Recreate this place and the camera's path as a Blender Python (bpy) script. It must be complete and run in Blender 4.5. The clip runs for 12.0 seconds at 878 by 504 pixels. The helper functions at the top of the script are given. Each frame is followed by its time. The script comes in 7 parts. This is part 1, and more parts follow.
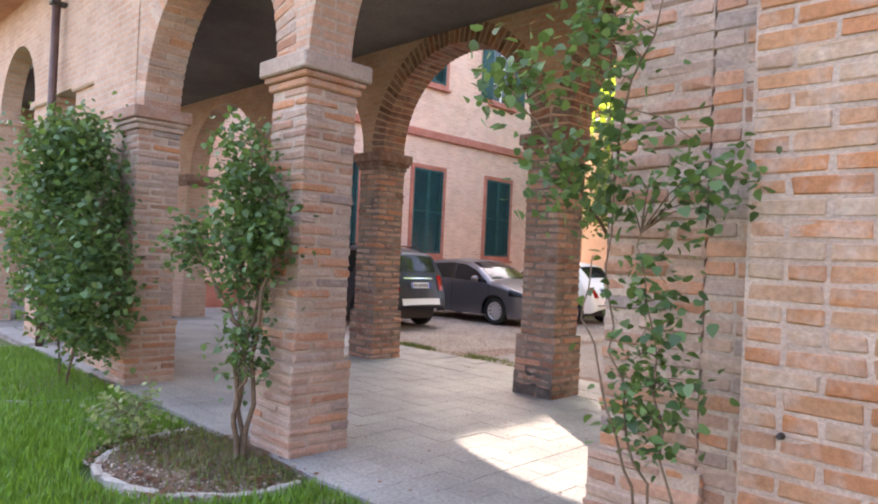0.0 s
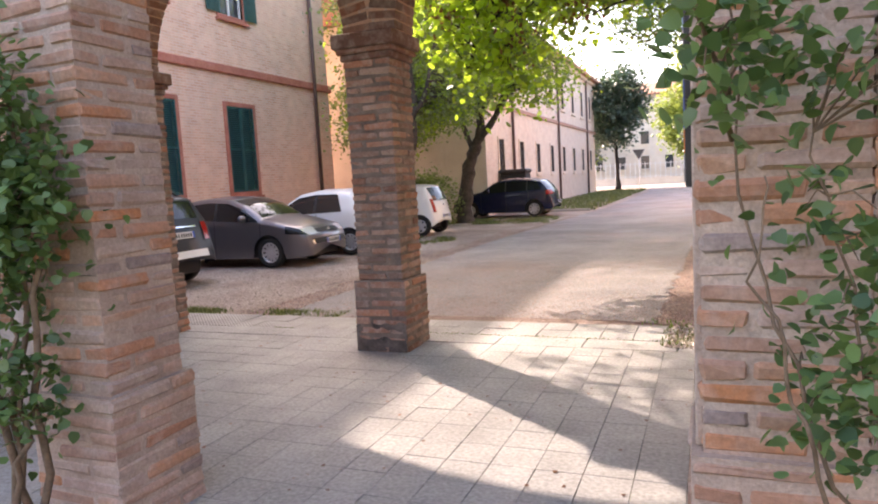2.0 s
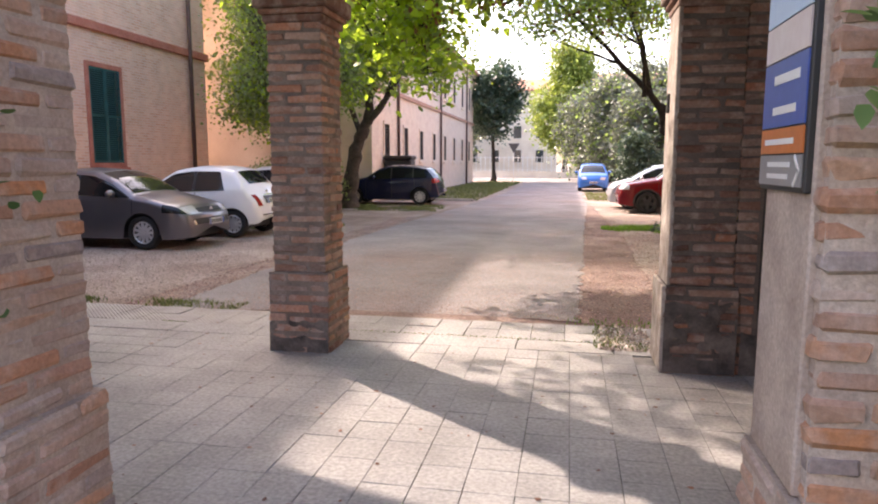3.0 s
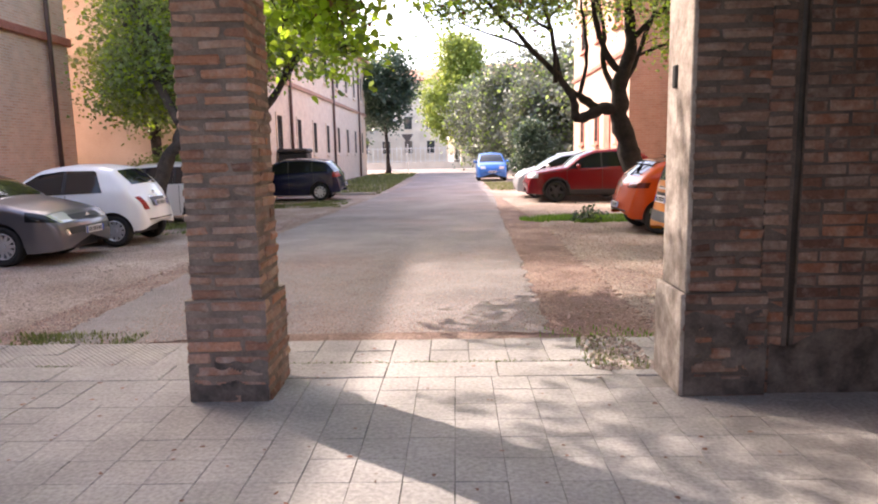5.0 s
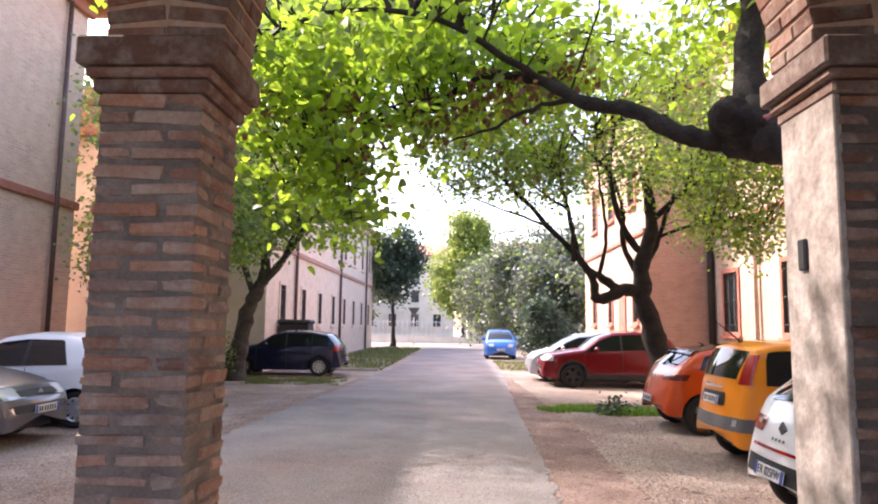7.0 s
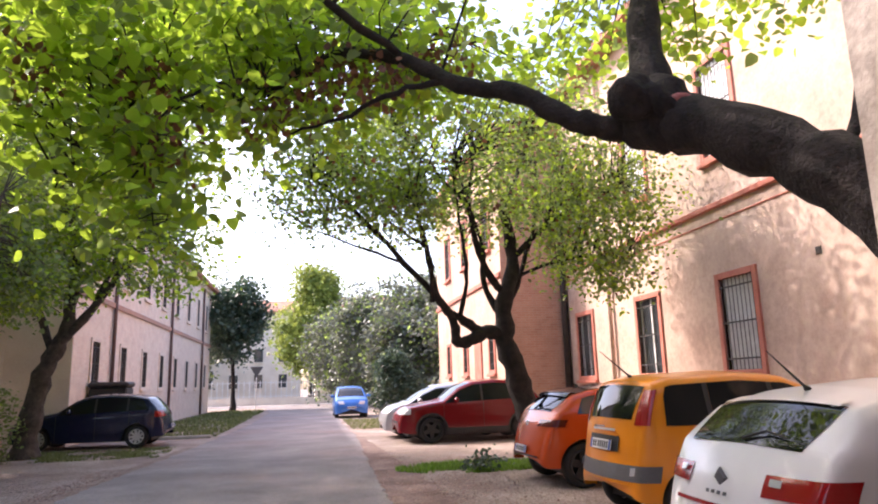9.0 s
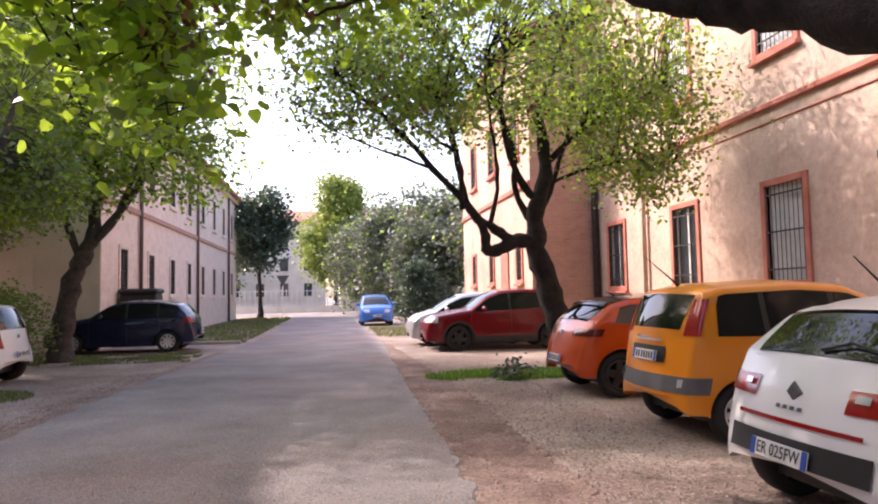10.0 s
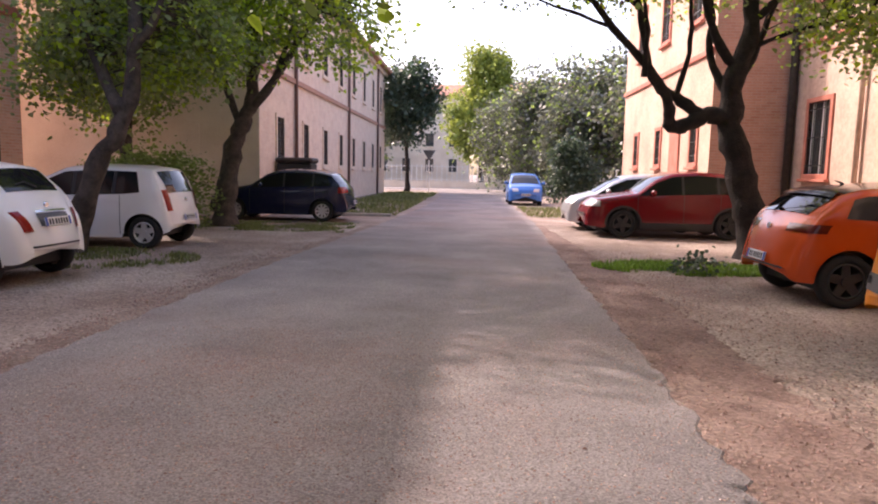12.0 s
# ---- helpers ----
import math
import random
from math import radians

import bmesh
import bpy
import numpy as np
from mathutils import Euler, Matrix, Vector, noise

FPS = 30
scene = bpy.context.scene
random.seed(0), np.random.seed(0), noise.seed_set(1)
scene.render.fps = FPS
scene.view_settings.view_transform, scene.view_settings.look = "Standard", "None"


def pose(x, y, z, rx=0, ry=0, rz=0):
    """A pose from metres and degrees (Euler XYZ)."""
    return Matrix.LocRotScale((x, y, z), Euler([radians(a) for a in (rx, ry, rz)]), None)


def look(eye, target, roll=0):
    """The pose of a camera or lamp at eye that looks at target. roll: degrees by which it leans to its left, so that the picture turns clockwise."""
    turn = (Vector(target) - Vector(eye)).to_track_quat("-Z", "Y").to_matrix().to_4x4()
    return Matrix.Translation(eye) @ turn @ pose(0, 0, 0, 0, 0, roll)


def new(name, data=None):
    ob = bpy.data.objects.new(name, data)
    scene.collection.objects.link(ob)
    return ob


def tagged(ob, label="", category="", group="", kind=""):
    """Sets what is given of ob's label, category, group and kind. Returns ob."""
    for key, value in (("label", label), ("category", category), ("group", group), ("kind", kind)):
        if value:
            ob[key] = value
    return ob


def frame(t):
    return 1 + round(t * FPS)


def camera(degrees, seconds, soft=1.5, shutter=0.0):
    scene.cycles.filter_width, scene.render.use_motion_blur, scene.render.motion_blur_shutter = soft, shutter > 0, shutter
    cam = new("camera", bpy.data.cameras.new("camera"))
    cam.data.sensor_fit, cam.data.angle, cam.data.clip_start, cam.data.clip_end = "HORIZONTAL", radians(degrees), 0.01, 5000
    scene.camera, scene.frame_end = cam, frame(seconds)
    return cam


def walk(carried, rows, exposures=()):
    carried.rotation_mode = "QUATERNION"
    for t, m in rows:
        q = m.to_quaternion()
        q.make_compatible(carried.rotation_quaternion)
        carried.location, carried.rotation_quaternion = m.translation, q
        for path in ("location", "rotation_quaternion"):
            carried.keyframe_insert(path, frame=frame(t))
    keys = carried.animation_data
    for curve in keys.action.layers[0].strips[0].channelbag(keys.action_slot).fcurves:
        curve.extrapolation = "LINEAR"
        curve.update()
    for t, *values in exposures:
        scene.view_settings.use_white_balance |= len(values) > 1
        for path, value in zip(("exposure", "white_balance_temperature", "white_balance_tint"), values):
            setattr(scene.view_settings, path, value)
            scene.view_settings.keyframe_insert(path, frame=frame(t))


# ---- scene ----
cam = camera(66.5, 12.0, soft=2.0)
PATH = [
    (0, (0.107, -0.001, 1.472), (-1.301, 1.419, 1.482), 2.7),
    (0.5, (-0.264, 0.018, 1.475), (-1.561, 1.539, 1.544), 3.2),
    (0.8, (-0.556, -0.046, 1.44), (-1.731, 1.571, 1.386), -1.5),
    (1, (-0.735, 0.001, 1.456), (-1.887, 1.635, 1.392), 0.2),
    (1.5, (-1.044, 0.385, 1.504), (-2.153, 2.045, 1.392), -2.1),
    (2, (-1.443, 0.534, 1.532), (-2.192, 2.376, 1.32), -3.2),
    (2.5, (-1.847, 0.645, 1.57), (-2.501, 2.529, 1.427), -3.0),
    (3, (-2.095, 0.858, 1.548), (-2.471, 2.804, 1.283), 0.1),
    (3.2, (-2.201, 0.905, 1.579), (-2.497, 2.871, 1.361), -1.4),
    (4.8, (-2.741, 1.716, 1.54), (-2.793, 3.699, 1.284), -0.5),
    (5, (-2.775, 1.845, 1.542), (-2.83, 3.822, 1.25), -1.2),
    (5.5, (-2.772, 2.24, 1.529), (-2.898, 4.218, 1.261), 0.7),
    (6, (-2.867, 2.556, 1.557), (-2.873, 4.55, 1.406), -1.6),
    (6.5, (-2.869, 2.861, 1.622), (-2.89, 4.86, 1.625), -0.2),
    (6.7, (-2.887, 2.988, 1.654), (-2.933, 4.984, 1.778), 0.1),
    (8.3, (-2.928, 4.288, 1.502), (-3.028, 6.258, 1.833), 2.2),
    (8.5, (-2.94, 4.442, 1.468), (-2.927, 6.421, 1.758), 3.0),
    (9, (-2.871, 4.888, 1.478), (-2.493, 6.814, 1.865), -1.6),
    (9.5, (-2.89, 5.131, 1.478), (-2.519, 7.072, 1.784), -1.3),
    (10, (-2.935, 5.403, 1.45), (-2.622, 7.375, 1.577), -1.1),
    (10.1, (-3.017, 5.451, 1.472), (-2.772, 7.434, 1.555), -1.5),
    (10.5, (-3.057, 5.735, 1.439), (-3.139, 7.732, 1.494), -1.6),
    (11, (-3.105, 5.966, 1.446), (-3.401, 7.942, 1.541), -0.3),
    (11.5, (-3.134, 6.216, 1.447), (-3.378, 8.201, 1.469), 2.5),
    (12, (-3.265, 6.528, 1.42), (-3.365, 8.512, 1.186), 1.2),
]
walk(cam, [(t, look(e, a, r)) for t, e, a, r in PATH], exposures=[(0.0, 3.0, 7500, 20), (1.5, 2.85, 7700, 23), (3.0, 2.5, 7500, 23), (5.0, 2.5, 7300, 23), (6.5, 2.48, 6900, 23), (8.5, 2.34, 6700, 25), (9.5, 1.93, 6900, 25), (10.5, 2.03, 6900, 29), (11.0, 2.15, 7100, 28), (12.0, 1.85, 7300, 31)])

# ---- light ----
SUN_EL, SUN_AZ = radians(41.5), math.atan2(-0.8, 0.6)   # the sun stands over the car park, ahead and to the left
world = bpy.data.worlds.new("world")
scene.world = world
world.use_nodes = True
sky = world.node_tree.nodes.new("ShaderNodeTexSky")
sky.sky_type, sky.sun_disc = "NISHITA", False
sky.sun_elevation, sky.sun_rotation = SUN_EL, SUN_AZ
sky.air_density, sky.dust_density, sky.ozone_density = 1.0, 3.0, 1.5
background = world.node_tree.nodes["Background"]
background.inputs["Strength"].default_value = 0.15
world.node_tree.links.new(sky.outputs[0], background.inputs[0])
lamp = bpy.data.lights.new("sun", "SUN")
lamp.energy, lamp.angle, lamp.color = 1.3, radians(0.8), (1.0, 0.95, 0.88)
sun = new("sun", lamp)
sun_way = Vector((math.sin(SUN_AZ) * math.cos(SUN_EL), math.cos(SUN_AZ) * math.cos(SUN_EL), math.sin(SUN_EL)))
sun.matrix_world = look(tuple(sun_way * 60), (0, 0, 0))

# ---- materials ----
def nodes_of(name):
    m = bpy.data.materials.new(name)
    m.use_nodes = True
    return m, m.node_tree, m.node_tree.nodes["Principled BSDF"]


def node(tree, kind, **values):
    n = tree.nodes.new(kind)
    for key, value in values.items():
        n.inputs[key.replace("_", " ")].default_value = value
    return n


def coords(tree, space="Object"):
    return tree.nodes.new("ShaderNodeTexCoord").outputs[space]


def ramp(tree, fac, stops):
    r = tree.nodes.new("ShaderNodeValToRGB")
    while len(r.color_ramp.elements) < len(stops):
        r.color_ramp.elements.new(0.5)
    for e, (p, c) in zip(r.color_ramp.elements, stops):
        e.position, e.color = p, (*c, 1)
    tree.links.new(fac, r.inputs[0])
    return r.outputs[0]


def mix(tree, kind, fac, a, b):
    n = tree.nodes.new("ShaderNodeMixRGB")
    n.blend_type = kind
    for value, socket in zip((fac, a, b), n.inputs):
        if isinstance(value, (int, float)):
            socket.default_value = value
        elif isinstance(value, tuple):
            socket.default_value = (*value, 1)
        else:
            tree.links.new(value, socket)
    return n.outputs[0]


def noisy(tree, vector, scale, detail=6.0, rough=0.6):
    n = node(tree, "ShaderNodeTexNoise", Scale=scale, Detail=detail, Roughness=rough)
    tree.links.new(vector, n.inputs["Vector"])
    return n.outputs[0]


def finish(tree, bsdf, colour, height, bump, distance=0.01):
    tree.links.new(colour, bsdf.inputs["Base Color"])
    if bump:
        b = node(tree, "ShaderNodeBump", Strength=bump, Distance=distance)
        tree.links.new(height, b.inputs["Height"])
        tree.links.new(b.outputs[0], bsdf.inputs["Normal"])


def surface(name, dark, light, scale=3.0, fine=60.0, rough=0.85, bump=0.3, vary=0.0, metal=0.0, grain=0.35, distance=0.01, space="Object"):
    """Two tones in large stains, a fine grain with relief, and a shift from object to object."""
    m, t, b = nodes_of(name)
    at = coords(t) if space == "Object" else t.nodes.new("ShaderNodeNewGeometry").outputs["Position"]
    info = t.nodes.new("ShaderNodeObjectInfo")
    colour = ramp(t, noisy(t, at, scale), [(0.35, dark), (0.65, light)])
    small = noisy(t, at, fine, 4.0)
    colour = mix(t, "OVERLAY", grain, colour, ramp(t, small, [(0.3, (0.25, 0.25, 0.25)), (0.7, (0.75, 0.75, 0.75))]))
    if vary:
        hue = node(t, "ShaderNodeHueSaturation")
        spread = node(t, "ShaderNodeMapRange", To_Min=1 - vary, To_Max=1 + vary)
        t.links.new(info.outputs["Random"], spread.inputs[0])
        t.links.new(spread.outputs[0], hue.inputs["Value"])
        t.links.new(colour, hue.inputs["Color"])
        colour = hue.outputs[0]
    b.inputs["Roughness"].default_value, b.inputs["Metallic"].default_value = rough, metal
    finish(t, b, colour, small, bump, distance)
    return m


def brick_piece(name, tones, dirt=0.35):
    """Hand-made bricks: the tone goes by the brick, with lime bloom and stains on it."""
    m, t, b = nodes_of(name)
    at = coords(t)
    world_at = t.nodes.new("ShaderNodeNewGeometry").outputs["Position"]
    info = t.nodes.new("ShaderNodeObjectInfo")
    base = ramp(t, info.outputs["Random"], tones)
    stain = noisy(t, world_at, 1.7, 5.0)
    fine = noisy(t, world_at, 45.0, 6.0, 0.7)
    bloom = noisy(t, world_at, 9.0, 5.0)
    c = mix(t, "MIX", ramp(t, bloom, [(0.46, (0, 0, 0)), (0.72, (dirt, dirt, dirt))]), base, (0.46, 0.40, 0.35))
    c = mix(t, "MULTIPLY", 0.65, c, ramp(t, stain, [(0.3, (0.62, 0.58, 0.55)), (0.6, (1, 1, 1))]))
    c = mix(t, "OVERLAY", 0.4, c, ramp(t, fine, [(0.3, (0.2, 0.2, 0.2)), (0.7, (0.8, 0.8, 0.8))]))
    b.inputs["Roughness"].default_value = 0.92
    finish(t, b, c, fine, 0.55, 0.006)
    return m


def brick_wall(name, a, b_, mortar, width=0.26, height=0.075, gap=0.012, wash=0.4, wash_colour=(0.62, 0.45, 0.36), bump=0.5):
    """Brickwork on upright walls whose faces lie along x or y, half hidden under an old wash."""
    m, t, b = nodes_of(name)
    at = t.nodes.new("ShaderNodeNewGeometry").outputs["Position"]
    sep = t.nodes.new("ShaderNodeSeparateXYZ")
    t.links.new(at, sep.inputs[0])
    add = t.nodes.new("ShaderNodeMath")
    t.links.new(sep.outputs[0], add.inputs[0])
    t.links.new(sep.outputs[1], add.inputs[1])
    both = t.nodes.new("ShaderNodeCombineXYZ")
    t.links.new(add.outputs[0], both.inputs[0])
    t.links.new(sep.outputs[2], both.inputs[1])
    br = node(t, "ShaderNodeTexBrick", Color1=(*a, 1), Color2=(*b_, 1), Mortar=(*mortar, 1), Scale=1.0, Mortar_Size=gap, Mortar_Smooth=0.3, Brick_Width=width, Row_Height=height)
    t.links.new(both.outputs[0], br.inputs["Vector"])
    large, fine = noisy(t, at, 0.7, 6.0), noisy(t, at, 30.0, 5.0)
    c = mix(t, "MIX", ramp(t, large, [(0.35, (0, 0, 0)), (0.7, (wash, wash, wash))]), br.outputs[0], wash_colour)
    c = mix(t, "MULTIPLY", 0.5, c, ramp(t, noisy(t, at, 2.4), [(0.3, (0.7, 0.68, 0.66)), (0.65, (1, 1, 1))]))
    c = mix(t, "OVERLAY", 0.3, c, ramp(t, fine, [(0.3, (0.25, 0.25, 0.25)), (0.7, (0.75, 0.75, 0.75))]))
    h = mix(t, "MIX", 0.35, br.outputs["Fac"], fine)
    inv = t.nodes.new("ShaderNodeInvert")
    t.links.new(h, inv.inputs[1])
    b.inputs["Roughness"].default_value = 0.92
    finish(t, b, c, inv.outputs[0], bump, 0.008)
    return m


def leafy(name, dark, light, glow, through_part=0.5):
    """Thin leaves: part of the light goes through them."""
    m, t, b = nodes_of(name)
    geo = t.nodes.new("ShaderNodeNewGeometry")
    c = ramp(t, geo.outputs["Random Per Island"], [(0.0, dark), (0.6, light), (1.0, tuple(min(1, v * 1.5) for v in light))])
    t.links.new(c, b.inputs["Base Color"])
    b.inputs["Roughness"].default_value = 0.42
    tr = t.nodes.new("ShaderNodeBsdfTranslucent")
    t.links.new(ramp(t, geo.outputs["Random Per Island"], [(0.0, tuple(v * 0.6 for v in glow)), (1.0, glow)]), tr.inputs[0])
    mx = node(t, "ShaderNodeMixShader", Fac=through_part)
    t.links.new(b.outputs[0], mx.inputs[1])
    t.links.new(tr.outputs[0], mx.inputs[2])
    t.links.new(mx.outputs[0], t.nodes["Material Output"].inputs[0])
    return m


def paint(name, c, metal=0.0, rough=0.3, dirt=0.12, coat=0.45):
    """Car paint under a clear coat, with a film of dust."""
    m, t, b = nodes_of(name)
    at = coords(t)
    dust = noisy(t, at, 5.0, 6.0)
    colour = mix(t, "MIX", ramp(t, dust, [(0.45, (0, 0, 0)), (0.8, (dirt, dirt, dirt))]), c, (0.42, 0.37, 0.31))
    t.links.new(colour, b.inputs["Base Color"])
    b.inputs["Metallic"].default_value, b.inputs["Roughness"].default_value = metal, rough
    b.inputs["Coat Weight"].default_value, b.inputs["Coat Roughness"].default_value = coat, 0.05
    b.inputs["Specular IOR Level"].default_value = 0.3
    return m


def plain(name, c, rough=0.6, metal=0.0, emit=0.0):
    m, t, b = nodes_of(name)
    at = coords(t)
    colour = mix(t, "OVERLAY", 0.18, c, ramp(t, noisy(t, at, 25.0), [(0.3, (0.3, 0.3, 0.3)), (0.7, (0.7, 0.7, 0.7))]))
    t.links.new(colour, b.inputs["Base Color"])
    b.inputs["Roughness"].default_value, b.inputs["Metallic"].default_value = rough, metal
    return m


def car_glass(name, c=(0.012, 0.014, 0.015)):
    m, t, b = nodes_of(name)
    b.inputs["Base Color"].default_value = (*c, 1)
    b.inputs["Roughness"].default_value = 0.04
    b.inputs["Specular IOR Level"].default_value = 0.42
    return m


# drive-side brick tones, darkened to stand in for shade inside the portico
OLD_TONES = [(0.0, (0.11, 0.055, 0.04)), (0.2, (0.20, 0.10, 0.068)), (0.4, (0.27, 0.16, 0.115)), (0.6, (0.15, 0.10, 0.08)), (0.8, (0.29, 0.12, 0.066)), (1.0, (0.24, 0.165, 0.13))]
GARDEN_TONES = [(0.0, (0.42, 0.21, 0.13)), (0.2, (0.52, 0.36, 0.28)), (0.4, (0.46, 0.35, 0.30)), (0.55, (0.57, 0.27, 0.14)), (0.7, (0.55, 0.42, 0.34)), (0.85, (0.33, 0.26, 0.24)), (1.0, (0.60, 0.26, 0.12))]
FRESH_TONES = [(0.0, (0.50, 0.20, 0.09)), (0.3, (0.56, 0.27, 0.14)), (0.55, (0.54, 0.36, 0.25)), (0.8, (0.60, 0.24, 0.10)), (1.0, (0.46, 0.30, 0.22))]
BRICK_OLD = brick_piece("shaded_old_brick", OLD_TONES, 0.5)
# lighter copy of the same brick, with bounced sunlight put into its colour
BRICK_LIT = brick_piece("bounce_lit_brick", [(p, (1.55 * c[0], 1.6 * c[1], 1.6 * c[2])) for p, c in OLD_TONES], 0.6)
MARGIN = surface("reddish_margin", (0.20, 0.14, 0.115), (0.31, 0.24, 0.20), 1.6, 30.0, 1.0, 1.0, grain=0.8, distance=0.02)
# mortar copy lightened for the same bounced sunlight
MORTAR_LIT = surface("bounce_lit_mortar", (0.13, 0.10, 0.082), (0.25, 0.20, 0.165), 4.0, 70.0, 0.95, 0.6)
BRICK_GARDEN = brick_piece("garden_brick", [(p, tuple(0.84 * v for v in c)) for p, c in GARDEN_TONES], 0.5)
BRICK_FRESH = brick_piece("fresh_brick", [(p, (0.78 * c[0], 0.86 * c[1], 0.90 * c[2])) for p, c in FRESH_TONES], 0.7)
# dark deep joints, with the portico's inner shade also put into the tone
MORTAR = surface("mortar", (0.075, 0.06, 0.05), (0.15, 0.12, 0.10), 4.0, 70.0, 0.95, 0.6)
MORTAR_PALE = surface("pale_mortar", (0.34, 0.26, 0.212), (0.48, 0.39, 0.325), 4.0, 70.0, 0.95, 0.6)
ARCADE = brick_wall("arcade_brickwork", (0.42, 0.23, 0.15), (0.50, 0.32, 0.23), (0.42, 0.34, 0.28), wash=0.65, wash_colour=(0.50, 0.38, 0.31))
WALL_A = brick_wall("washed_brickwork", (0.74, 0.40, 0.28), (0.85, 0.56, 0.42), (0.82, 0.62, 0.51), 0.28, 0.08, 0.014, 0.6, (0.85, 0.56, 0.42), 0.35)
WALL_B = brick_wall("buff_brickwork", (0.78, 0.60, 0.46), (0.85, 0.71, 0.57), (0.80, 0.70, 0.58), 0.28, 0.08, 0.012, 0.6, (0.86, 0.72, 0.58), 0.3)
WALL_RED = brick_wall("red_brickwork", (0.46, 0.23, 0.155), (0.52, 0.30, 0.21), (0.48, 0.35, 0.28), 0.28, 0.08, 0.012, 0.4, (0.52, 0.31, 0.23), 0.35)
PLASTER = surface("worn_pink_plaster", (0.47, 0.325, 0.25), (0.67, 0.51, 0.405), 0.45, 9.0, 0.9, 0.2, grain=0.3)
PINK = surface("faded_pink_plaster", (0.48, 0.305, 0.225), (0.64, 0.44, 0.34), 0.6, 12.0, 0.9, 0.2, grain=0.3)
CREAM = surface("cream_plaster", (0.68, 0.60, 0.49), (0.80, 0.73, 0.61), 0.7, 20.0, 0.9, 0.2, grain=0.2)
TRIM_RED = surface("red_painted_trim", (0.44, 0.14, 0.092), (0.54, 0.205, 0.145), 2.5, 40.0, 0.8, 0.2)
SHUTTER = surface("teal_green_shutter_paint", (0.012, 0.075, 0.075), (0.02, 0.11, 0.11), 3.0, 50.0, 0.5, 0.1)
WHITE_WOOD = surface("white_painted_wood", (0.68, 0.68, 0.66), (0.80, 0.80, 0.78), 4.0, 50.0, 0.5, 0.1)
IRON = surface("dark_iron", (0.02, 0.018, 0.016), (0.05, 0.04, 0.035), 8.0, 60.0, 0.6, 0.2)
PIPE = surface("brown_metal_pipe", (0.10, 0.055, 0.045), (0.15, 0.085, 0.07), 4.0, 40.0, 0.5, 0.1, metal=0.3)
def gritty(name, dark, light, grit, scale=0.45, fine=75.0):
    """Worn asphalt with drifts of red grit lying on it and darker tyre-worn patches."""
    m, t, b = nodes_of(name)
    at = coords(t)
    small = noisy(t, at, fine, 4.0)
    c = ramp(t, noisy(t, at, scale), [(0.35, dark), (0.65, light)])
    drift = mix(t, "MULTIPLY", 1.0, ramp(t, noisy(t, at, 0.32, 3.0), [(0.49, (0, 0, 0)), (0.72, (1, 1, 1))]), ramp(t, noisy(t, at, 22.0, 5.0), [(0.36, (0.2, 0.2, 0.2)), (0.62, (0.85, 0.85, 0.85))]))
    c = mix(t, "MIX", drift, c, grit)
    c = mix(t, "MULTIPLY", 0.45, c, ramp(t, noisy(t, at, 1.3, 5.0), [(0.34, (0.66, 0.65, 0.66)), (0.6, (1, 1, 1))]))
    c = mix(t, "OVERLAY", 1.0, c, ramp(t, small, [(0.3, (0.25, 0.25, 0.25)), (0.7, (0.75, 0.75, 0.75))]))
    b.inputs["Roughness"].default_value = 0.95
    finish(t, b, c, small, 0.9, 0.015)
    return m


def diamond(name, dark, light):
    """Cement pavers with a raised diagonal ribbing."""
    m = surface(name, dark, light, 1.5, 40.0, 0.85, 0.3, space="World")
    t = m.node_tree
    w = node(t, "ShaderNodeTexWave", Scale=14.0, Distortion=0.0)
    w.bands_direction = "DIAGONAL"
    t.links.new(t.nodes.new("ShaderNodeNewGeometry").outputs["Position"], w.inputs["Vector"])
    bump = node(t, "ShaderNodeBump", Strength=0.9, Distance=0.006)
    t.links.new(w.outputs[1], bump.inputs["Height"])
    t.links.new(bump.outputs[0], t.nodes["Principled BSDF"].inputs["Normal"])
    return m


GRAVEL = surface("pale_gravel", (0.235, 0.17, 0.14), (0.42, 0.345, 0.29), 0.55, 30.0, 1.0, 1.0, grain=1.0, distance=0.03)
ASPHALT = gritty("worn_asphalt", (0.225, 0.205, 0.20), (0.34, 0.31, 0.298), (0.285, 0.19, 0.165))
RIBBED = diamond("ribbed_cement_paver", (0.26, 0.245, 0.23), (0.38, 0.36, 0.335))
RED_GRAVEL = surface("red_gravel", (0.17, 0.108, 0.088), (0.30, 0.215, 0.178), 1.6, 30.0, 1.0, 1.0, grain=0.8, distance=0.02)
TILE = surface("grey_cement_tile", (0.27, 0.258, 0.243), (0.385, 0.37, 0.35), 1.3, 40.0, 0.85, 0.25, vary=0.045, grain=0.5, space="World")
JOINT = surface("dark_joint", (0.16, 0.148, 0.135), (0.28, 0.262, 0.245), 6.0, 80.0, 1.0, 0.5)
STONE = surface("pale_kerb_stone", (0.33, 0.30, 0.26), (0.47, 0.435, 0.385), 2.0, 50.0, 0.9, 0.5, vary=0.08, space="World")
CEMENT = surface("dirty_cement_render", (0.055, 0.045, 0.04), (0.18, 0.15, 0.128), 5.0, 45.0, 0.95, 0.6)
CEILING = surface("dark_ceiling_plaster", (0.10, 0.09, 0.085), (0.16, 0.145, 0.135), 1.0, 20.0, 0.95, 0.2)
ROOF = surface("clay_roof_tile", (0.34, 0.15, 0.09), (0.48, 0.26, 0.17), 1.2, 25.0, 0.9, 0.4, vary=0.1)
SOIL = surface("dry_soil", (0.12, 0.085, 0.055), (0.24, 0.175, 0.115), 6.0, 50.0, 1.0, 1.0, distance=0.03)
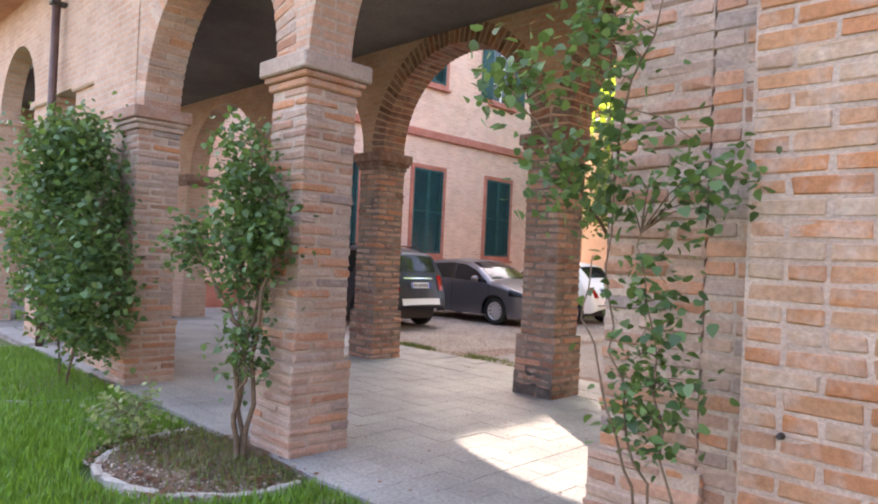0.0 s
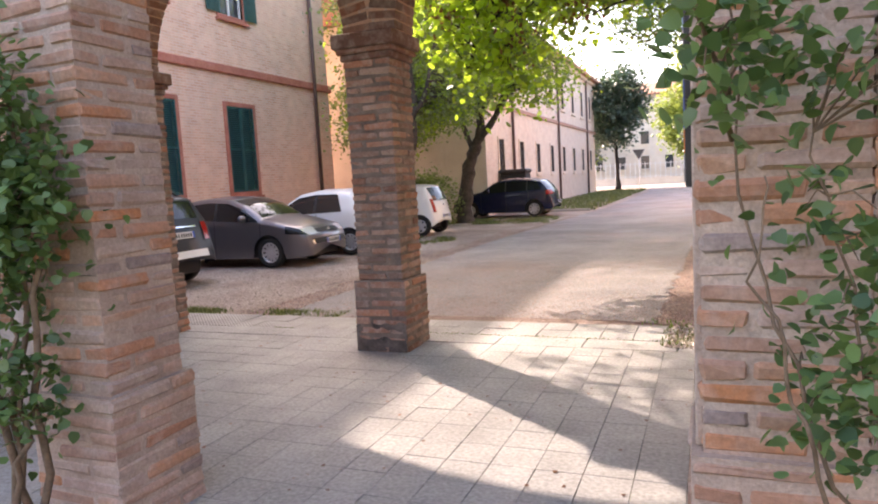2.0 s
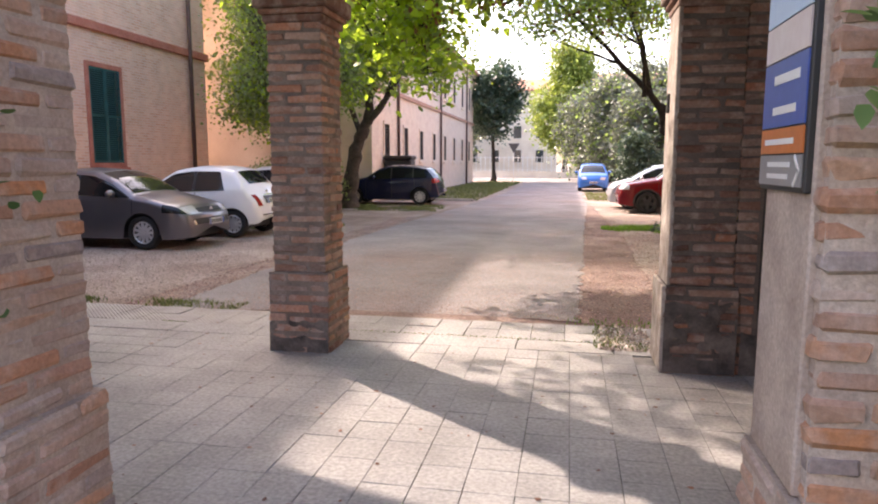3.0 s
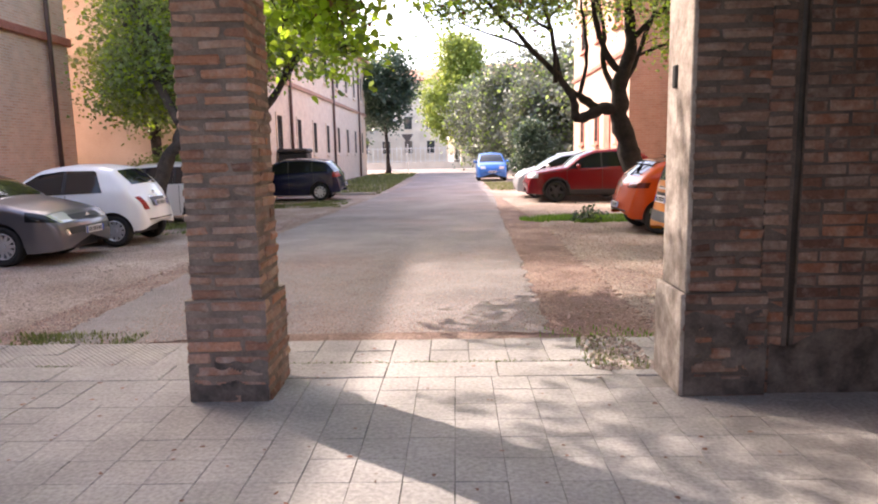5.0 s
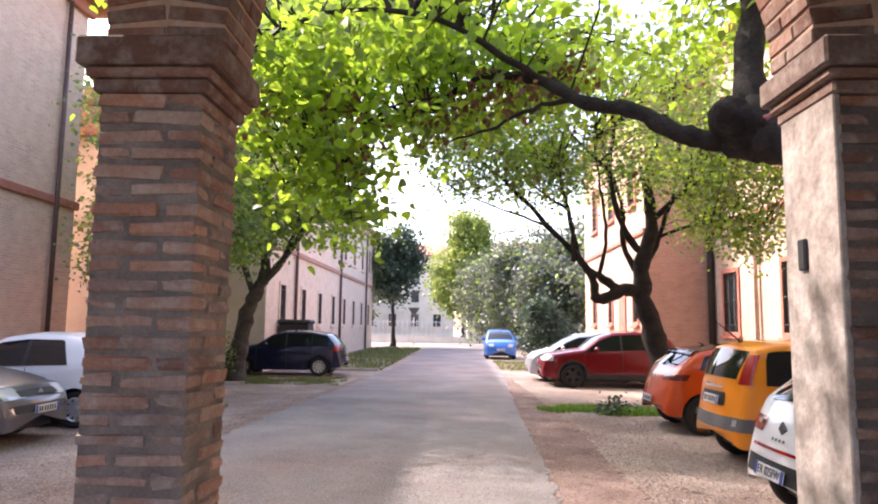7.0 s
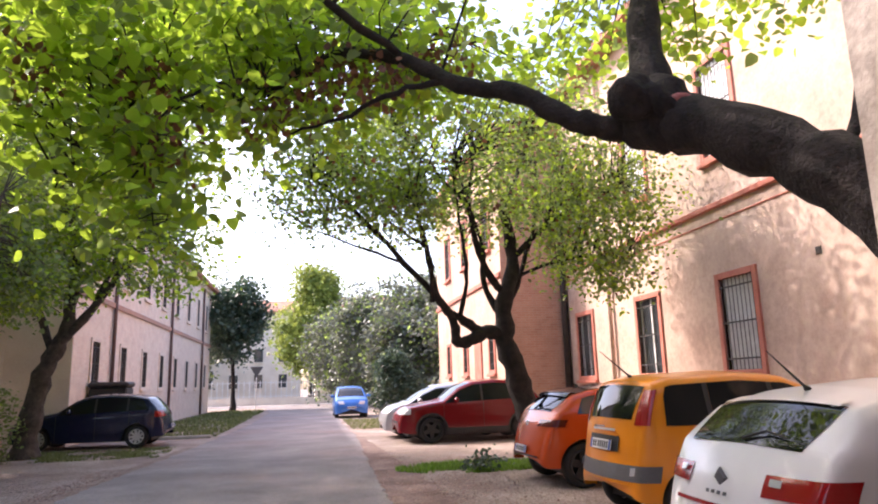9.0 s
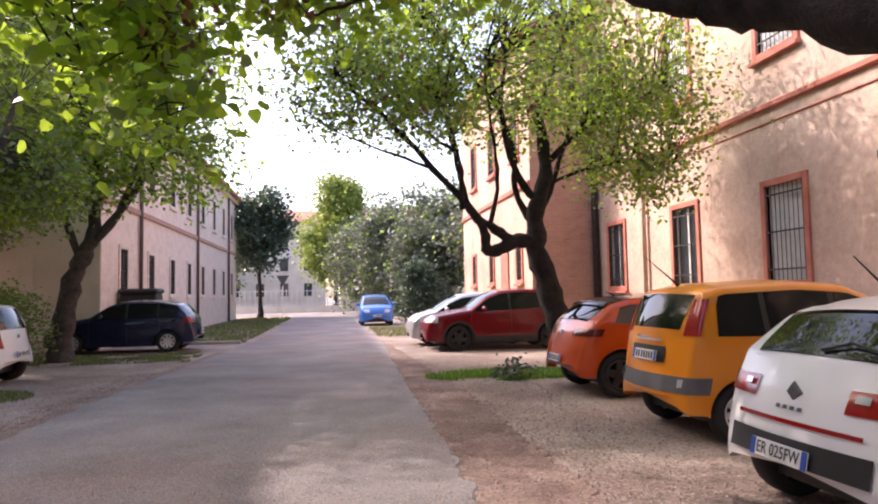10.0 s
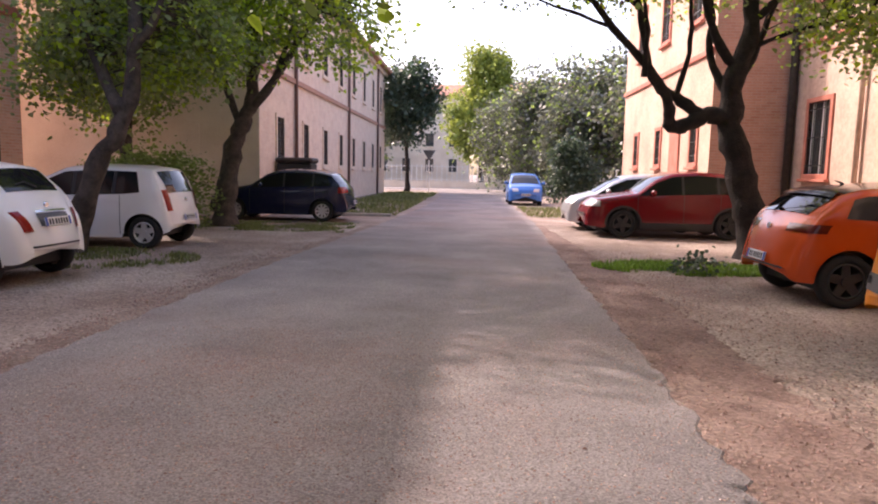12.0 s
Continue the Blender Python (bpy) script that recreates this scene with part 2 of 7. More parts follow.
TURF = surface("turf_soil", (0.045, 0.09, 0.018), (0.10, 0.13, 0.035), 3.0, 60.0, 1.0, 0.8)
# nearly black: the trunks' look against the light is put into the colour
BARK = surface("backlit_bark", (0.012, 0.009, 0.0075), (0.034, 0.025, 0.021), 6.0, 30.0, 0.95, 1.0, distance=0.03)
CUT_WOOD = surface("reddish_cut_wood", (0.30, 0.09, 0.08), (0.42, 0.16, 0.14), 9.0, 40.0, 0.9, 0.5)
STEM = surface("brown_rose_stem", (0.12, 0.085, 0.055), (0.21, 0.15, 0.10), 9.0, 60.0, 0.9, 0.4)
LEAF_TREE = leafy("mulberry_leaf", (0.03, 0.095, 0.014), (0.085, 0.20, 0.026), (0.62, 0.86, 0.08), 0.66)
LEAF_DARK = leafy("dark_tree_leaf", (0.07, 0.13, 0.045), (0.15, 0.23, 0.085), (0.42, 0.58, 0.14), 0.5)
LEAF_DULL = leafy("dull_green_leaf", (0.09, 0.14, 0.065), (0.20, 0.26, 0.12), (0.44, 0.54, 0.22), 0.48)
BARK_GREY = surface("grey_brown_bark", (0.045, 0.036, 0.03), (0.11, 0.09, 0.075), 5.0, 26.0, 0.95, 1.0, distance=0.03)
# leaf tone lightened in place of haze before the far evergreen
LEAF_CONIFER = leafy("evergreen_leaf", (0.035, 0.062, 0.042), (0.065, 0.105, 0.066), (0.10, 0.16, 0.08), 0.3)
LEAF_RUST = leafy("dry_hanging_leaf", (0.10, 0.04, 0.025), (0.17, 0.07, 0.04), (0.30, 0.12, 0.06), 0.3)
LEAF_OLIVE = leafy("olive_leaf", (0.085, 0.10, 0.078), (0.165, 0.185, 0.145), (0.20, 0.22, 0.15), 0.3)
LEAF_PALE = leafy("pale_spring_leaf", (0.11, 0.17, 0.045), (0.22, 0.30, 0.07), (0.45, 0.52, 0.10), 0.4)
LEAF_ROSE = leafy("rose_leaf", (0.032, 0.085, 0.036), (0.085, 0.165, 0.062), (0.28, 0.44, 0.09), 0.3)
GRASS = leafy("lawn_grass", (0.07, 0.17, 0.014), (0.14, 0.30, 0.03), (0.24, 0.42, 0.05), 0.35)
GRASS_DRY = leafy("dry_grass", (0.07, 0.10, 0.025), (0.14, 0.17, 0.05), (0.25, 0.30, 0.08), 0.3)
GLASS = car_glass("dark_window_glass")
PANE = car_glass("house_window_glass", (0.05, 0.06, 0.065))
RUBBER = plain("tyre_rubber", (0.018, 0.018, 0.018), 0.85)
BLACK_PLASTIC = plain("black_plastic", (0.022, 0.022, 0.023), 0.55)
GREY_PLASTIC = plain("grey_plastic", (0.10, 0.10, 0.105), 0.6)
ALLOY = plain("silver_alloy", (0.62, 0.62, 0.63), 0.35, 0.5)
CHROME = plain("chrome", (0.75, 0.75, 0.76), 0.12, 1.0)
RED_LENS = plain("red_lamp_lens", (0.32, 0.010, 0.010), 0.12)
CLEAR_LENS = plain("clear_lamp_lens", (0.62, 0.63, 0.64), 0.1, 0.3)
PLATE = plain("white_number_plate", (0.72, 0.72, 0.70), 0.4)
PLATE_BLUE = plain("blue_plate_band", (0.03, 0.09, 0.40), 0.4)
INK = plain("black_ink", (0.02, 0.02, 0.02), 0.6)

# ---- helpers for meshes ----
def box(bm, x0, x1, y0, y1, z0, z1, bevel=0.0):
    verts = bmesh.ops.create_cube(bm, size=1.0)["verts"]
    for v in verts:
        v.co = Vector(((x0 + x1) / 2 + v.co.x * (x1 - x0), (y0 + y1) / 2 + v.co.y * (y1 - y0), (z0 + z1) / 2 + v.co.z * (z1 - z0)))
    if bevel:
        edges = list({e for v in verts for e in v.link_edges})
        bmesh.ops.bevel(bm, geom=edges, offset=bevel, segments=1, affect="EDGES")


def linked(name, bm, material, smooth=False):
    me = bpy.data.meshes.new(name)
    bm.to_mesh(me)
    bm.free()
    me.materials.append(material)
    if smooth:
        for p in me.polygons:
            p.use_smooth = True
    return new(name, me)


def part(name, bm, material, parent, label="", smooth=False):
    ob = linked(name, bm, material, smooth)
    ob.parent = parent
    if label:
        tagged(ob, label)
    return ob


def part_box(name, dims, material, parent, label="", bevel=0.0):
    bm = bmesh.new()
    box(bm, *dims, bevel)
    return part(name, bm, material, parent, label)


def setting(name, dims, material, label="", category="", bevel=0.0):
    bm = bmesh.new()
    box(bm, *dims, bevel)
    return tagged(linked(name, bm, material), label, category, kind="structure")


def thing(name, label, category, group="", at=(0, 0, 0), kind=""):
    ob = new(name)
    ob.empty_display_size = 0.2
    ob.location = at
    return tagged(ob, label, category, group, kind)


def shared_piece(name, mesh, parent, m):
    ob = new(name, mesh)
    ob.parent = parent
    ob.matrix_basis = m
    return ob


def piece_mesh(name, sx, sy, sz, material, rng, bevel=0.006, wobble=0.004):
    """A worn block about its own middle."""
    bm = bmesh.new()
    box(bm, -sx / 2, sx / 2, -sy / 2, sy / 2, -sz / 2, sz / 2, bevel)
    for v in bm.verts:
        v.co += Vector([rng.uniform(-wobble, wobble) for _ in range(3)])
    me = bpy.data.meshes.new(name)
    bm.to_mesh(me)
    bm.free()
    me.materials.append(material)
    return me


def tube(bm, points, radii, sides=8, cap=True):
    """A tapering tube along points."""
    rings, last = [], None
    n = len(points)
    for i, p in enumerate(points):
        d = (Vector(points[min(i + 1, n - 1)]) - Vector(points[max(i - 1, 0)])).normalized()
        ref = last if last is not None else (Vector((1, 0, 0)) if abs(d.x) < 0.8 else Vector((0, 1, 0)))
        a = (ref - d * ref.dot(d)).normalized()
        last = a
        b = d.cross(a)
        rings.append([bm.verts.new(Vector(p) + radii[i] * (math.cos(k * 2 * math.pi / sides) * a + math.sin(k * 2 * math.pi / sides) * b)) for k in range(sides)])
    for r, s in zip(rings, rings[1:]):
        for k in range(sides):
            bm.faces.new((r[k], r[(k + 1) % sides], s[(k + 1) % sides], s[k]))
    if cap:
        bm.faces.new(rings[0][::-1])
        bm.faces.new(rings[-1])


# ---- ground ----
ROAD_Z = -0.035
bm = bmesh.new()
box(bm, -600, 600, -600, 900, -1.0, ROAD_Z - 0.02)
ground = tagged(linked("ground", bm, GRAVEL), "pale gravel and trodden earth of the car park", "ground", kind="structure")


def strip(name, left, right, z0, z1, material, label, category, wander=0.08, seed=3):
    """A long bed between two lines of (x, y), with ragged edges."""
    rng = random.Random(seed)
    bm = bmesh.new()
    low, high = [], []
    y0, y1 = left[0][1], left[-1][1]
    n = 240
    for i in range(n + 1):
        y = y0 + (y1 - y0) * (i / n) ** 1.6
        xl = float(np.interp(y, [p[1] for p in left], [p[0] for p in left])) + rng.uniform(-wander, wander)
        xr = float(np.interp(y, [p[1] for p in right], [p[0] for p in right])) + rng.uniform(-wander, wander)
        high.append((bm.verts.new((xl, y, z1)), bm.verts.new((xr, y, z1))))
        low.append((bm.verts.new((xl - 0.05, y, z0)), bm.verts.new((xr + 0.05, y, z0))))
    for i in range(n):
        bm.faces.new((high[i][0], high[i][1], high[i + 1][1], high[i + 1][0]))
        bm.faces.new((low[i][0], high[i][0], high[i + 1][0], low[i + 1][0]))
        bm.faces.new((high[i][1], low[i][1], low[i + 1][1], high[i + 1][1]))
    bmesh.ops.recalc_face_normals(bm, faces=bm.faces)
    return tagged(linked(name, bm, material), label, category, kind="structure")


strip("road", [(-6.45, 7.35), (-6.55, 12), (-6.4, 17), (-5.9, 25), (-5.4, 35), (-5.3, 50), (-6.5, 64)],
      [(-2.0, 7.35), (-1.85, 12), (-1.65, 20), (-1.4, 27), (-1.5, 35), (-1.2, 50), (2.0, 64)], ROAD_Z - 0.03, ROAD_Z, ASPHALT,
      "worn grey asphalt drive with ragged edges", "road", 0.045)
strip("verge_1", [(-6.95, 7.3), (-6.85, 12), (-6.64, 17), (-6.12, 25)], [(-6.47, 7.3), (-6.57, 12), (-6.42, 17), (-5.92, 25)], ROAD_Z - 0.03, ROAD_Z - 0.008, MARGIN,
      "narrow red gravel margin beside the drive", "verge", 0.06, 5)
strip("verge_2", [(-1.98, 7.3), (-1.83, 12), (-1.63, 20), (-1.4, 26)], [(-1.05, 7.3), (-1.0, 12), (-0.95, 16), (-1.1, 20), (-1.25, 26)], ROAD_Z - 0.03, ROAD_Z - 0.008, RED_GRAVEL,
      "reddish gravel margin beside the drive", "verge", 0.06, 6)
strip("verge_3", [(-5.6, 7.31), (-5.0, 7.45), (-4.4, 7.62)], [(-1.2, 7.31), (-1.9, 7.45), (-2.6, 7.62)], ROAD_Z, ROAD_Z + 0.006, RED_GRAVEL,
      "red gravel spilled over the asphalt before the portico", "verge", 0.3, 7)
strip("cross_road", [(-60, 64), (-60, 72)], [(60, 64), (60, 72)], ROAD_Z - 0.03, ROAD_Z, ASPHALT, "grey asphalt street crossing the end of the drive", "road", 0.0, 8)

# ---- portico ----
XS = [-1.25, -4.24, -7.22, -10.2, -13.2]
XF = [-1.13] + XS[1:]
XG = [-1.25, -4.14, -7.16]
YG, YF = 2.88, 6.17
HALF, PLINTH, CAP_Z, RADIUS = 0.23, 0.265, 2.86, 1.27
TOP = 5.3
portico_floor = setting("floor", (-17, 0.9, 2.55, 6.45, -0.2, -0.012), JOINT, "portico floor bedding under grey cement tiles", "floor")
threshold = setting("pavement", (-17, -0.8, 6.45, 7.31, -0.2, -0.02), JOINT, "paved apron between portico and drive", "pavement")


def arch_wall(name, y, x_list, label):
    """The wall over a row of pillars, with a round arch over every bay."""
    bm = bmesh.new()
    for y0, flip in ((y - 0.19, False), (y + 0.19, True)):
        for xa, xb in zip(x_list[1:], x_list):
            mid = (xa + xb) / 2
            n = 28
            cols = []
            for i in range(n + 1):
                a = math.pi * (1 - i / n)
                x = mid + RADIUS * math.cos(a)
                cols.append((bm.verts.new((x, y0, CAP_Z + RADIUS * math.sin(a))), bm.verts.new((x, y0, TOP))))
            edge_l = (bm.verts.new((xa, y0, CAP_Z)), bm.verts.new((xa, y0, TOP)))
            edge_r = (bm.verts.new((xb, y0, CAP_Z)), bm.verts.new((xb, y0, TOP)))
            cols = [edge_l] + cols + [edge_r]
            for p, q in zip(cols, cols[1:]):
                f = (p[0], q[0], q[1], p[1])
                bm.faces.new(f[::-1] if flip else f)
    for xa, xb in zip(x_list[1:], x_list):
        mid = (xa + xb) / 2
        ring = []
        for i in range(29):
            a = math.pi * (1 - i / 28)
            ring.append([bm.verts.new((mid + RADIUS * math.cos(a), yy, CAP_Z + RADIUS * math.sin(a))) for yy in (y - 0.19, y + 0.19)])
        for p, q in zip(ring, ring[1:]):
            bm.faces.new((p[0], p[1], q[1], q[0]))
    bmesh.ops.remove_doubles(bm, verts=bm.verts, dist=0.0005)
    return tagged(linked(name, bm, ARCADE), label, "wall", kind="structure")


arch_wall("wall_garden", YG, XG, "round-arched brick wall of the portico facing the garden")
arch_wall("wall_drive", YF, XF + [-16.2], "round-arched brick wall of the portico facing the drive")
setting("ceiling", (-17, -0.3, YG + 0.19, YF - 0.19, 4.30, 4.42), CEILING, "dark plaster ceiling of the portico", "ceiling")


def sloped_roof(name, x0, x1, y0, y1, z, ridge, along, label, over=0.45):
    """A pitched roof of clay tiles in rows, with its eaves."""
    ob = thing(name, label, "roof", kind="structure")
    x0, x1, y0, y1 = x0 - over, x1 + over, y0 - over, y1 + over
    bm = bmesh.new()
    if along == "x":
        m = (y0 + y1) / 2
        pts = [(x0, y0, z), (x1, y0, z), (x1, y1, z), (x0, y1, z), (x0 + 1, m, ridge), (x1 - 1, m, ridge)]
        faces = [(0, 1, 5, 4), (2, 3, 4, 5), (1, 2, 5), (3, 0, 4)]
    else:
        m = (x0 + x1) / 2
        pts = [(x0, y0, z), (x1, y0, z), (x1, y1, z), (x0, y1, z), (m, y0 + 1, ridge), (m, y1 - 1, ridge)]
        faces = [(1, 2, 5, 4), (3, 0, 4, 5), (0, 1, 4), (2, 3, 5)]
    vs = [bm.verts.new(p) for p in pts]
    for f in faces:
        bm.faces.new([vs[i] for i in f])
    base = [bm.verts.new((p[0], p[1], z - 0.12)) for p in pts[:4]]
    for i in range(4):
        bm.faces.new((base[i], base[(i + 1) % 4], vs[(i + 1) % 4], vs[i]))
    bm.faces.new(base[::-1])
    bmesh.ops.recalc_face_normals(bm, faces=bm.faces)
    part("roof_slope", bm, ROOF, ob)
    bm = bmesh.new()
    if along == "y":
        n = int((y1 - y0) / 0.5)
        for i in range(n):
            y = y0 + (i + 0.5) * (y1 - y0) / n
            for s in (x0, x1):
                tube(bm, [(s, y, z + 0.02), (s + (0.6 if s == x0 else -0.6), y, z + 0.02 + 0.6 * (ridge - z) / ((x1 - x0) / 2))], [0.09, 0.09], 6)
    else:
        n = int((x1 - x0) / 0.5)
        for i in range(n):
            x = x0 + (i + 0.5) * (x1 - x0) / n
            for s in (y0, y1):
                tube(bm, [(x, s, z + 0.02), (x, s + (0.6 if s == y0 else -0.6), z + 0.02 + 0.6 * (ridge - z) / ((y1 - y0) / 2))], [0.09, 0.09], 6)
    part("eaves_tiles", bm, ROOF, ob, "row of rounded clay eaves tiles")
    return ob


sloped_roof("roof_portico", -17, 8.2, YG - 0.3, YF + 0.2, TOP, TOP + 1.3, "x", "clay-tiled roof over the portico")

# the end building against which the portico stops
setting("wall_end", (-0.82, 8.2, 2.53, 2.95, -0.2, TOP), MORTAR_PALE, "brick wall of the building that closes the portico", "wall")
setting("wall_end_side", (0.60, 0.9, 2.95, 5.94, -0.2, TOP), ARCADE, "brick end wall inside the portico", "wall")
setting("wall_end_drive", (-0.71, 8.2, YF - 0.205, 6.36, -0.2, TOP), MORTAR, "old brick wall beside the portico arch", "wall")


def arched_panel(name, x0, x1, y, z_spring, z_top, arches, r, label):
    bm = bmesh.new()
    xs = sorted({x0, x1} | {a + r * math.cos(math.pi * k / 16) for a in arches for k in range(17)})
    def low(x):
        for a in arches:
            if abs(x - a) < r - 1e-6:
                return z_spring + math.sqrt(r * r - (x - a) ** 2)
        return z_spring
    for yy in (y - 0.15, y + 0.15):
        cols = [(bm.verts.new((x, yy, low(x))), bm.verts.new((x, yy, z_top))) for x in xs]
        for p, q in zip(cols, cols[1:]):
            bm.faces.new((p[0], q[0], q[1], p[1]))
    cols = [(bm.verts.new((x, y - 0.15, low(x))), bm.verts.new((x, y + 0.15, low(x)))) for x in xs]
    for p, q in zip(cols, cols[1:]):
        bm.faces.new((p[0], p[1], q[1], q[0]))
    bmesh.ops.remove_doubles(bm, verts=bm.verts, dist=0.0005)
    bmesh.ops.recalc_face_normals(bm, faces=bm.faces)
    return tagged(linked(name, bm, ARCADE), label, "wall", kind="structure")


arched_panel("wall_west_wing", -17, -8.45, 2.93, 3.45, TOP, (-12.35, -15.4), 1.05, "round-arched brick wall of the cloister wing")
for x in (-8.95, -10.85, -13.87):
    setting("pier", (x - 0.45, x + 0.45, 2.78, 3.08, -0.2, 3.45), ARCADE, "broad brick pier of the cloister wing", "pier")
    setting("pier_cap", (x - 0.5, x + 0.5, 2.73, 3.13, 3.36, 3.47), ARCADE, "brick moulding on the pier", "moulding", 0.02)
setting("wall_west", (-17.3, -17, 2.7, 6.5, -0.2, TOP), ARCADE, "plain brick wall closing the portico", "wall")
setting("wall_block", (-8.45, XG[2] + 0.02, YG - 0.19, YG + 0.19, CAP_Z, TOP), ARCADE, "brickwork over the corner pillar", "wall")
setting("wall_corner", (-8.45, XG[2] - PLINTH, YG - 0.15, YG + 0.15, -0.2, CAP_Z), ARCADE, "brick corner pier of the portico", "wall")
rain_pipe = thing("drainpipe", "brown metal drainpipe on the cloister wall", "pipe", at=(-10.0, 2.66, 0))
bm = bmesh.new()
tube(bm, [(0, 0, -0.05), (0, 0, 5.2)], [0.055, 0.055], 12)
part("pipe", bm, PIPE, rain_pipe, smooth=True)
for z in (1.2, 3.0, 4.6):
    part_box("bracket", (-0.075, 0.075, -0.075, 0.12, z, z + 0.04), IRON, rain_pipe)


def cap_mould(parent, x, y, extra=0.0):
    for z0, z1, h in ((2.63, 2.69, 0.25), (2.69, 2.735, 0.275), (2.735, CAP_Z, 0.305)):
        bm = bmesh.new()
        box(bm, x - h, x + h + extra, y - h, y + h, z0, z1, 0.012)
        part("cap_moulding", bm, BRICK_OLD if y > 4 else BRICK_GARDEN, parent)


def brick_column(parent, x, y, half, z0, z1, material, rng, mortar, long_part=0.68):
    """Courses of four bricks laid like a pinwheel, turned over from course to course."""
    part_box("mortar_core", (x - half + 0.012, x + half - 0.012, y - half + 0.012, y + half - 0.012, z0, z1), mortar, parent, "recessed lime mortar")
    course = 0.081 if y > 4 else 0.0775
    n = int(round((z1 - z0) / course))
    course = (z1 - z0) / n
    tight = 0.022 if y > 4 else 0.016
    length = 2 * half * long_part - 0.012
    wide = 2 * half - length - 0.013
    meshes = [piece_mesh("brick", length - rng.uniform(0, 0.02), wide - rng.uniform(0, 0.012), course - tight - rng.uniform(0, 0.005), material, rng, 0.012, 0.008 if y > 4 else 0.006) for _ in range(12)]
    for k in range(n):
        z = z0 + (k + 0.5) * course
        hand = 1 if k % 2 else -1
        for q in range(4):
            off = Matrix.Translation((hand * (half - length / 2), -(half - wide / 2), 0))
            m = Matrix.Translation((x + rng.uniform(-0.005, 0.005), y + rng.uniform(-0.005, 0.005), z + rng.uniform(-0.004, 0.004))) @ Matrix.Rotation(q * math.pi / 2, 4, "Z") @ off @ Matrix.Rotation(rng.uniform(-0.012, 0.012), 4, "Y")
            shared_piece("brick", rng.choice(meshes), parent, m)


PILLARS = []


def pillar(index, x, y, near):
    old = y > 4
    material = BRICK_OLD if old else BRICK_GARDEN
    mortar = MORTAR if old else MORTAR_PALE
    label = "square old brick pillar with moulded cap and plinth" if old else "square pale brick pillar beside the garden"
    ob = thing("pillar", label, "pillar", "portico pillars", kind="structure")
    cap_mould(ob, x, y)
    if near:
        PILLARS.append((ob, x, y, material, mortar))
    else:
        part_box("shaft", (x - HALF, x + HALF, y - HALF, y + HALF, 0.6, CAP_Z - 0.2), ARCADE, ob, bevel=0.012)
        part_box("plinth", (x - PLINTH, x + PLINTH, y - PLINTH, y + PLINTH, -0.02, 0.655), ARCADE, ob, bevel=0.02)


for i, x in enumerate(XS):
    pillar(i, XF[i], YF, i < 3)
    if i < 3:
        pillar(i, XG[i], YG, True)
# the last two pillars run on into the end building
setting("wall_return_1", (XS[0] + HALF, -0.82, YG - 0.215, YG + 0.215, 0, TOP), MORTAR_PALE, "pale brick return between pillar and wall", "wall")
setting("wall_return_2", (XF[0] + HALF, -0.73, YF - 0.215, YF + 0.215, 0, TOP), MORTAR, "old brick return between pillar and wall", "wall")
setting("wall_pad_1", (XS[0], -0.82, YG - 0.19, YG + 0.19, CAP_Z, TOP), ARCADE, "brickwork over the end pillar", "wall")
setting("wall_pad_2", (XF[0], -0.72, YF - 0.19, YF + 0.19, CAP_Z, TOP), ARCADE, "brickwork over the end pillar", "wall")


PALE_COAT = surface("flaking_pale_render", (0.24, 0.20, 0.17), (0.45, 0.40, 0.355), 7.0, 30.0, 0.95, 0.6)
bm = bmesh.new()
for z0, z1, h in ((0.0, 0.655, PLINTH), (0.655, 2.64, HALF)):
    box(bm, XF[0] - h - 0.012, XF[0] - h + 0.02, YF - h + 0.004, YF + h, z0, z1, 0.006)
tagged(linked("wall_render", bm, PALE_COAT), "flaking pale render on the flank of the end pillar", "render", kind="structure")
bm = bmesh.new()
box(bm, XG[0] - HALF - 0.010, XG[0] - HALF + 0.02, YG - HALF + 0.05, YG + HALF, 0.66, 2.62, 0.006)
tagged(linked("wall_render", bm, MORTAR_PALE), "pale render on the flank of the garden pillar under the sign", "render", kind="structure")

# ---- houses ----
OPENINGS = {}


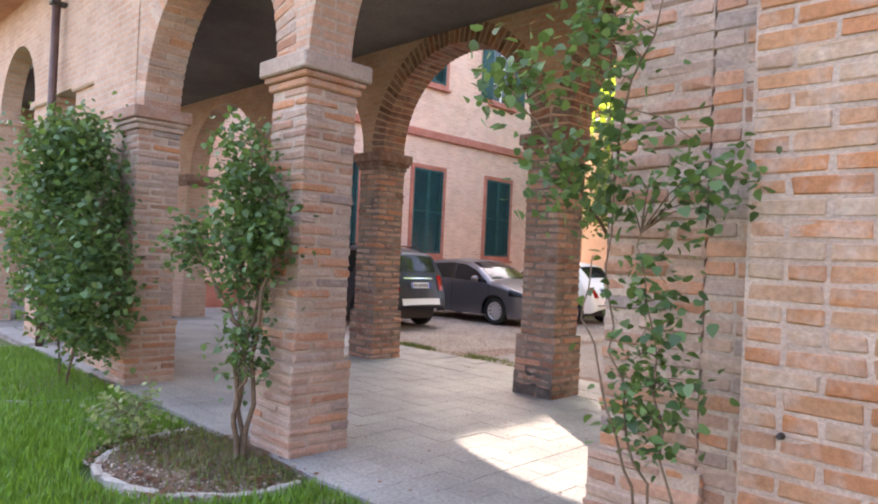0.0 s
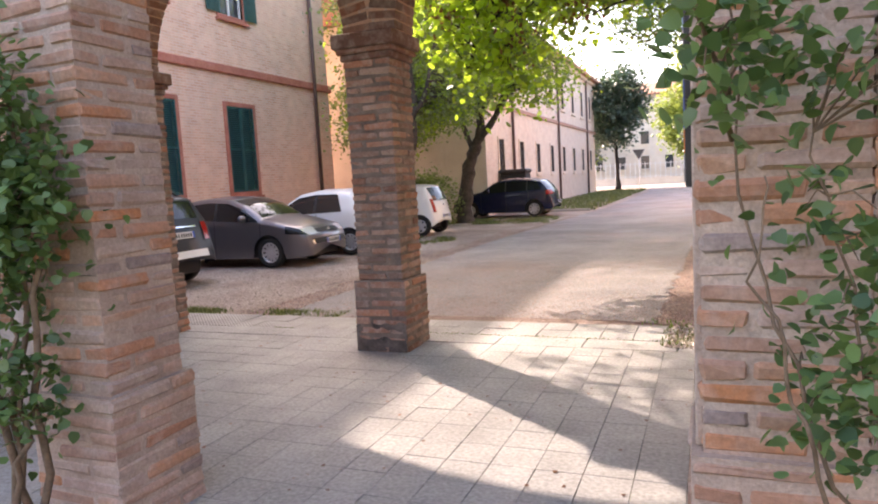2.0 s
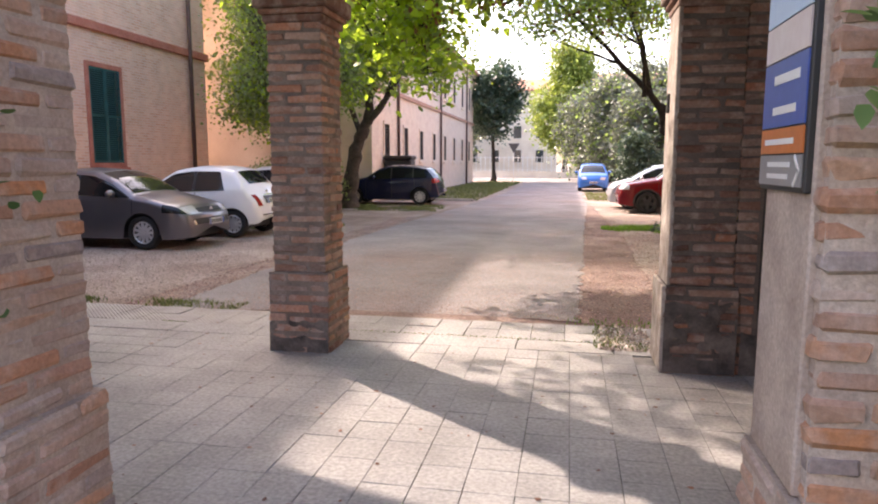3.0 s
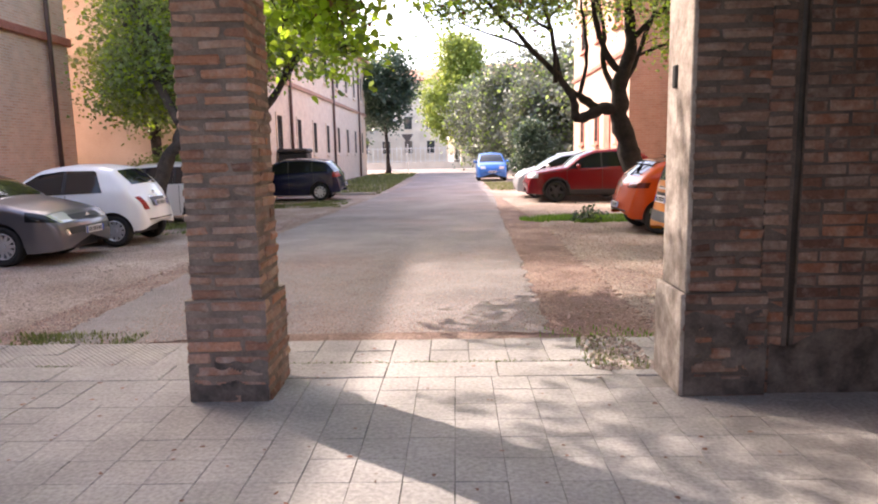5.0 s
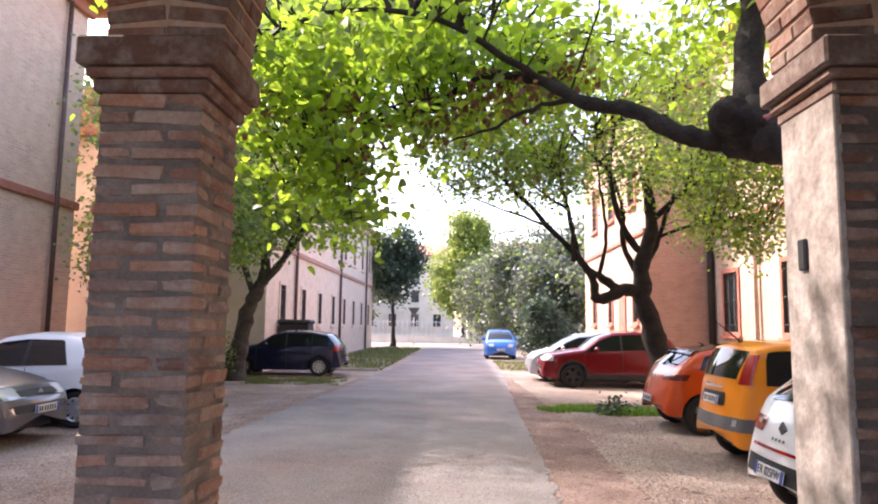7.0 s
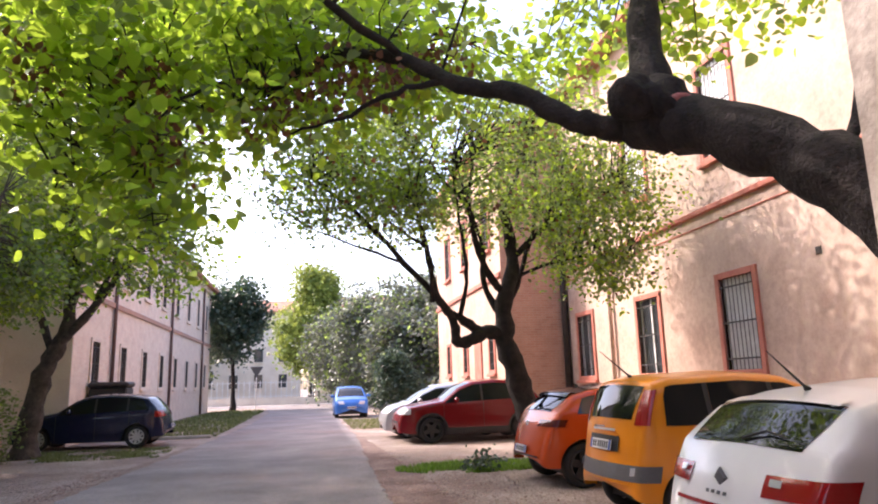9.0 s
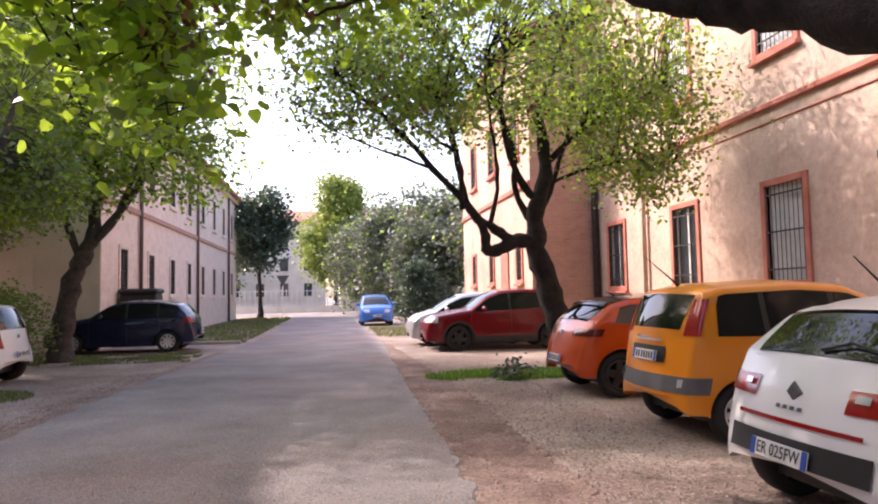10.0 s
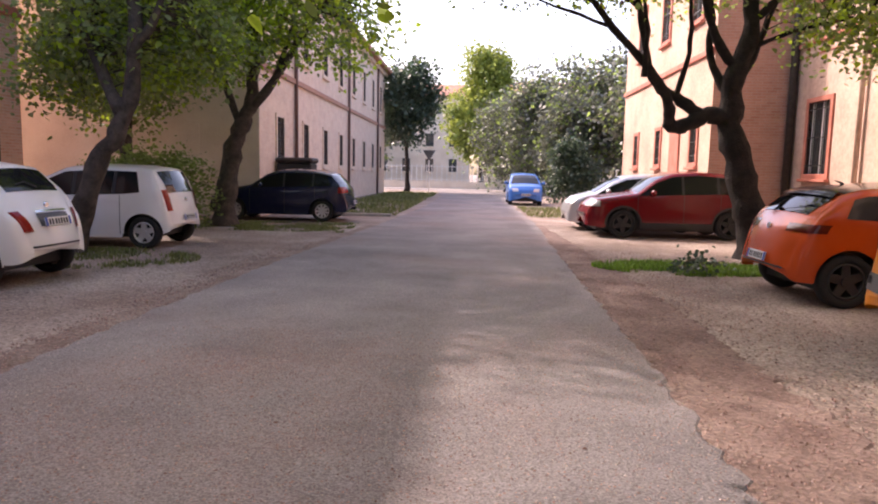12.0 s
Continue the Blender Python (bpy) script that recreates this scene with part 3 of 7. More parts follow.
def house_window(parent, x, side, y, z0, z1, wide, kind, trim=TRIM_RED, trim_label="red painted window surround"):
    """A framed window on a wall that faces along x; side is +1 or -1."""
    w = thing("window", "", "")
    w.parent = parent
    OPENINGS.setdefault(parent.name, []).append((y - wide / 2, y + wide / 2, z0, z1))
    d = lambda a, b: (min(x + side * a, x + side * b), max(x + side * a, x + side * b))
    f = 0.13
    for y0, y1, za, zb in ((y - wide / 2 - f, y - wide / 2, z0 - f, z1 + f), (y + wide / 2, y + wide / 2 + f, z0 - f, z1 + f),
                           (y - wide / 2, y + wide / 2, z1, z1 + f), (y - wide / 2, y + wide / 2, z0 - f, z0)):
        part_box("frame", (*d(-0.1, 0.05), y0, y1, za, zb), trim, w, trim_label, 0.008)
    part_box("sill", (*d(0.0, 0.13), y - wide / 2 - f - 0.05, y + wide / 2 + f + 0.05, z0 - f - 0.08, z0 - f), trim, w, "", 0.01)
    part_box("reveal", (*d(-0.3, -0.12), y - wide / 2, y + wide / 2, z0, z1), PANE, w, "dark window pane")
    if kind == "shut":
        for s in (-1, 1):
            leaf_y = sorted((y + s * 0.01, y + s * wide / 2))
            bm = bmesh.new()
            for yy in ((leaf_y[0], leaf_y[0] + 0.05), (leaf_y[1] - 0.05, leaf_y[1])):
                box(bm, *d(0.005, 0.045), *yy, z0 + 0.01, z1 - 0.01)
            for zz in (z0 + 0.01, (z0 + z1) / 2 - 0.03, z1 - 0.07):
                box(bm, *d(0.007, 0.043), leaf_y[0] + 0.05, leaf_y[1] - 0.05, zz, zz + 0.06)
            n = int((z1 - z0) / 0.062)
            for k in range(n):
                zz = z0 + 0.05 + k * (z1 - z0 - 0.1) / n
                v = bmesh.ops.create_cube(bm, size=1.0)["verts"]
                bmesh.ops.transform(bm, verts=v, matrix=Matrix.Translation((x + side * 0.025, sum(leaf_y) / 2, zz)) @ Matrix.Rotation(side * 0.7, 4, "Y") @ Matrix.Diagonal((0.05, leaf_y[1] - leaf_y[0] - 0.1, 0.009, 1)))
            part("shutter", bm, SHUTTER, w, "closed teal louvred wooden shutter")
    elif kind == "open":
        for s in (-1, 1):
            yy = sorted((y + s * (wide / 2 + 0.02), y + s * (wide / 2 + 0.62)))
            bm = bmesh.new()
            box(bm, *d(0.06, 0.09), *yy, z0, z1)
            n = int((z1 - z0) / 0.062)
            for k in range(n):
                zz = z0 + 0.06 + k * (z1 - z0 - 0.12) / n
                box(bm, *d(0.09, 0.112), yy[0] + 0.06, yy[1] - 0.06, zz, zz + 0.034)
            part("shutter", bm, SHUTTER, w, "open teal louvred wooden shutter")
        bm = bmesh.new()
        for yy in (y - wide / 2, y - 0.035, y + wide / 2 - 0.07):
            box(bm, *d(-0.12, -0.07), yy, yy + 0.07, z0, z1)
        for k in range(5):
            zz = z0 + k * (z1 - z0 - 0.05) / 4
            box(bm, *d(-0.117, -0.075), y - wide / 2, y + wide / 2, zz, zz + 0.05)
        part("sash", bm, WHITE_WOOD, w, "white wooden sash with glazing bars")
        part_box("curtain", (*d(-0.19, -0.17), y - wide / 2, y + wide / 2, z0, z1), WHITE_WOOD, w, "white curtain behind the glass")
    else:
        bm = bmesh.new()
        n = 8
        for k in range(n + 1):
            yy = y - wide / 2 + 0.04 + k * (wide - 0.08) / n
            tube(bm, [(x + side * 0.02, yy, z0), (x + side * 0.02, yy, z1)], [0.009, 0.009], 6)
        for k in range(3):
            zz = z0 + 0.2 + k * (z1 - z0 - 0.4) / 2
            box(bm, *d(0.008, 0.03), y - wide / 2, y + wide / 2, zz, zz + 0.03)
        part("grille", bm, IRON, w, "iron bars across the window")
        bm = bmesh.new()
        for yy in (y - wide / 2, y - 0.03, y + wide / 2 - 0.06):
            box(bm, *d(-0.12, -0.08), yy, yy + 0.06, z0, z1)
        part("sash", bm, WHITE_WOOD, w, "white wooden sash")
        if kind == "curtained":
            bm = bmesh.new()
            rows = []
            for k in range(41):
                yy = y - wide / 2 + k * wide / 40
                dx = 0.02 * math.sin(k * 1.3) + 0.008 * math.sin(k * 3.1)
                rows.append([(x - side * (0.06 + dx * 0.8), yy, z0), (x - side * (0.06 + dx * 0.8), yy, z1)])
            vs = [[bm.verts.new(p) for p in r] for r in rows]
            for p, q in zip(vs, vs[1:]):
                bm.faces.new((p[0], q[0], q[1], p[1]))
            part("curtain", bm, WHITE_WOOD, w, "hanging white curtain", True)
    return w


def walled(parent, x0, x1, y0, y1, z1, material, label, side=-1, face=None):
    """The walls of a house; the front, towards side along x, is pierced by the windows set before."""
    low = -0.3
    x, back = (x0, x1) if side < 0 else (x1, x0)
    bm = bmesh.new()
    c = [bm.verts.new(p) for p in ((x, y0, low), (x, y1, low), (x, y1, z1), (x, y0, z1), (back, y0, low), (back, y1, low), (back, y1, z1), (back, y0, z1))]
    for f in ((4, 5, 6, 7), (0, 4, 7, 3), (1, 5, 6, 2), (3, 2, 6, 7)):
        bm.faces.new([c[k] for k in f])
    bmesh.ops.recalc_face_normals(bm, faces=bm.faces)
    wall = part("wall", bm, material, parent, label)
    holes = OPENINGS.get(parent.name, [])
    ys = sorted({y0, y1} | {h[k] for h in holes for k in (0, 1)})
    zs = sorted({low, z1} | {h[k] for h in holes for k in (2, 3)})
    bm = bmesh.new()
    at = lambda d, y, z: bm.verts.new((x - side * d, y, z))
    for ya, yb in zip(ys, ys[1:]):
        for za, zb in zip(zs, zs[1:]):
            my, mz = (ya + yb) / 2, (za + zb) / 2
            if not any(h[0] < my < h[1] and h[2] < mz < h[3] for h in holes):
                bm.faces.new((at(0, ya, za), at(0, yb, za), at(0, yb, zb), at(0, ya, zb)))
    for ya, yb, za, zb in holes:
        for p, q in (((ya, za), (ya, zb)), ((yb, za), (yb, zb)), ((ya, za), (yb, za)), ((ya, zb), (yb, zb))):
            bm.faces.new((at(0, *p), at(0, *q), at(0.32, *q), at(0.32, *p)))
    bmesh.ops.remove_doubles(bm, verts=bm.verts, dist=0.0005)
    part("front", bm, face or material, parent, label)
    return wall


house_a = thing("house", "two-storey pink brick house with red bands and teal shutters", "house")
part_box("band", (-15.3, -15.19, 6.6, 24.03, 5.18, 5.44), TRIM_RED, house_a, "red string course", 0.03)
part_box("band", (-27, -15.19, 23.95, 24.06, 5.18, 5.44), TRIM_RED, house_a, "red string course", 0.03)
part_box("plinth", (-15.3, -15.26, 6.6, 23.95, -0.1, 0.55), TRIM_RED, house_a, "red painted base course")
part_box("cornice", (-15.3, -15.1, 6.6, 24.1, 11.6, 12.0), TRIM_RED, house_a, "", 0.04)
for y in (11.4, 14.9, 18.38):
    house_window(house_a, -15.3, 1, y, 1.52, 4.2, 1.3, "shut")
    house_window(house_a, -15.3, 1, y, 7.0, 9.5, 1.15, "shut" if y != 18.38 else "open")
bm = bmesh.new()
tube(bm, [(-15.17, 22.8, -0.05), (-15.17, 22.8, 11.9)], [0.07, 0.07], 10)
part("drainpipe", bm, PIPE, house_a, "brown drainpipe", True)
walled(house_a, -27, -15.3, 6.6, 23.95, 12.0, WALL_A, "pink washed brick wall", 1)
sloped_roof("roof_house", -27, -15.3, 6.6, 23.95, 12.1, 14.6, "y", "clay-tiled hipped roof of the pink house", 0.8)

house_c = thing("house", "two-storey house in worn pink plaster with barred windows", "house")
part_box("band", (5.50, 5.6, 6.36, 26.1, 4.98, 5.1), TRIM_RED, house_c, "faded red string course", 0.02)
part_box("band", (5.57, 5.6, 6.36, 26.1, 4.70, 4.735), TRIM_RED, house_c, "thin red moulding", 0.01)
for y in (16.92, 20.6, 24.6):
    house_window(house_c, 5.6, -1, y, 1.6, 3.46, 1.1, "curtained" if y < 17 else "bars")
for y in (16.95, 20.7, 24.7):
    house_window(house_c, 5.6, -1, y, 6.15, 8.2, 1.1, "curtained")
bm = bmesh.new()
tube(bm, [(5.47, 25.95, -0.05), (5.47, 25.95, 10.6)], [0.11, 0.11], 10)
part("drainpipe", bm, IRON, house_c, "dark drainpipe in the corner", True)
bm = bmesh.new()
tube(bm, [(5.5, 22.6, -0.05), (5.5, 22.6, 10.6)], [0.06, 0.06], 10)
part("drainpipe", bm, PLASTER, house_c, "painted drainpipe", True)
part_box("vent", (5.585, 5.62, 14.61 - 0.07, 14.61 + 0.07, 3.53 - 0.07, 3.53 + 0.07), IRON, house_c, "small dark vent in the plaster", 0.01)
walled(house_c, 5.6, 15, 6.36, 26.1, 10.8, PLASTER, "patchy sunlit pink plaster wall")
sloped_roof("roof_house_sunny", 5.6, 15, 6.4, 26.1, 10.85, 13, "y", "clay-tiled roof of the plastered house", 0.6)

wing = thing("house_wing", "projecting red brick wing with a red door", "house")
part_box("band", (3.27, 3.36, 26.1, 37.3, 4.92, 5.1), TRIM_RED, wing, "", 0.02)
for y in (27.8, 31.2, 34.6):
    house_window(wing, 3.36, -1, y, 6.2, 8.0, 0.9, "bars")
for y in (27.5, 31.5, 34.8):
    house_window(wing, 3.36, -1, y, 1.9, 3.1, 0.6, "bars")
part_box("door", (3.30, 3.36, 28.9, 29.95, -0.03, 3.1), TRIM_RED, wing, "closed red wooden door", 0.01)
walled(wing, 3.36, 15, 26.1, 37.3, 10.0, WALL_RED, "red brick wall of the wing", -1, PINK)
sloped_roof("roof_wing", 3.4, 15, 26.2, 37.3, 10.05, 12.2, "y", "clay-tiled roof of the wing", 0.5)

house_b = thing("house", "long two-storey buff brick building beside the drive", "house")
part_box("band", (-10, -9.9, 27.4, 56.5, 4.55, 4.75), WALL_RED, house_b, "reddish string course", 0.02)
part_box("cornice", (-10, -9.8, 27.4, 56.5, 8.3, 8.6), WALL_B, house_b, "", 0.04)
for i in range(8):
    y = 29.6 + 3.5 * i
    house_window(house_b, -10, 1, y, 1.7, 3.2, 0.8, "bars", WALL_B, "plain buff window surround")
    house_window(house_b, -10, 1, y, 5.6, 7.3, 0.8, "bars", WALL_B, "plain buff window surround")
for y in (31.4, 41.9, 52.4):
    bm = bmesh.new()
    tube(bm, [(-9.9, y, -0.05), (-9.9, y, 8.4)], [0.07, 0.07], 8)
    part("drainpipe", bm, PIPE, house_b, "", True)
part_box("door", (-13.4, -11.9, 27.34, 27.4, -0.03, 2.9), CREAM, house_b, "closed pale door", 0.01)
part_box("wall_end", (-24, -10.01, 27.36, 27.4, -0.1, 8.6), CREAM, house_b, "cream plastered end wall")
walled(house_b, -24, -10, 27.4, 56.5, 8.6, WALL_B, "buff brick wall", 1)
sloped_roof("roof_long_house", -24, -10, 27.4, 56.5, 8.65, 10.8, "y", "clay-tiled roof of the long house", 0.5)
low_house = thing("outbuilding", "low cream outbuilding behind the trees", "house")
walled(low_house, -40, -24, 31, 40, 4.2, CREAM, "cream plaster wall")
sloped_roof("roof_outbuilding", -40, -24, 31, 40, 4.25, 5.6, "x", "clay-tiled roof of the outbuilding", 0.4)


def far_house(x0, x1, y0, y1, h, material, label, rows, cols):
    ob = thing("house", label, "house")
    walled(ob, x0, x1, y0, y1, h, material, "")
    for r in range(rows):
        for c in range(cols):
            x = x0 + (c + 0.7) * (x1 - x0) / (cols + 0.4)
            z = 1.6 + r * (h - 1.5) / rows
            w = part_box("window", (x - 0.5, x + 0.5, y0 - 0.05, y0 + 0.02, z, z + 1.6), PANE, ob)
            part_box("sill", (x - 0.6, x + 0.6, y0 - 0.12, y0, z - 0.1, z), CREAM, w)
    sloped_roof("roof_far", x0, x1, y0, y1, h + 0.05, h + 2.2, "x", "orange clay roof of a far house", 0.5)


far_house(-20, -4, 92, 104, 11.0, CREAM, "far cream house with an orange roof", 3, 5)
far_house(-2, 16, 104, 116, 13.0, CREAM, "far pale house over the trees", 3, 6)
far_house(-46, -24, 84, 96, 9.0, WALL_B, "far buff house across the street", 2, 6)
far_house(18, 44, 86, 98, 9.5, PLASTER, "far pinkish house across the street", 2, 7)
setting("wall_south", (-30, 20, -16.3, -16, -0.3, 5), ARCADE, "plain brick wall at the far side of the garden", "wall")
setting("wall_east", (8.2, 8.5, -16, 6.36, -0.3, 5), ARCADE, "plain brick wall beside the garden", "wall")

# ---- parked cars ----
def smooth_line(points, s):
    return float(np.interp(s, [p[0] for p in points], [p[1] for p in points]))


class Shell:
    """The skin of a car: x runs from the nose at 0 back to the tail, y across, z up."""

    def __init__(self, top, belt, width, length, sill, wheels, wheel_r, tumble, soft=1.0):
        self.soft = soft
        self.top_line, self.belt_line, self.w, self.L = top, belt, width / 2, length
        self.sill, self.wheels, self.r, self.tumble = sill, wheels, wheel_r, tumble
        s = np.linspace(0, length, 241)
        z = np.interp(s, [p[0] for p in top], [p[1] for p in top])
        k = np.array([1, 2, 3, 2, 1]) / 9
        zz = np.convolve(np.pad(z, 2, mode="edge"), k, "valid")
        self.s, self.z = s, zz

    def top(self, s):
        return float(np.interp(s, self.s, self.z))

    def belt(self, s):
        return smooth_line(self.belt_line, s)

    def half(self, s, z):
        e = 0.55
        f = max(0.0, 1 - s / e)
        b = max(0.0, 1 - (self.L - s) / e)
        plan = 1 - 0.24 * self.soft * f ** 2.2 - 0.20 * self.soft * b ** 2.4
        w = self.w * plan
        over = z - self.belt(s)
        if over > 0:
            w -= self.tumble * over
        low = max(0.0, 0.55 - z)
        w -= 0.16 * low * low + 0.02 * max(0.0, min(1.0, (z - 0.55) / 0.4))
        return w

    def bottom(self, s):
        z = self.sill + 0.05 * max(0.0, 1 - s / 0.5) ** 1.5 + 0.09 * min(1.0, max(0.0, (s - self.wheels[1]) / (self.L - self.wheels[1])) * 1.6)
        z += 0.07 * max(0.0, 1 - (self.L - s) / 0.16) ** 2
        for w in self.wheels:
            d = abs(s - w)
            a = self.r + 0.055
            if d < a:
                z = max(z, self.r + math.sqrt(a * a - d * d) * 1.0)
        return z

    def side(self, s, z, sign, off=0.0):
        t = self.top(s)
        y = self.half(s, z)
        edge = max(0.0, 1 - (t - z) / (0.10 * self.soft))
        x = s
        if s > 0.7 * self.L or s < 0.3 * self.L:
            tail = s > 0.7 * self.L
            gap = self.tail_s(z) - s if tail else s - self.nose_s(z)
            edge = min(1.0, max(edge, 1 - gap / 0.12))
            slope = (self.top(min(s + 0.03, self.L)) - self.top(max(s - 0.03, 0))) / 0.06
            x += (-0.05 if tail else 0.05) * edge ** 2.2 * abs(slope) / math.sqrt(1 + slope * slope)
        y -= 0.06 * self.soft * edge ** 2.2
        return Vector((x, sign * (y + off), z))

    def roof(self, s, f, off=0.0):
        t = self.top(s)
        y = self.half(s, t) - 0.06 * self.soft
        slope = (self.top(min(s + 0.03, self.L)) - self.top(max(s - 0.03, 0))) / 0.06
        n = Vector((-slope, 0, 1)).normalized()
        crown = 0.045 * (1 - f * f)
        p = Vector((s, f * y, t)) + n * (crown + off)
        lean = 0.05 * f * f
        if s < self.L * 0.3:
            p.x += lean * abs(n.x)
        elif s > self.L * 0.7:
            p.x -= lean * abs(n.x)
        return p

    def tail_s(self, z):
        """Where the back of the car has the height z."""
        i = np.where(self.s > self.L * 0.6)[0]
        return float(np.interp(-z, -self.z[i], self.s[i]))

    def nose_s(self, z):
        i = np.where(self.s < self.L * 0.35)[0]
        return float(np.interp(z, self.z[i], self.s[i]))


def grid_faces(bm, rows):
    vs = [[bm.verts.new(p) for p in r] for r in rows]
    for a, b in zip(vs, vs[1:]):
        for k in range(len(a) - 1):
            try:
                bm.faces.new((a[k], a[k + 1], b[k + 1], b[k]))
            except ValueError:
                pass


def skin(sh):
    bm = bmesh.new()
    n = 110
    ss = [sh.L * (0.5 - 0.5 * math.cos(math.pi * (0.02 + 0.96 * i / n))) for i in range(n + 1)]
    for w in sh.wheels:
        ss += [w + d * (sh.r + 0.055) for d in (-0.999, -0.97, -0.9, 0.9, 0.97, 0.999)]
    ss = sorted(ss)
    rows = []
    for s in ss:
        t, b = sh.top(s), sh.bottom(s)
        b = min(b, t - 0.05)
        ring = []
        levels = [0, 0.12, 0.25, 0.38, 0.5, 0.62, 0.74, 0.84, 0.92, 0.97, 1.0]
        for k in levels:
            ring.append(sh.side(s, b + (t - b) * k, 1))
        across = [sh.roof(s, f) for f in (0.93, 0.8, 0.5, 0.2, 0, -0.2, -0.5, -0.8, -0.93)]
        left = [Vector((p.x, -p.y, p.z)) for p in ring[::-1]]
        rows.append(ring + across + left)
    grid_faces(bm, rows)
    for r in (rows[0], rows[-1]):
        c = sum(r, Vector()) / len(r)
        cv = bm.verts.new(c)
        vs = [bm.verts.new(p) for p in r]
        for a, b in zip(vs, vs[1:]):
            bm.faces.new((cv, a, b))
    bmesh.ops.remove_doubles(bm, verts=bm.verts, dist=0.0005)
    bmesh.ops.recalc_face_normals(bm, faces=bm.faces)
    return bm


def side_patch(sh, s0, s1, low, high, sign, off=0.006, n=14, m=6):
    """A patch of the side; low and high are functions of s."""
    bm = bmesh.new()
    rows = []
    for i in range(n + 1):
        s = s0 + (s1 - s0) * i / n
        b = min(max(low(s), high(s)), sh.top(s) - 0.004)
        a = min(low(s), b)
        rows.append([sh.side(s, a + (b - a) * k / m, sign, off) for k in range(m + 1)])
    grid_faces(bm, rows)
    bmesh.ops.remove_doubles(bm, verts=bm.verts, dist=0.0002)
    return bm


def roof_patch(sh, s0, s1, f0, f1, off=0.006, n=12, m=8, taper=0.0):
    bm = bmesh.new()
    rows = []
    for i in range(n + 1):
        s = s0 + (s1 - s0) * i / n
        k = 1 - taper * i / n
        rows.append([sh.roof(s, (f0 + (f1 - f0) * j / m) * k, off) for j in range(m + 1)])
    grid_faces(bm, rows)
    return bm


def end_patch(sh, y0, y1, z0, z1, tail, off=0.008, n=6, m=6, edge=False):
    """A patch on the back or front, in y and z."""
    bm = bmesh.new()
    rows = []
    for i in range(n + 1):
        z = z0 + (z1 - z0) * i / n
        s = sh.tail_s(z) if tail else sh.nose_s(z)
        row = []
        for j in range(m + 1):
            y = y0 + (y1 - y0) * j / m
            w = max(0.3, sh.half(s, z) - 0.06 * sh.soft)
            if edge:
                y = math.copysign(w + 0.06 - (max(abs(y0), abs(y1)) - abs(y)), y)
            f = y / w
            p = sh.roof(min(max(s, 0.0), sh.L), max(-1, min(1, f)), off)
            p.y = y
            if abs(f) > 1:
                p.x += (-1 if tail else 1) * (abs(f) - 1) * 0.9
            row.append(p)
        rows.append(row)
    grid_faces(bm, rows)
    return bm


def wrap_patch(sh, sign, deep, y_in, z0, z1, off=0.014, n=6):
    """A patch round a back corner: from the side, deep before the tail, to y_in on the back."""
    bm = bmesh.new()
    rows = []
    for i in range(n + 1):
        z = z0 + (z1 - z0) * i / n
        st = sh.tail_s(z)
        w = sh.half(st, z) - 0.06 * sh.soft
        row = [sh.side(st - deep * (1 - k) ** 1.6, z, sign, off) + Vector((off * k ** 4, 0, 0)) for k in (0, 0.15, 0.3, 0.45, 0.6, 0.7, 0.8, 0.9)]
        for k in range(9):
            y = w + (y_in - w) * k / 8
            row.append(Vector((sh.roof(st, y / w, off).x, sign * y, z)))
        rows.append(row)
    grid_faces(bm, rows)
    return bm


def lathe(bm, profile, sides, y_sign):
    rings = []
    for rad, y in profile:
        rings.append([bm.verts.new((rad * math.cos(2 * math.pi * k / sides), y * y_sign, rad * math.sin(2 * math.pi * k / sides))) for k in range(sides)])
    for a, b in zip(rings, rings[1:]):
        for k in range(sides):
            bm.faces.new((a[k], a[(k + 1) % sides], b[(k + 1) % sides], b[k]))


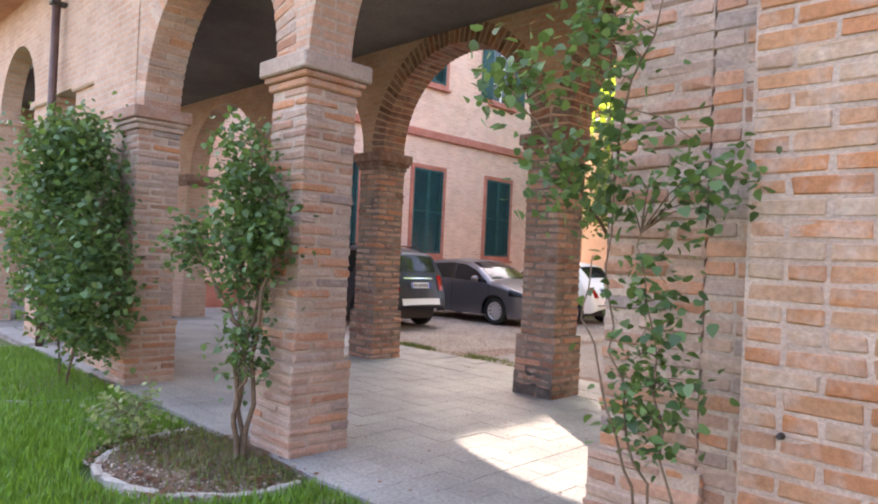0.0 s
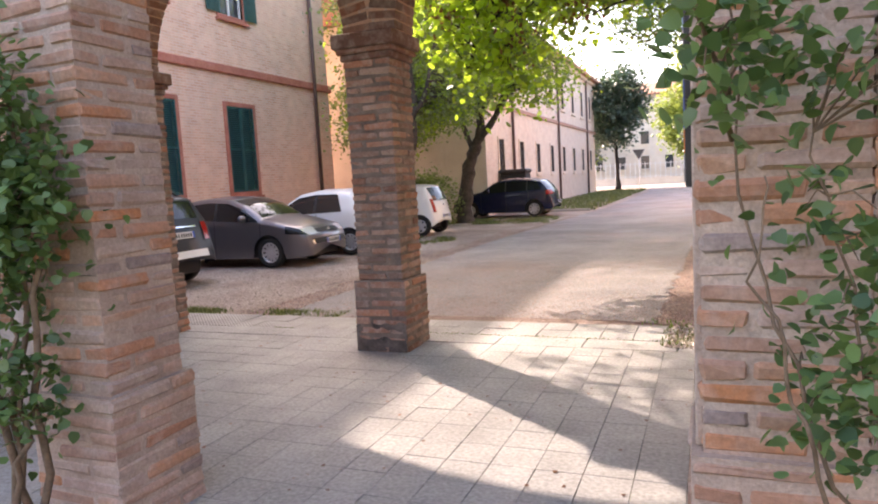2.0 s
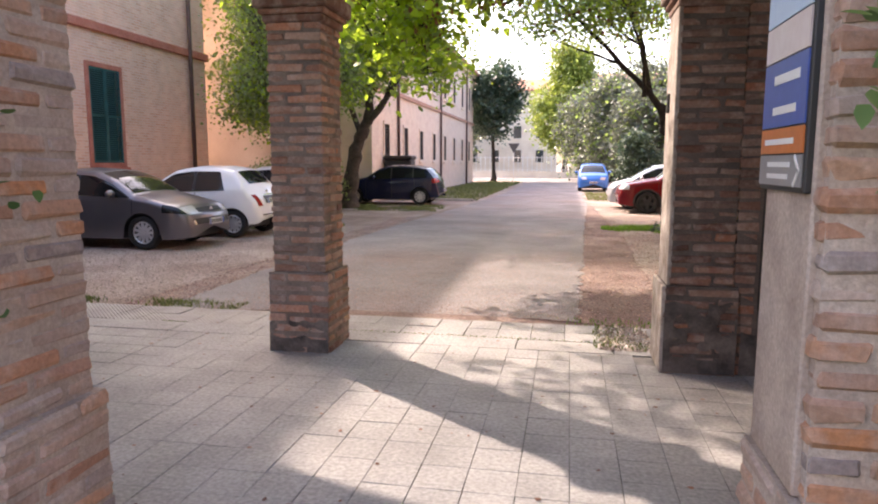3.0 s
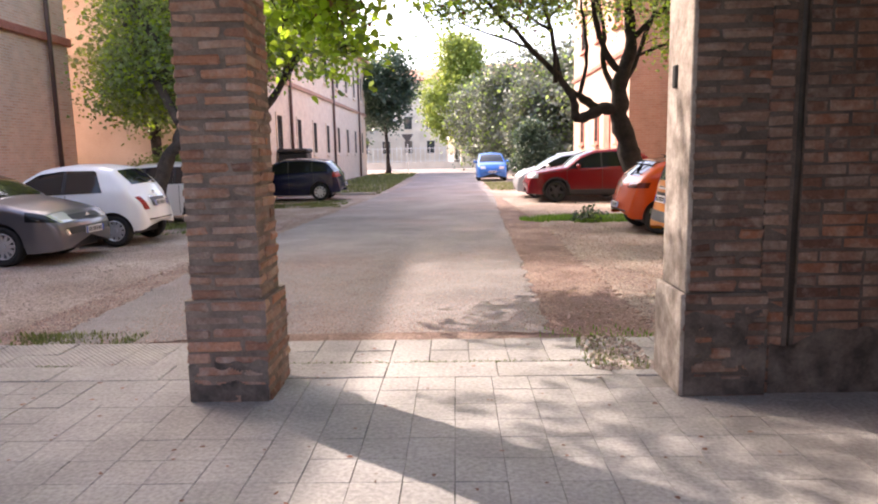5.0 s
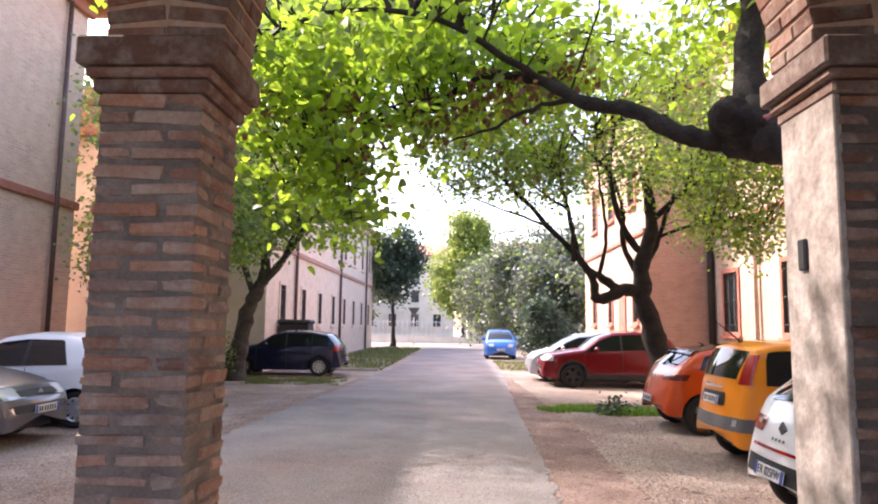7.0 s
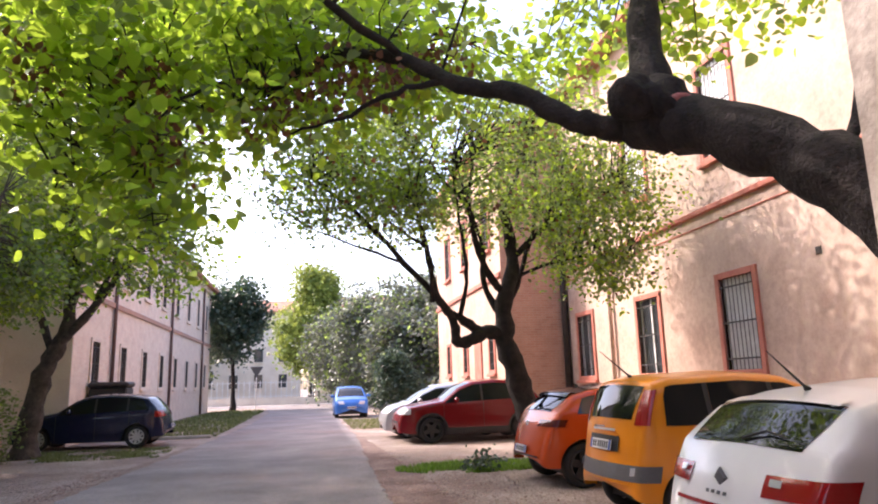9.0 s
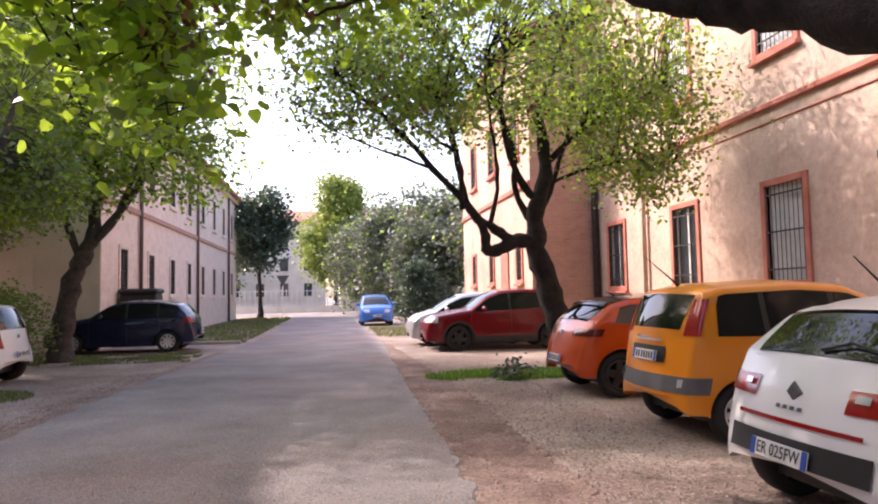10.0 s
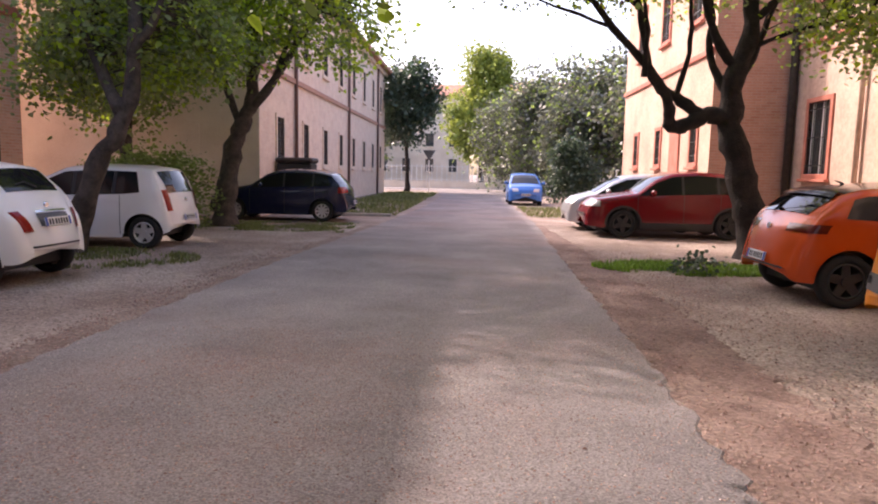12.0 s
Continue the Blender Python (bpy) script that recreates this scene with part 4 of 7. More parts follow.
def wheel(parent, s, y, r, sign, spokes, rim_mat, rim_r=0.68, turn=0.0):
    w = new("wheel")
    w.parent = parent
    w.matrix_basis = pose(s, y, r, 0, 17 * s, turn)
    bm = bmesh.new()
    k = rim_r * r
    lathe(bm, [(k, -0.02), (k + 0.01, 0.0), (r - 0.03, 0.012), (r - 0.008, -0.01), (r, -0.04), (r, -0.15), (r - 0.02, -0.185), (k, -0.19)], 36, sign)
    bmesh.ops.recalc_face_normals(bm, faces=bm.faces)
    part("tyre", bm, RUBBER, w, "black rubber tyre", True)
    bm = bmesh.new()
    lathe(bm, [(k, -0.19), (k, -0.01), (k - 0.022, -0.006), (k - 0.03, -0.05), (k - 0.03, -0.13), (0.03, -0.13)], 36, sign)
    bmesh.ops.recalc_face_normals(bm, faces=bm.faces)
    part("rim_barrel", bm, BLACK_PLASTIC, w, "", True)
    bm = bmesh.new()
    lathe(bm, [(k, -0.012), (k - 0.02, -0.004), (k - 0.035, -0.02)], 36, sign)
    for i in range(spokes):
        a = 2 * math.pi * i / spokes
        c, sn = math.cos(a), math.sin(a)
        wd0, wd1 = 0.052 * 5 / max(5, spokes) + 0.006, 0.036 * 5 / max(5, spokes) + 0.006
        pts = []
        for rad, wd in ((0.02, wd0), (k - 0.012, wd1)):
            for q in (-1, 1):
                for yy in (-0.012 - 0.02 * (1 - rad / k), -0.05):
                    pts.append(bm.verts.new((c * rad - sn * wd * q, yy * sign, sn * rad + c * wd * q)))
        for f in ((0, 2, 6, 4), (1, 5, 7, 3), (0, 4, 5, 1), (2, 3, 7, 6)):
            bm.faces.new([pts[i] for i in f])
    bmesh.ops.create_cone(bm, cap_ends=True, segments=20, radius1=0.055, radius2=0.05, depth=0.03, matrix=Matrix.Translation((0, -0.022 * sign, 0)) @ Matrix.Rotation(math.pi / 2, 4, "X"))
    bmesh.ops.recalc_face_normals(bm, faces=bm.faces)
    part("rim", bm, rim_mat, w, "spoked wheel rim")


def lettering(name, text, size, material, parent, m, spread=1.0):
    c = bpy.data.curves.new(name, "FONT")
    c.body, c.size, c.align_x, c.align_y, c.extrude = text, size, "CENTER", "CENTER", 0.001
    tmp = bpy.data.objects.new(name, c)
    me = bpy.data.meshes.new_from_object(tmp)
    bpy.data.objects.remove(tmp)
    me.materials.append(material)
    ob = new(name, me)
    ob.parent = parent
    ob.matrix_basis = m @ Matrix.Diagonal((spread, 1, 1, 1))
    return ob


def plate(parent, sh, z, tail, text="", y=0.0, lean=12.0, s=None):
    """A number plate, with bars for writing that cannot be read."""
    s = s if s is not None else ((sh.tail_s(z) + 0.075) if tail else (sh.nose_s(z) - 0.03))
    p = new("number_plate")
    p.parent = parent
    p.matrix_basis = Matrix.Translation((s, y, z)) @ Matrix.Rotation(math.pi / 2 if tail else -math.pi / 2, 4, "Z") @ Matrix.Rotation(math.pi / 2 - radians(lean), 4, "X")
    part_box("plate_sheet", (-0.26, 0.26, -0.055, 0.055, -0.012, 0.0), PLATE, p, "white metal number plate", 0.004)
    for q in (-1, 1):
        part_box("plate_band", (q * 0.235 - 0.023, q * 0.235 + 0.023, -0.054, 0.054, 0.0, 0.002), PLATE_BLUE, p, "blue band")
    if text:
        lettering("plate_number", text, 0.105, INK, p, Matrix.Translation((0, 0, 0.003)), 0.86)
    else:
        for i in range(7):
            x = -0.165 + i * 0.055 + (0.006 if i > 1 else -0.006)
            part_box("letter_bar", (x - 0.017, x + 0.017, -0.036, 0.036, 0.0, 0.002), INK, p)


def car(name, label, top, belt, width, length, wheels, r, colour, at, turn, group="parked cars", glass=(0.0, 0.0, 0.0), spokes=5, rim=None, tumble=0.36,
        windscreen=None, rear_glass=None, sill=0.2, doors=(), clad=0.0, roof_colour=None, pillars=(), soft=1.0):
    """at: the middle of the nose on the ground; turn: the way of the tail, in degrees from +x."""
    sh = Shell(top, belt, width, length, sill, wheels, r, tumble, soft)
    ob = thing(name, label, "car", group)
    ob.matrix_basis = pose(at[0], at[1], ROAD_Z - 0.018, 0, 0, turn)
    body = part("body", skin(sh), colour, ob, "painted car body", True)
    bm = bmesh.new()
    box(bm, 0.3, length - 0.4, -width / 2 + 0.2, width / 2 - 0.2, 0.19, 0.62)
    for w in wheels:
        box(bm, w - r - 0.04, w + r + 0.04, -width / 2 + 0.1, width / 2 - 0.1, 2 * r - 0.03, 2 * r + 0.02)
    part("underbody", bm, BLACK_PLASTIC, ob, "black underbody and wheel housings")
    s_a, s_c = glass[0], glass[1]
    gap = 0.075
    for sign in (-1, 1):
        cuts = [s_a] + list(pillars) + [s_c]
        for a, b in zip(cuts, cuts[1:]):
            slant = glass[2] if b == s_c else 0.0
            part("side_window", side_patch(sh, a + 0.03, b - 0.03, lambda s: sh.belt(s) + 0.025,
                 lambda s, b=b, slant=slant: min(sh.top(s) - gap, sh.belt(s) + 0.025 + max(0.0, (b - 0.03 - s)) / max(slant, 1e-6)) if slant else sh.top(s) - gap, sign), GLASS, ob, "dark tinted side window", True)
        for b in pillars:
            part("window_pillar", side_patch(sh, b - 0.03, b + 0.03, lambda s: sh.belt(s) + 0.025, lambda s: sh.top(s) - gap, sign, 0.005, 2, 6), BLACK_PLASTIC, ob, "black window pillar", True)
        for d in doors:
            lo = sill + 0.06
            part("door_seam", side_patch(sh, d, d + 0.012, lambda s: lo, lambda s: sh.belt(s), sign, 0.003, 1, 10), BLACK_PLASTIC, ob)
        for d in doors[1:]:
            part("door_handle", side_patch(sh, d - 0.28, d - 0.10, lambda s: sh.belt(s) - 0.10, lambda s: sh.belt(s) - 0.065, sign, 0.028, 3, 2), colour, ob, "", True)
        if clad:
            part("side_cladding", side_patch(sh, wheels[0] + r + 0.06, wheels[1] - r - 0.06, lambda s: sh.bottom(s) + 0.002, lambda s: sh.bottom(s) + clad, sign, 0.008), BLACK_PLASTIC, ob, "black plastic sill cladding")
        for w in wheels:
            wheel(ob, w, sign * (width / 2 - 0.035), r, sign, spokes, rim or ALLOY)
            bm = bmesh.new()
            rows = []
            for i in range(19):
                a = math.pi * (-0.02 + 1.04 * i / 18)
                rows.append([sh.side(w + math.cos(a) * q, min(r + math.sin(a) * q, sh.top(w) - 0.02), sign, 0.007) for q in (r + 0.05, r + 0.05 + (0.05 if clad else 0.018))])
            grid_faces(bm, rows)
            part("wheel_arch_lip", bm, BLACK_PLASTIC if clad else colour, ob, "", True)
        # door mirror
        bm = bmesh.new()
        bmesh.ops.create_uvsphere(bm, u_segments=12, v_segments=8, radius=1.0, matrix=Matrix.Translation((s_a + 0.34, sign * (width / 2 + 0.07), sh.belt(s_a + 0.3) + 0.09)) @ Matrix.Diagonal((0.07, 0.115, 0.075, 1)))
        tube(bm, [(s_a + 0.34, sign * (width / 2 - 0.08), sh.belt(s_a + 0.3) + 0.03), (s_a + 0.34, sign * (width / 2 + 0.05), sh.belt(s_a + 0.3) + 0.05)], [0.03, 0.025], 8)
        part("door_mirror", bm, colour, ob, "", True)
    if windscreen:
        part("windscreen", roof_patch(sh, windscreen[0], windscreen[1], -0.93, 0.93), GLASS, ob, "reflecting windscreen", True)
    if rear_glass:
        part("rear_window", roof_patch(sh, rear_glass[0], rear_glass[1], -0.92, 0.92, taper=0.14), GLASS, ob, "dark rear window", True)
    if roof_colour:
        part("roof_panel", roof_patch(sh, windscreen[1] + 0.02, rear_glass[0] - 0.02, -0.97, 0.97, 0.004), roof_colour, ob, "contrasting roof", True)
    return ob, sh


def lamp_pair(ob, sh, name, y0, y1, z0, z1, tail, material, label="", off=0.012, edge=True):
    for sign in (-1, 1):
        part(name, end_patch(sh, sign * y0, sign * y1, z0, z1, tail, off, edge=edge), material, ob, label, True)


def bar(ob, sh, name, y0, y1, z0, z1, tail, material, label="", off=0.012):
    part(name, end_patch(sh, y0, y1, z0, z1, tail, off, 4, 14), material, ob, label, True)


def badge(ob, sh, z, tail, material=None, size=0.045):
    s = sh.tail_s(z) if tail else sh.nose_s(z)
    bm = bmesh.new()
    bmesh.ops.create_cone(bm, cap_ends=True, segments=4 if size > 0.05 else 16, radius1=size, radius2=size * 0.8, depth=0.02, matrix=Matrix.Translation((s + (0.06 if tail else -0.06), 0, z)) @ Matrix.Rotation(math.pi / 2, 4, "Y"))
    part("badge", bm, material or CHROME, ob, "chrome maker's badge shape")


def wiper(ob, sh, s, f0, f1):
    bm = bmesh.new()
    tube(bm, [sh.roof(s, f0, 0.02), sh.roof(s - 0.05, (f0 + f1) / 2, 0.03), sh.roof(s - 0.03, f1, 0.018)], [0.012, 0.009, 0.006], 6)
    part("wiper", bm, BLACK_PLASTIC, ob, "rear wiper")


def aerial(ob, sh, s, back=0.35, up=0.30):
    p = sh.roof(s, 0, 0.0)
    bm = bmesh.new()
    tube(bm, [p, p + Vector((0.03, 0, 0.03)), p + Vector((back, 0, up))], [0.03, 0.012, 0.004], 6)
    part("aerial", bm, BLACK_PLASTIC, ob, "thin black roof aerial")


DARK_LENS = plain("dark_red_lamp_lens", (0.10, 0.006, 0.006), 0.12)
WHITE = paint("white_car_paint", (0.86, 0.86, 0.85), 0.0, 0.3, 0.05)
GREY = paint("grey_car_paint", (0.17, 0.165, 0.18), 0.6, 0.3, 0.06)
NAVY = paint("dark_blue_car_paint", (0.006, 0.009, 0.040), 0.0, 0.2, 0.02)
BLACKISH = paint("blackish_car_paint", (0.016, 0.018, 0.026), 0.0, 0.4, 0.04, 0.12)
RED_PAINT = paint("dark_red_car_paint", (0.15, 0.003, 0.006), 0.0, 0.22, 0.01)
ORANGE = paint("orange_car_paint", (0.56, 0.072, 0.010), 0.1, 0.25, 0.03)
YELLOW = paint("amber_car_paint", (0.76, 0.25, 0.012), 0.0, 0.3, 0.06)
BLUE = paint("bright_blue_car_paint", (0.04, 0.18, 0.55), 0.2, 0.3, 0.06)
SILVER = paint("silver_car_paint", (0.55, 0.56, 0.57), 0.5, 0.3, 0.08)
BLACK_ROOF = paint("black_car_paint", (0.012, 0.012, 0.014), 0.0, 0.2, 0.05)

# the small round white city car, its tail to the drive
TOP_500 = [(0, 0.45), (0.04, 0.62), (0.2, 0.80), (0.55, 0.93), (0.95, 1.0), (1.25, 1.24), (1.55, 1.42), (2.0, 1.48), (2.6, 1.475), (2.95, 1.42), (3.2, 1.16), (3.34, 0.93), (3.46, 0.78), (3.53, 0.55), (3.55, 0.36)]
BELT_500 = [(0, 0.8), (1.0, 0.92), (3.55, 1.0)]
ob, sh = car("white_hatchback", "small round white hatchback parked tail to the drive", TOP_500, BELT_500, 1.64, 3.55, (0.66, 2.96), 0.295, WHITE, (-12.05, 14.75), 0, glass=(0.98, 2.82, 0.40), spokes=10, pillars=(2.06,), soft=1.5,
             windscreen=(1.02, 1.5), rear_glass=(2.98, 3.22), doors=(0.98, 2.1), tumble=0.42)
lamp_pair(ob, sh, "tail_lamp", 0.60, 0.76, 0.66, 0.90, True, RED_LENS, "upright red tail lamp", 0.018)
bar(ob, sh, "bumper_trim", -0.62, 0.62, 0.46, 0.485, True, BLACK_PLASTIC, "thin dark bumper strip", 0.015)
bar(ob, sh, "plate_recess", -0.30, 0.30, 0.71, 0.85, True, GREY_PLASTIC, "", 0.012)
bar(ob, sh, "chrome_bar", -0.30, 0.30, 0.855, 0.875, True, CHROME, "chrome strip", 0.03)
plate(ob, sh, 0.775, True)
badge(ob, sh, 0.97, True)
wiper(ob, sh, 3.2, 0.0, -0.5)

# the small square white car behind the leaning tree
TOP_UP = [(0, 0.45), (0.05, 0.72), (0.3, 0.88), (0.75, 0.98), (1.2, 1.28), (1.55, 1.44), (2.1, 1.48), (2.9, 1.46), (3.2, 1.42), (3.35, 1.15), (3.42, 0.95), (3.5, 0.62), (3.54, 0.38)]
ob, sh = car("white_city_car", "white five-door city car behind the leaning tree", TOP_UP, [(0, 0.82), (1.0, 0.9), (2.7, 0.96), (3.54, 1.06)], 1.64, 3.54, (0.62, 3.04), 0.295, WHITE, (-12.24, 19.05), 0, glass=(0.86, 3.02, 0.25), spokes=5,
             pillars=(1.75, 2.5), windscreen=(0.84, 1.5), rear_glass=(3.22, 3.40), doors=(0.95, 1.78, 2.62))
lamp_pair(ob, sh, "tail_lamp", 0.60, 0.77, 0.68, 1.06, True, RED_LENS, "tall red tail lamp", 0.018)
plate(ob, sh, 0.56, True)
badge(ob, sh, 0.88, True)

# the dark blue hatchback across the lawn
TOP_GOLF = [(0, 0.42), (0.05, 0.65), (0.3, 0.82), (0.9, 0.95), (1.3, 1.02), (1.75, 1.32), (2.1, 1.45), (2.6, 1.48), (3.3, 1.44), (3.7, 1.36), (3.95, 1.10), (4.08, 0.88), (4.16, 0.62), (4.2, 0.38)]
ob, sh = car("dark_blue_hatchback", "dark blue five-door hatchback on the grass edge", TOP_GOLF, [(0, 0.82), (1.3, 0.93), (4.2, 1.04)], 1.78, 4.2, (0.84, 3.42), 0.315, NAVY, (-11.05, 26.5), 0, glass=(1.32, 3.72, 0.5), spokes=9,
             pillars=(2.3, 3.15), windscreen=(1.34, 2.0), rear_glass=(3.74, 3.96), doors=(1.3, 2.32, 3.2))
lamp_pair(ob, sh, "tail_lamp", 0.52, 0.84, 0.84, 1.0, True, RED_LENS, "red tail lamp", 0.018)
for sign in (-1, 1):
    part("tail_lamp", side_patch(sh, 3.88, 4.1, lambda s: 0.84, lambda s: 1.0, sign, 0.01), RED_LENS, ob, "red tail lamp", True)
plate(ob, sh, 0.56, True)

# the grey hatchback, nose to the drive
TOP_CLIO = [(0, 0.42), (0.05, 0.62), (0.25, 0.78), (0.8, 0.93), (1.15, 1.0), (1.6, 1.28), (2.0, 1.42), (2.5, 1.45), (3.1, 1.40), (3.5, 1.30), (3.8, 1.06), (3.92, 0.86), (4.02, 0.6), (4.06, 0.38)]
ob, sh = car("grey_hatchback", "metallic grey hatchback parked nose to the drive", TOP_CLIO, [(0, 0.8), (1.2, 0.92), (4.06, 1.04)], 1.73, 4.06, (0.97, 3.50), 0.315, GREY, (-8.75, 12.62), 180, glass=(1.18, 3.45, 0.5), spokes=11,
             pillars=(2.3, 3.0), windscreen=(1.18, 1.9), rear_glass=(3.55, 3.8), doors=(1.15, 2.3))
lamp_pair(ob, sh, "headlamp", 0.42, 0.80, 0.64, 0.77, False, CLEAR_LENS, "swept clear headlamp", 0.014)
for sign in (-1, 1):
    part("headlamp", side_patch(sh, 0.12, 0.55, lambda s: 0.66 + 0.05 * s, lambda s: 0.76 + 0.14 * s, sign, 0.012), GLASS, ob, "dark headlamp side", True)
bar(ob, sh, "upper_grille", -0.42, 0.42, 0.65, 0.72, False, BLACK_PLASTIC, "black grille bar", 0.016)
bar(ob, sh, "lower_grille", -0.62, 0.62, 0.43, 0.56, False, BLACK_PLASTIC, "wide black lower grille", 0.014)
lamp_pair(ob, sh, "fog_lamp", 0.58, 0.70, 0.44, 0.54, False, CHROME, "chrome-ringed fog lamp", 0.022, False)
badge(ob, sh, 0.69, False, CHROME, 0.085)
plate(ob, sh, 0.50, False, "", 0.0, 0.0, -0.05)

# the dark small off-roader, tail to the drive
TOP_SUV = [(0, 0.5), (0.05, 0.75), (0.3, 0.95), (1.0, 1.08), (1.5, 1.4), (1.9, 1.58), (2.6, 1.64), (3.5, 1.60), (3.8, 1.50), (3.98, 1.15), (4.12, 0.92), (4.22, 0.62), (4.26, 0.45)]
ob, sh = car("dark_suv", "blackish small off-roader with a silver bumper panel", TOP_SUV, [(0, 0.9), (1.2, 1.0), (4.26, 1.14)], 1.78, 4.26, (0.86, 3.42), 0.34, BLACKISH, (-13.9, 9.42), 0, glass=(1.1, 3.7, 0.4), spokes=5,
             pillars=(2.2, 3.1), windscreen=(1.05, 1.75), rear_glass=(3.82, 3.98), doors=(1.1, 2.2, 3.1), sill=0.26, clad=0.16)
lamp_pair(ob, sh, "tail_lamp", 0.62, 0.85, 0.78, 1.08, True, RED_LENS, "red tail lamp", 0.02)
bar(ob, sh, "bumper_panel", -0.52, 0.52, 0.47, 0.62, True, PLATE, "silver bumper panel", 0.018)
lamp_pair(ob, sh, "reflector", 0.66, 0.82, 0.5, 0.6, True, RED_LENS, "small red reflector", 0.018, False)
bar(ob, sh, "chrome_bar", -0.4, 0.4, 0.995, 1.02, True, CHROME, "chrome strip over the plate", 0.02)
plate(ob, sh, 0.90, True)
for sign in (-1, 1):
    bm = bmesh.new()
    tube(bm, [sh.roof(1.95 + 0.17 * k, sign * 0.82, 0.045 if 0 < k < 10 else 0.0) for k in range(11)], [0.016] * 11, 6)
    part("roof_rail", bm, BLACK_PLASTIC, ob, "black roof rail", True)

# the dark red crossover and the silver car beyond it, noses to the drive
TOP_500X = [(0, 0.5), (0.05, 0.72), (0.25, 0.92), (0.9, 1.03), (1.25, 1.08), (1.7, 1.42), (2.1, 1.57), (2.7, 1.61), (3.4, 1.56), (3.75, 1.42), (3.98, 1.12), (4.12, 0.9), (4.22, 0.62), (4.25, 0.45)]
ob, sh = car("red_crossover", "dark red crossover parked beside the bent tree", TOP_500X, [(0, 0.9), (1.2, 1.0), (4.25, 1.12)], 1.8, 4.25, (0.92, 3.46), 0.345, RED_PAINT, (-0.58, 23.75), 0, glass=(1.25, 3.7, 0.5), spokes=5,
             rim=BLACK_PLASTIC, pillars=(2.32, 3.15), windscreen=(1.28, 1.98), rear_glass=(3.78, 3.98), doors=(1.25, 2.34, 3.2), sill=0.25, clad=0.14)
lamp_pair(ob, sh, "headlamp", 0.50, 0.80, 0.74, 0.9, False, CLEAR_LENS, "rounded clear headlamp", 0.016)
for sign in (-1, 1):
    part("headlamp", side_patch(sh, 0.10, 0.36, lambda s: 0.76, lambda s: 0.90, sign, 0.012), CLEAR_LENS, ob, "rounded clear headlamp", True)
bar(ob, sh, "lower_grille", -0.6, 0.6, 0.48, 0.58, False, BLACK_PLASTIC, "black lower grille", 0.014)
TOP_SIL = [(0, 0.45), (0.05, 0.7), (0.25, 0.88), (0.7, 1.0), (1.2, 1.3), (1.6, 1.47), (2.2, 1.53), (2.9, 1.5), (3.3, 1.38), (3.5, 1.05), (3.62, 0.7), (3.66, 0.4)]
ob, sh = car("silver_hatchback", "silver hatchback beyond the red crossover", TOP_SIL, [(0, 0.85), (1.0, 0.98), (3.66, 1.06)], 1.66, 3.66, (0.72, 3.1), 0.3, SILVER, (-0.75, 25.7), 0, glass=(0.75, 3.2, 0.5), spokes=7,
             pillars=(1.9, 2.7), windscreen=(0.74, 1.5), rear_glass=(3.3, 3.5), doors=(0.9, 1.9))
lamp_pair(ob, sh, "headlamp", 0.45, 0.74, 0.68, 0.82, False, CLEAR_LENS, "clear headlamp", 0.014)

# the blue car facing down the drive
ob, sh = car("blue_hatchback", "bright blue hatchback facing the portico", TOP_SIL, [(0, 0.85), (1.0, 0.98), (3.66, 1.06)], 1.68, 3.66, (0.72, 3.1), 0.3, BLUE, (-0.78, 38.9), 90, glass=(0.75, 3.2, 0.5), spokes=7,
             pillars=(1.9, 2.7), windscreen=(0.74, 1.5), rear_glass=(3.3, 3.5), doors=(0.9, 1.9))
lamp_pair(ob, sh, "headlamp", 0.42, 0.74, 0.66, 0.80, False, CLEAR_LENS, "clear headlamp", 0.014)
bar(ob, sh, "lower_grille", -0.5, 0.5, 0.4, 0.5, False, BLACK_PLASTIC, "black lower grille", 0.014)
plate(ob, sh, 0.52, False, "", 0.0, 0.0, -0.05)

# the orange hatchback, tail to the drive
TOP_CORSA = [(0, 0.42), (0.05, 0.62), (0.3, 0.80), (0.95, 0.95), (1.25, 1.02), (1.75, 1.3), (2.15, 1.42), (2.6, 1.43), (3.2, 1.38), (3.5, 1.31), (3.78, 1.08), (3.9, 0.92), (4.0, 0.66), (4.06, 0.38)]
ob, sh = car("orange_hatchback", "orange hatchback with a black roof and spoiler", TOP_CORSA, [(0, 0.8), (1.2, 0.92), (4.06, 1.05)], 1.76, 4.06, (0.86, 3.4), 0.32, ORANGE, (4.46, 15.25), 180, glass=(1.25, 3.5, 0.5), spokes=5,
             rim=BLACK_PLASTIC, pillars=(2.3, 3.05), windscreen=(1.26, 2.0), rear_glass=(3.52, 3.79), doors=(1.2, 2.3, 3.1), roof_colour=BLACK_ROOF)
part("spoiler", roof_patch(sh, 3.36, 3.56, -0.92, 0.92, 0.03), BLACK_ROOF, ob, "black roof spoiler", True)
for sign in (-1, 1):
    part("tail_lamp", wrap_patch(sh, sign, 0.24, 0.40, 0.87, 0.97), DARK_LENS, ob, "dark red tail lamp", True)
bar(ob, sh, "bumper_insert", -0.6, 0.6, 0.3 + 0.09, 0.44, True, BLACK_PLASTIC, "black lower bumper", 0.012)
plate(ob, sh, 0.53, True)
badge(ob, sh, 0.90, True)
aerial(ob, sh, 3.1, 0.1, 0.05)

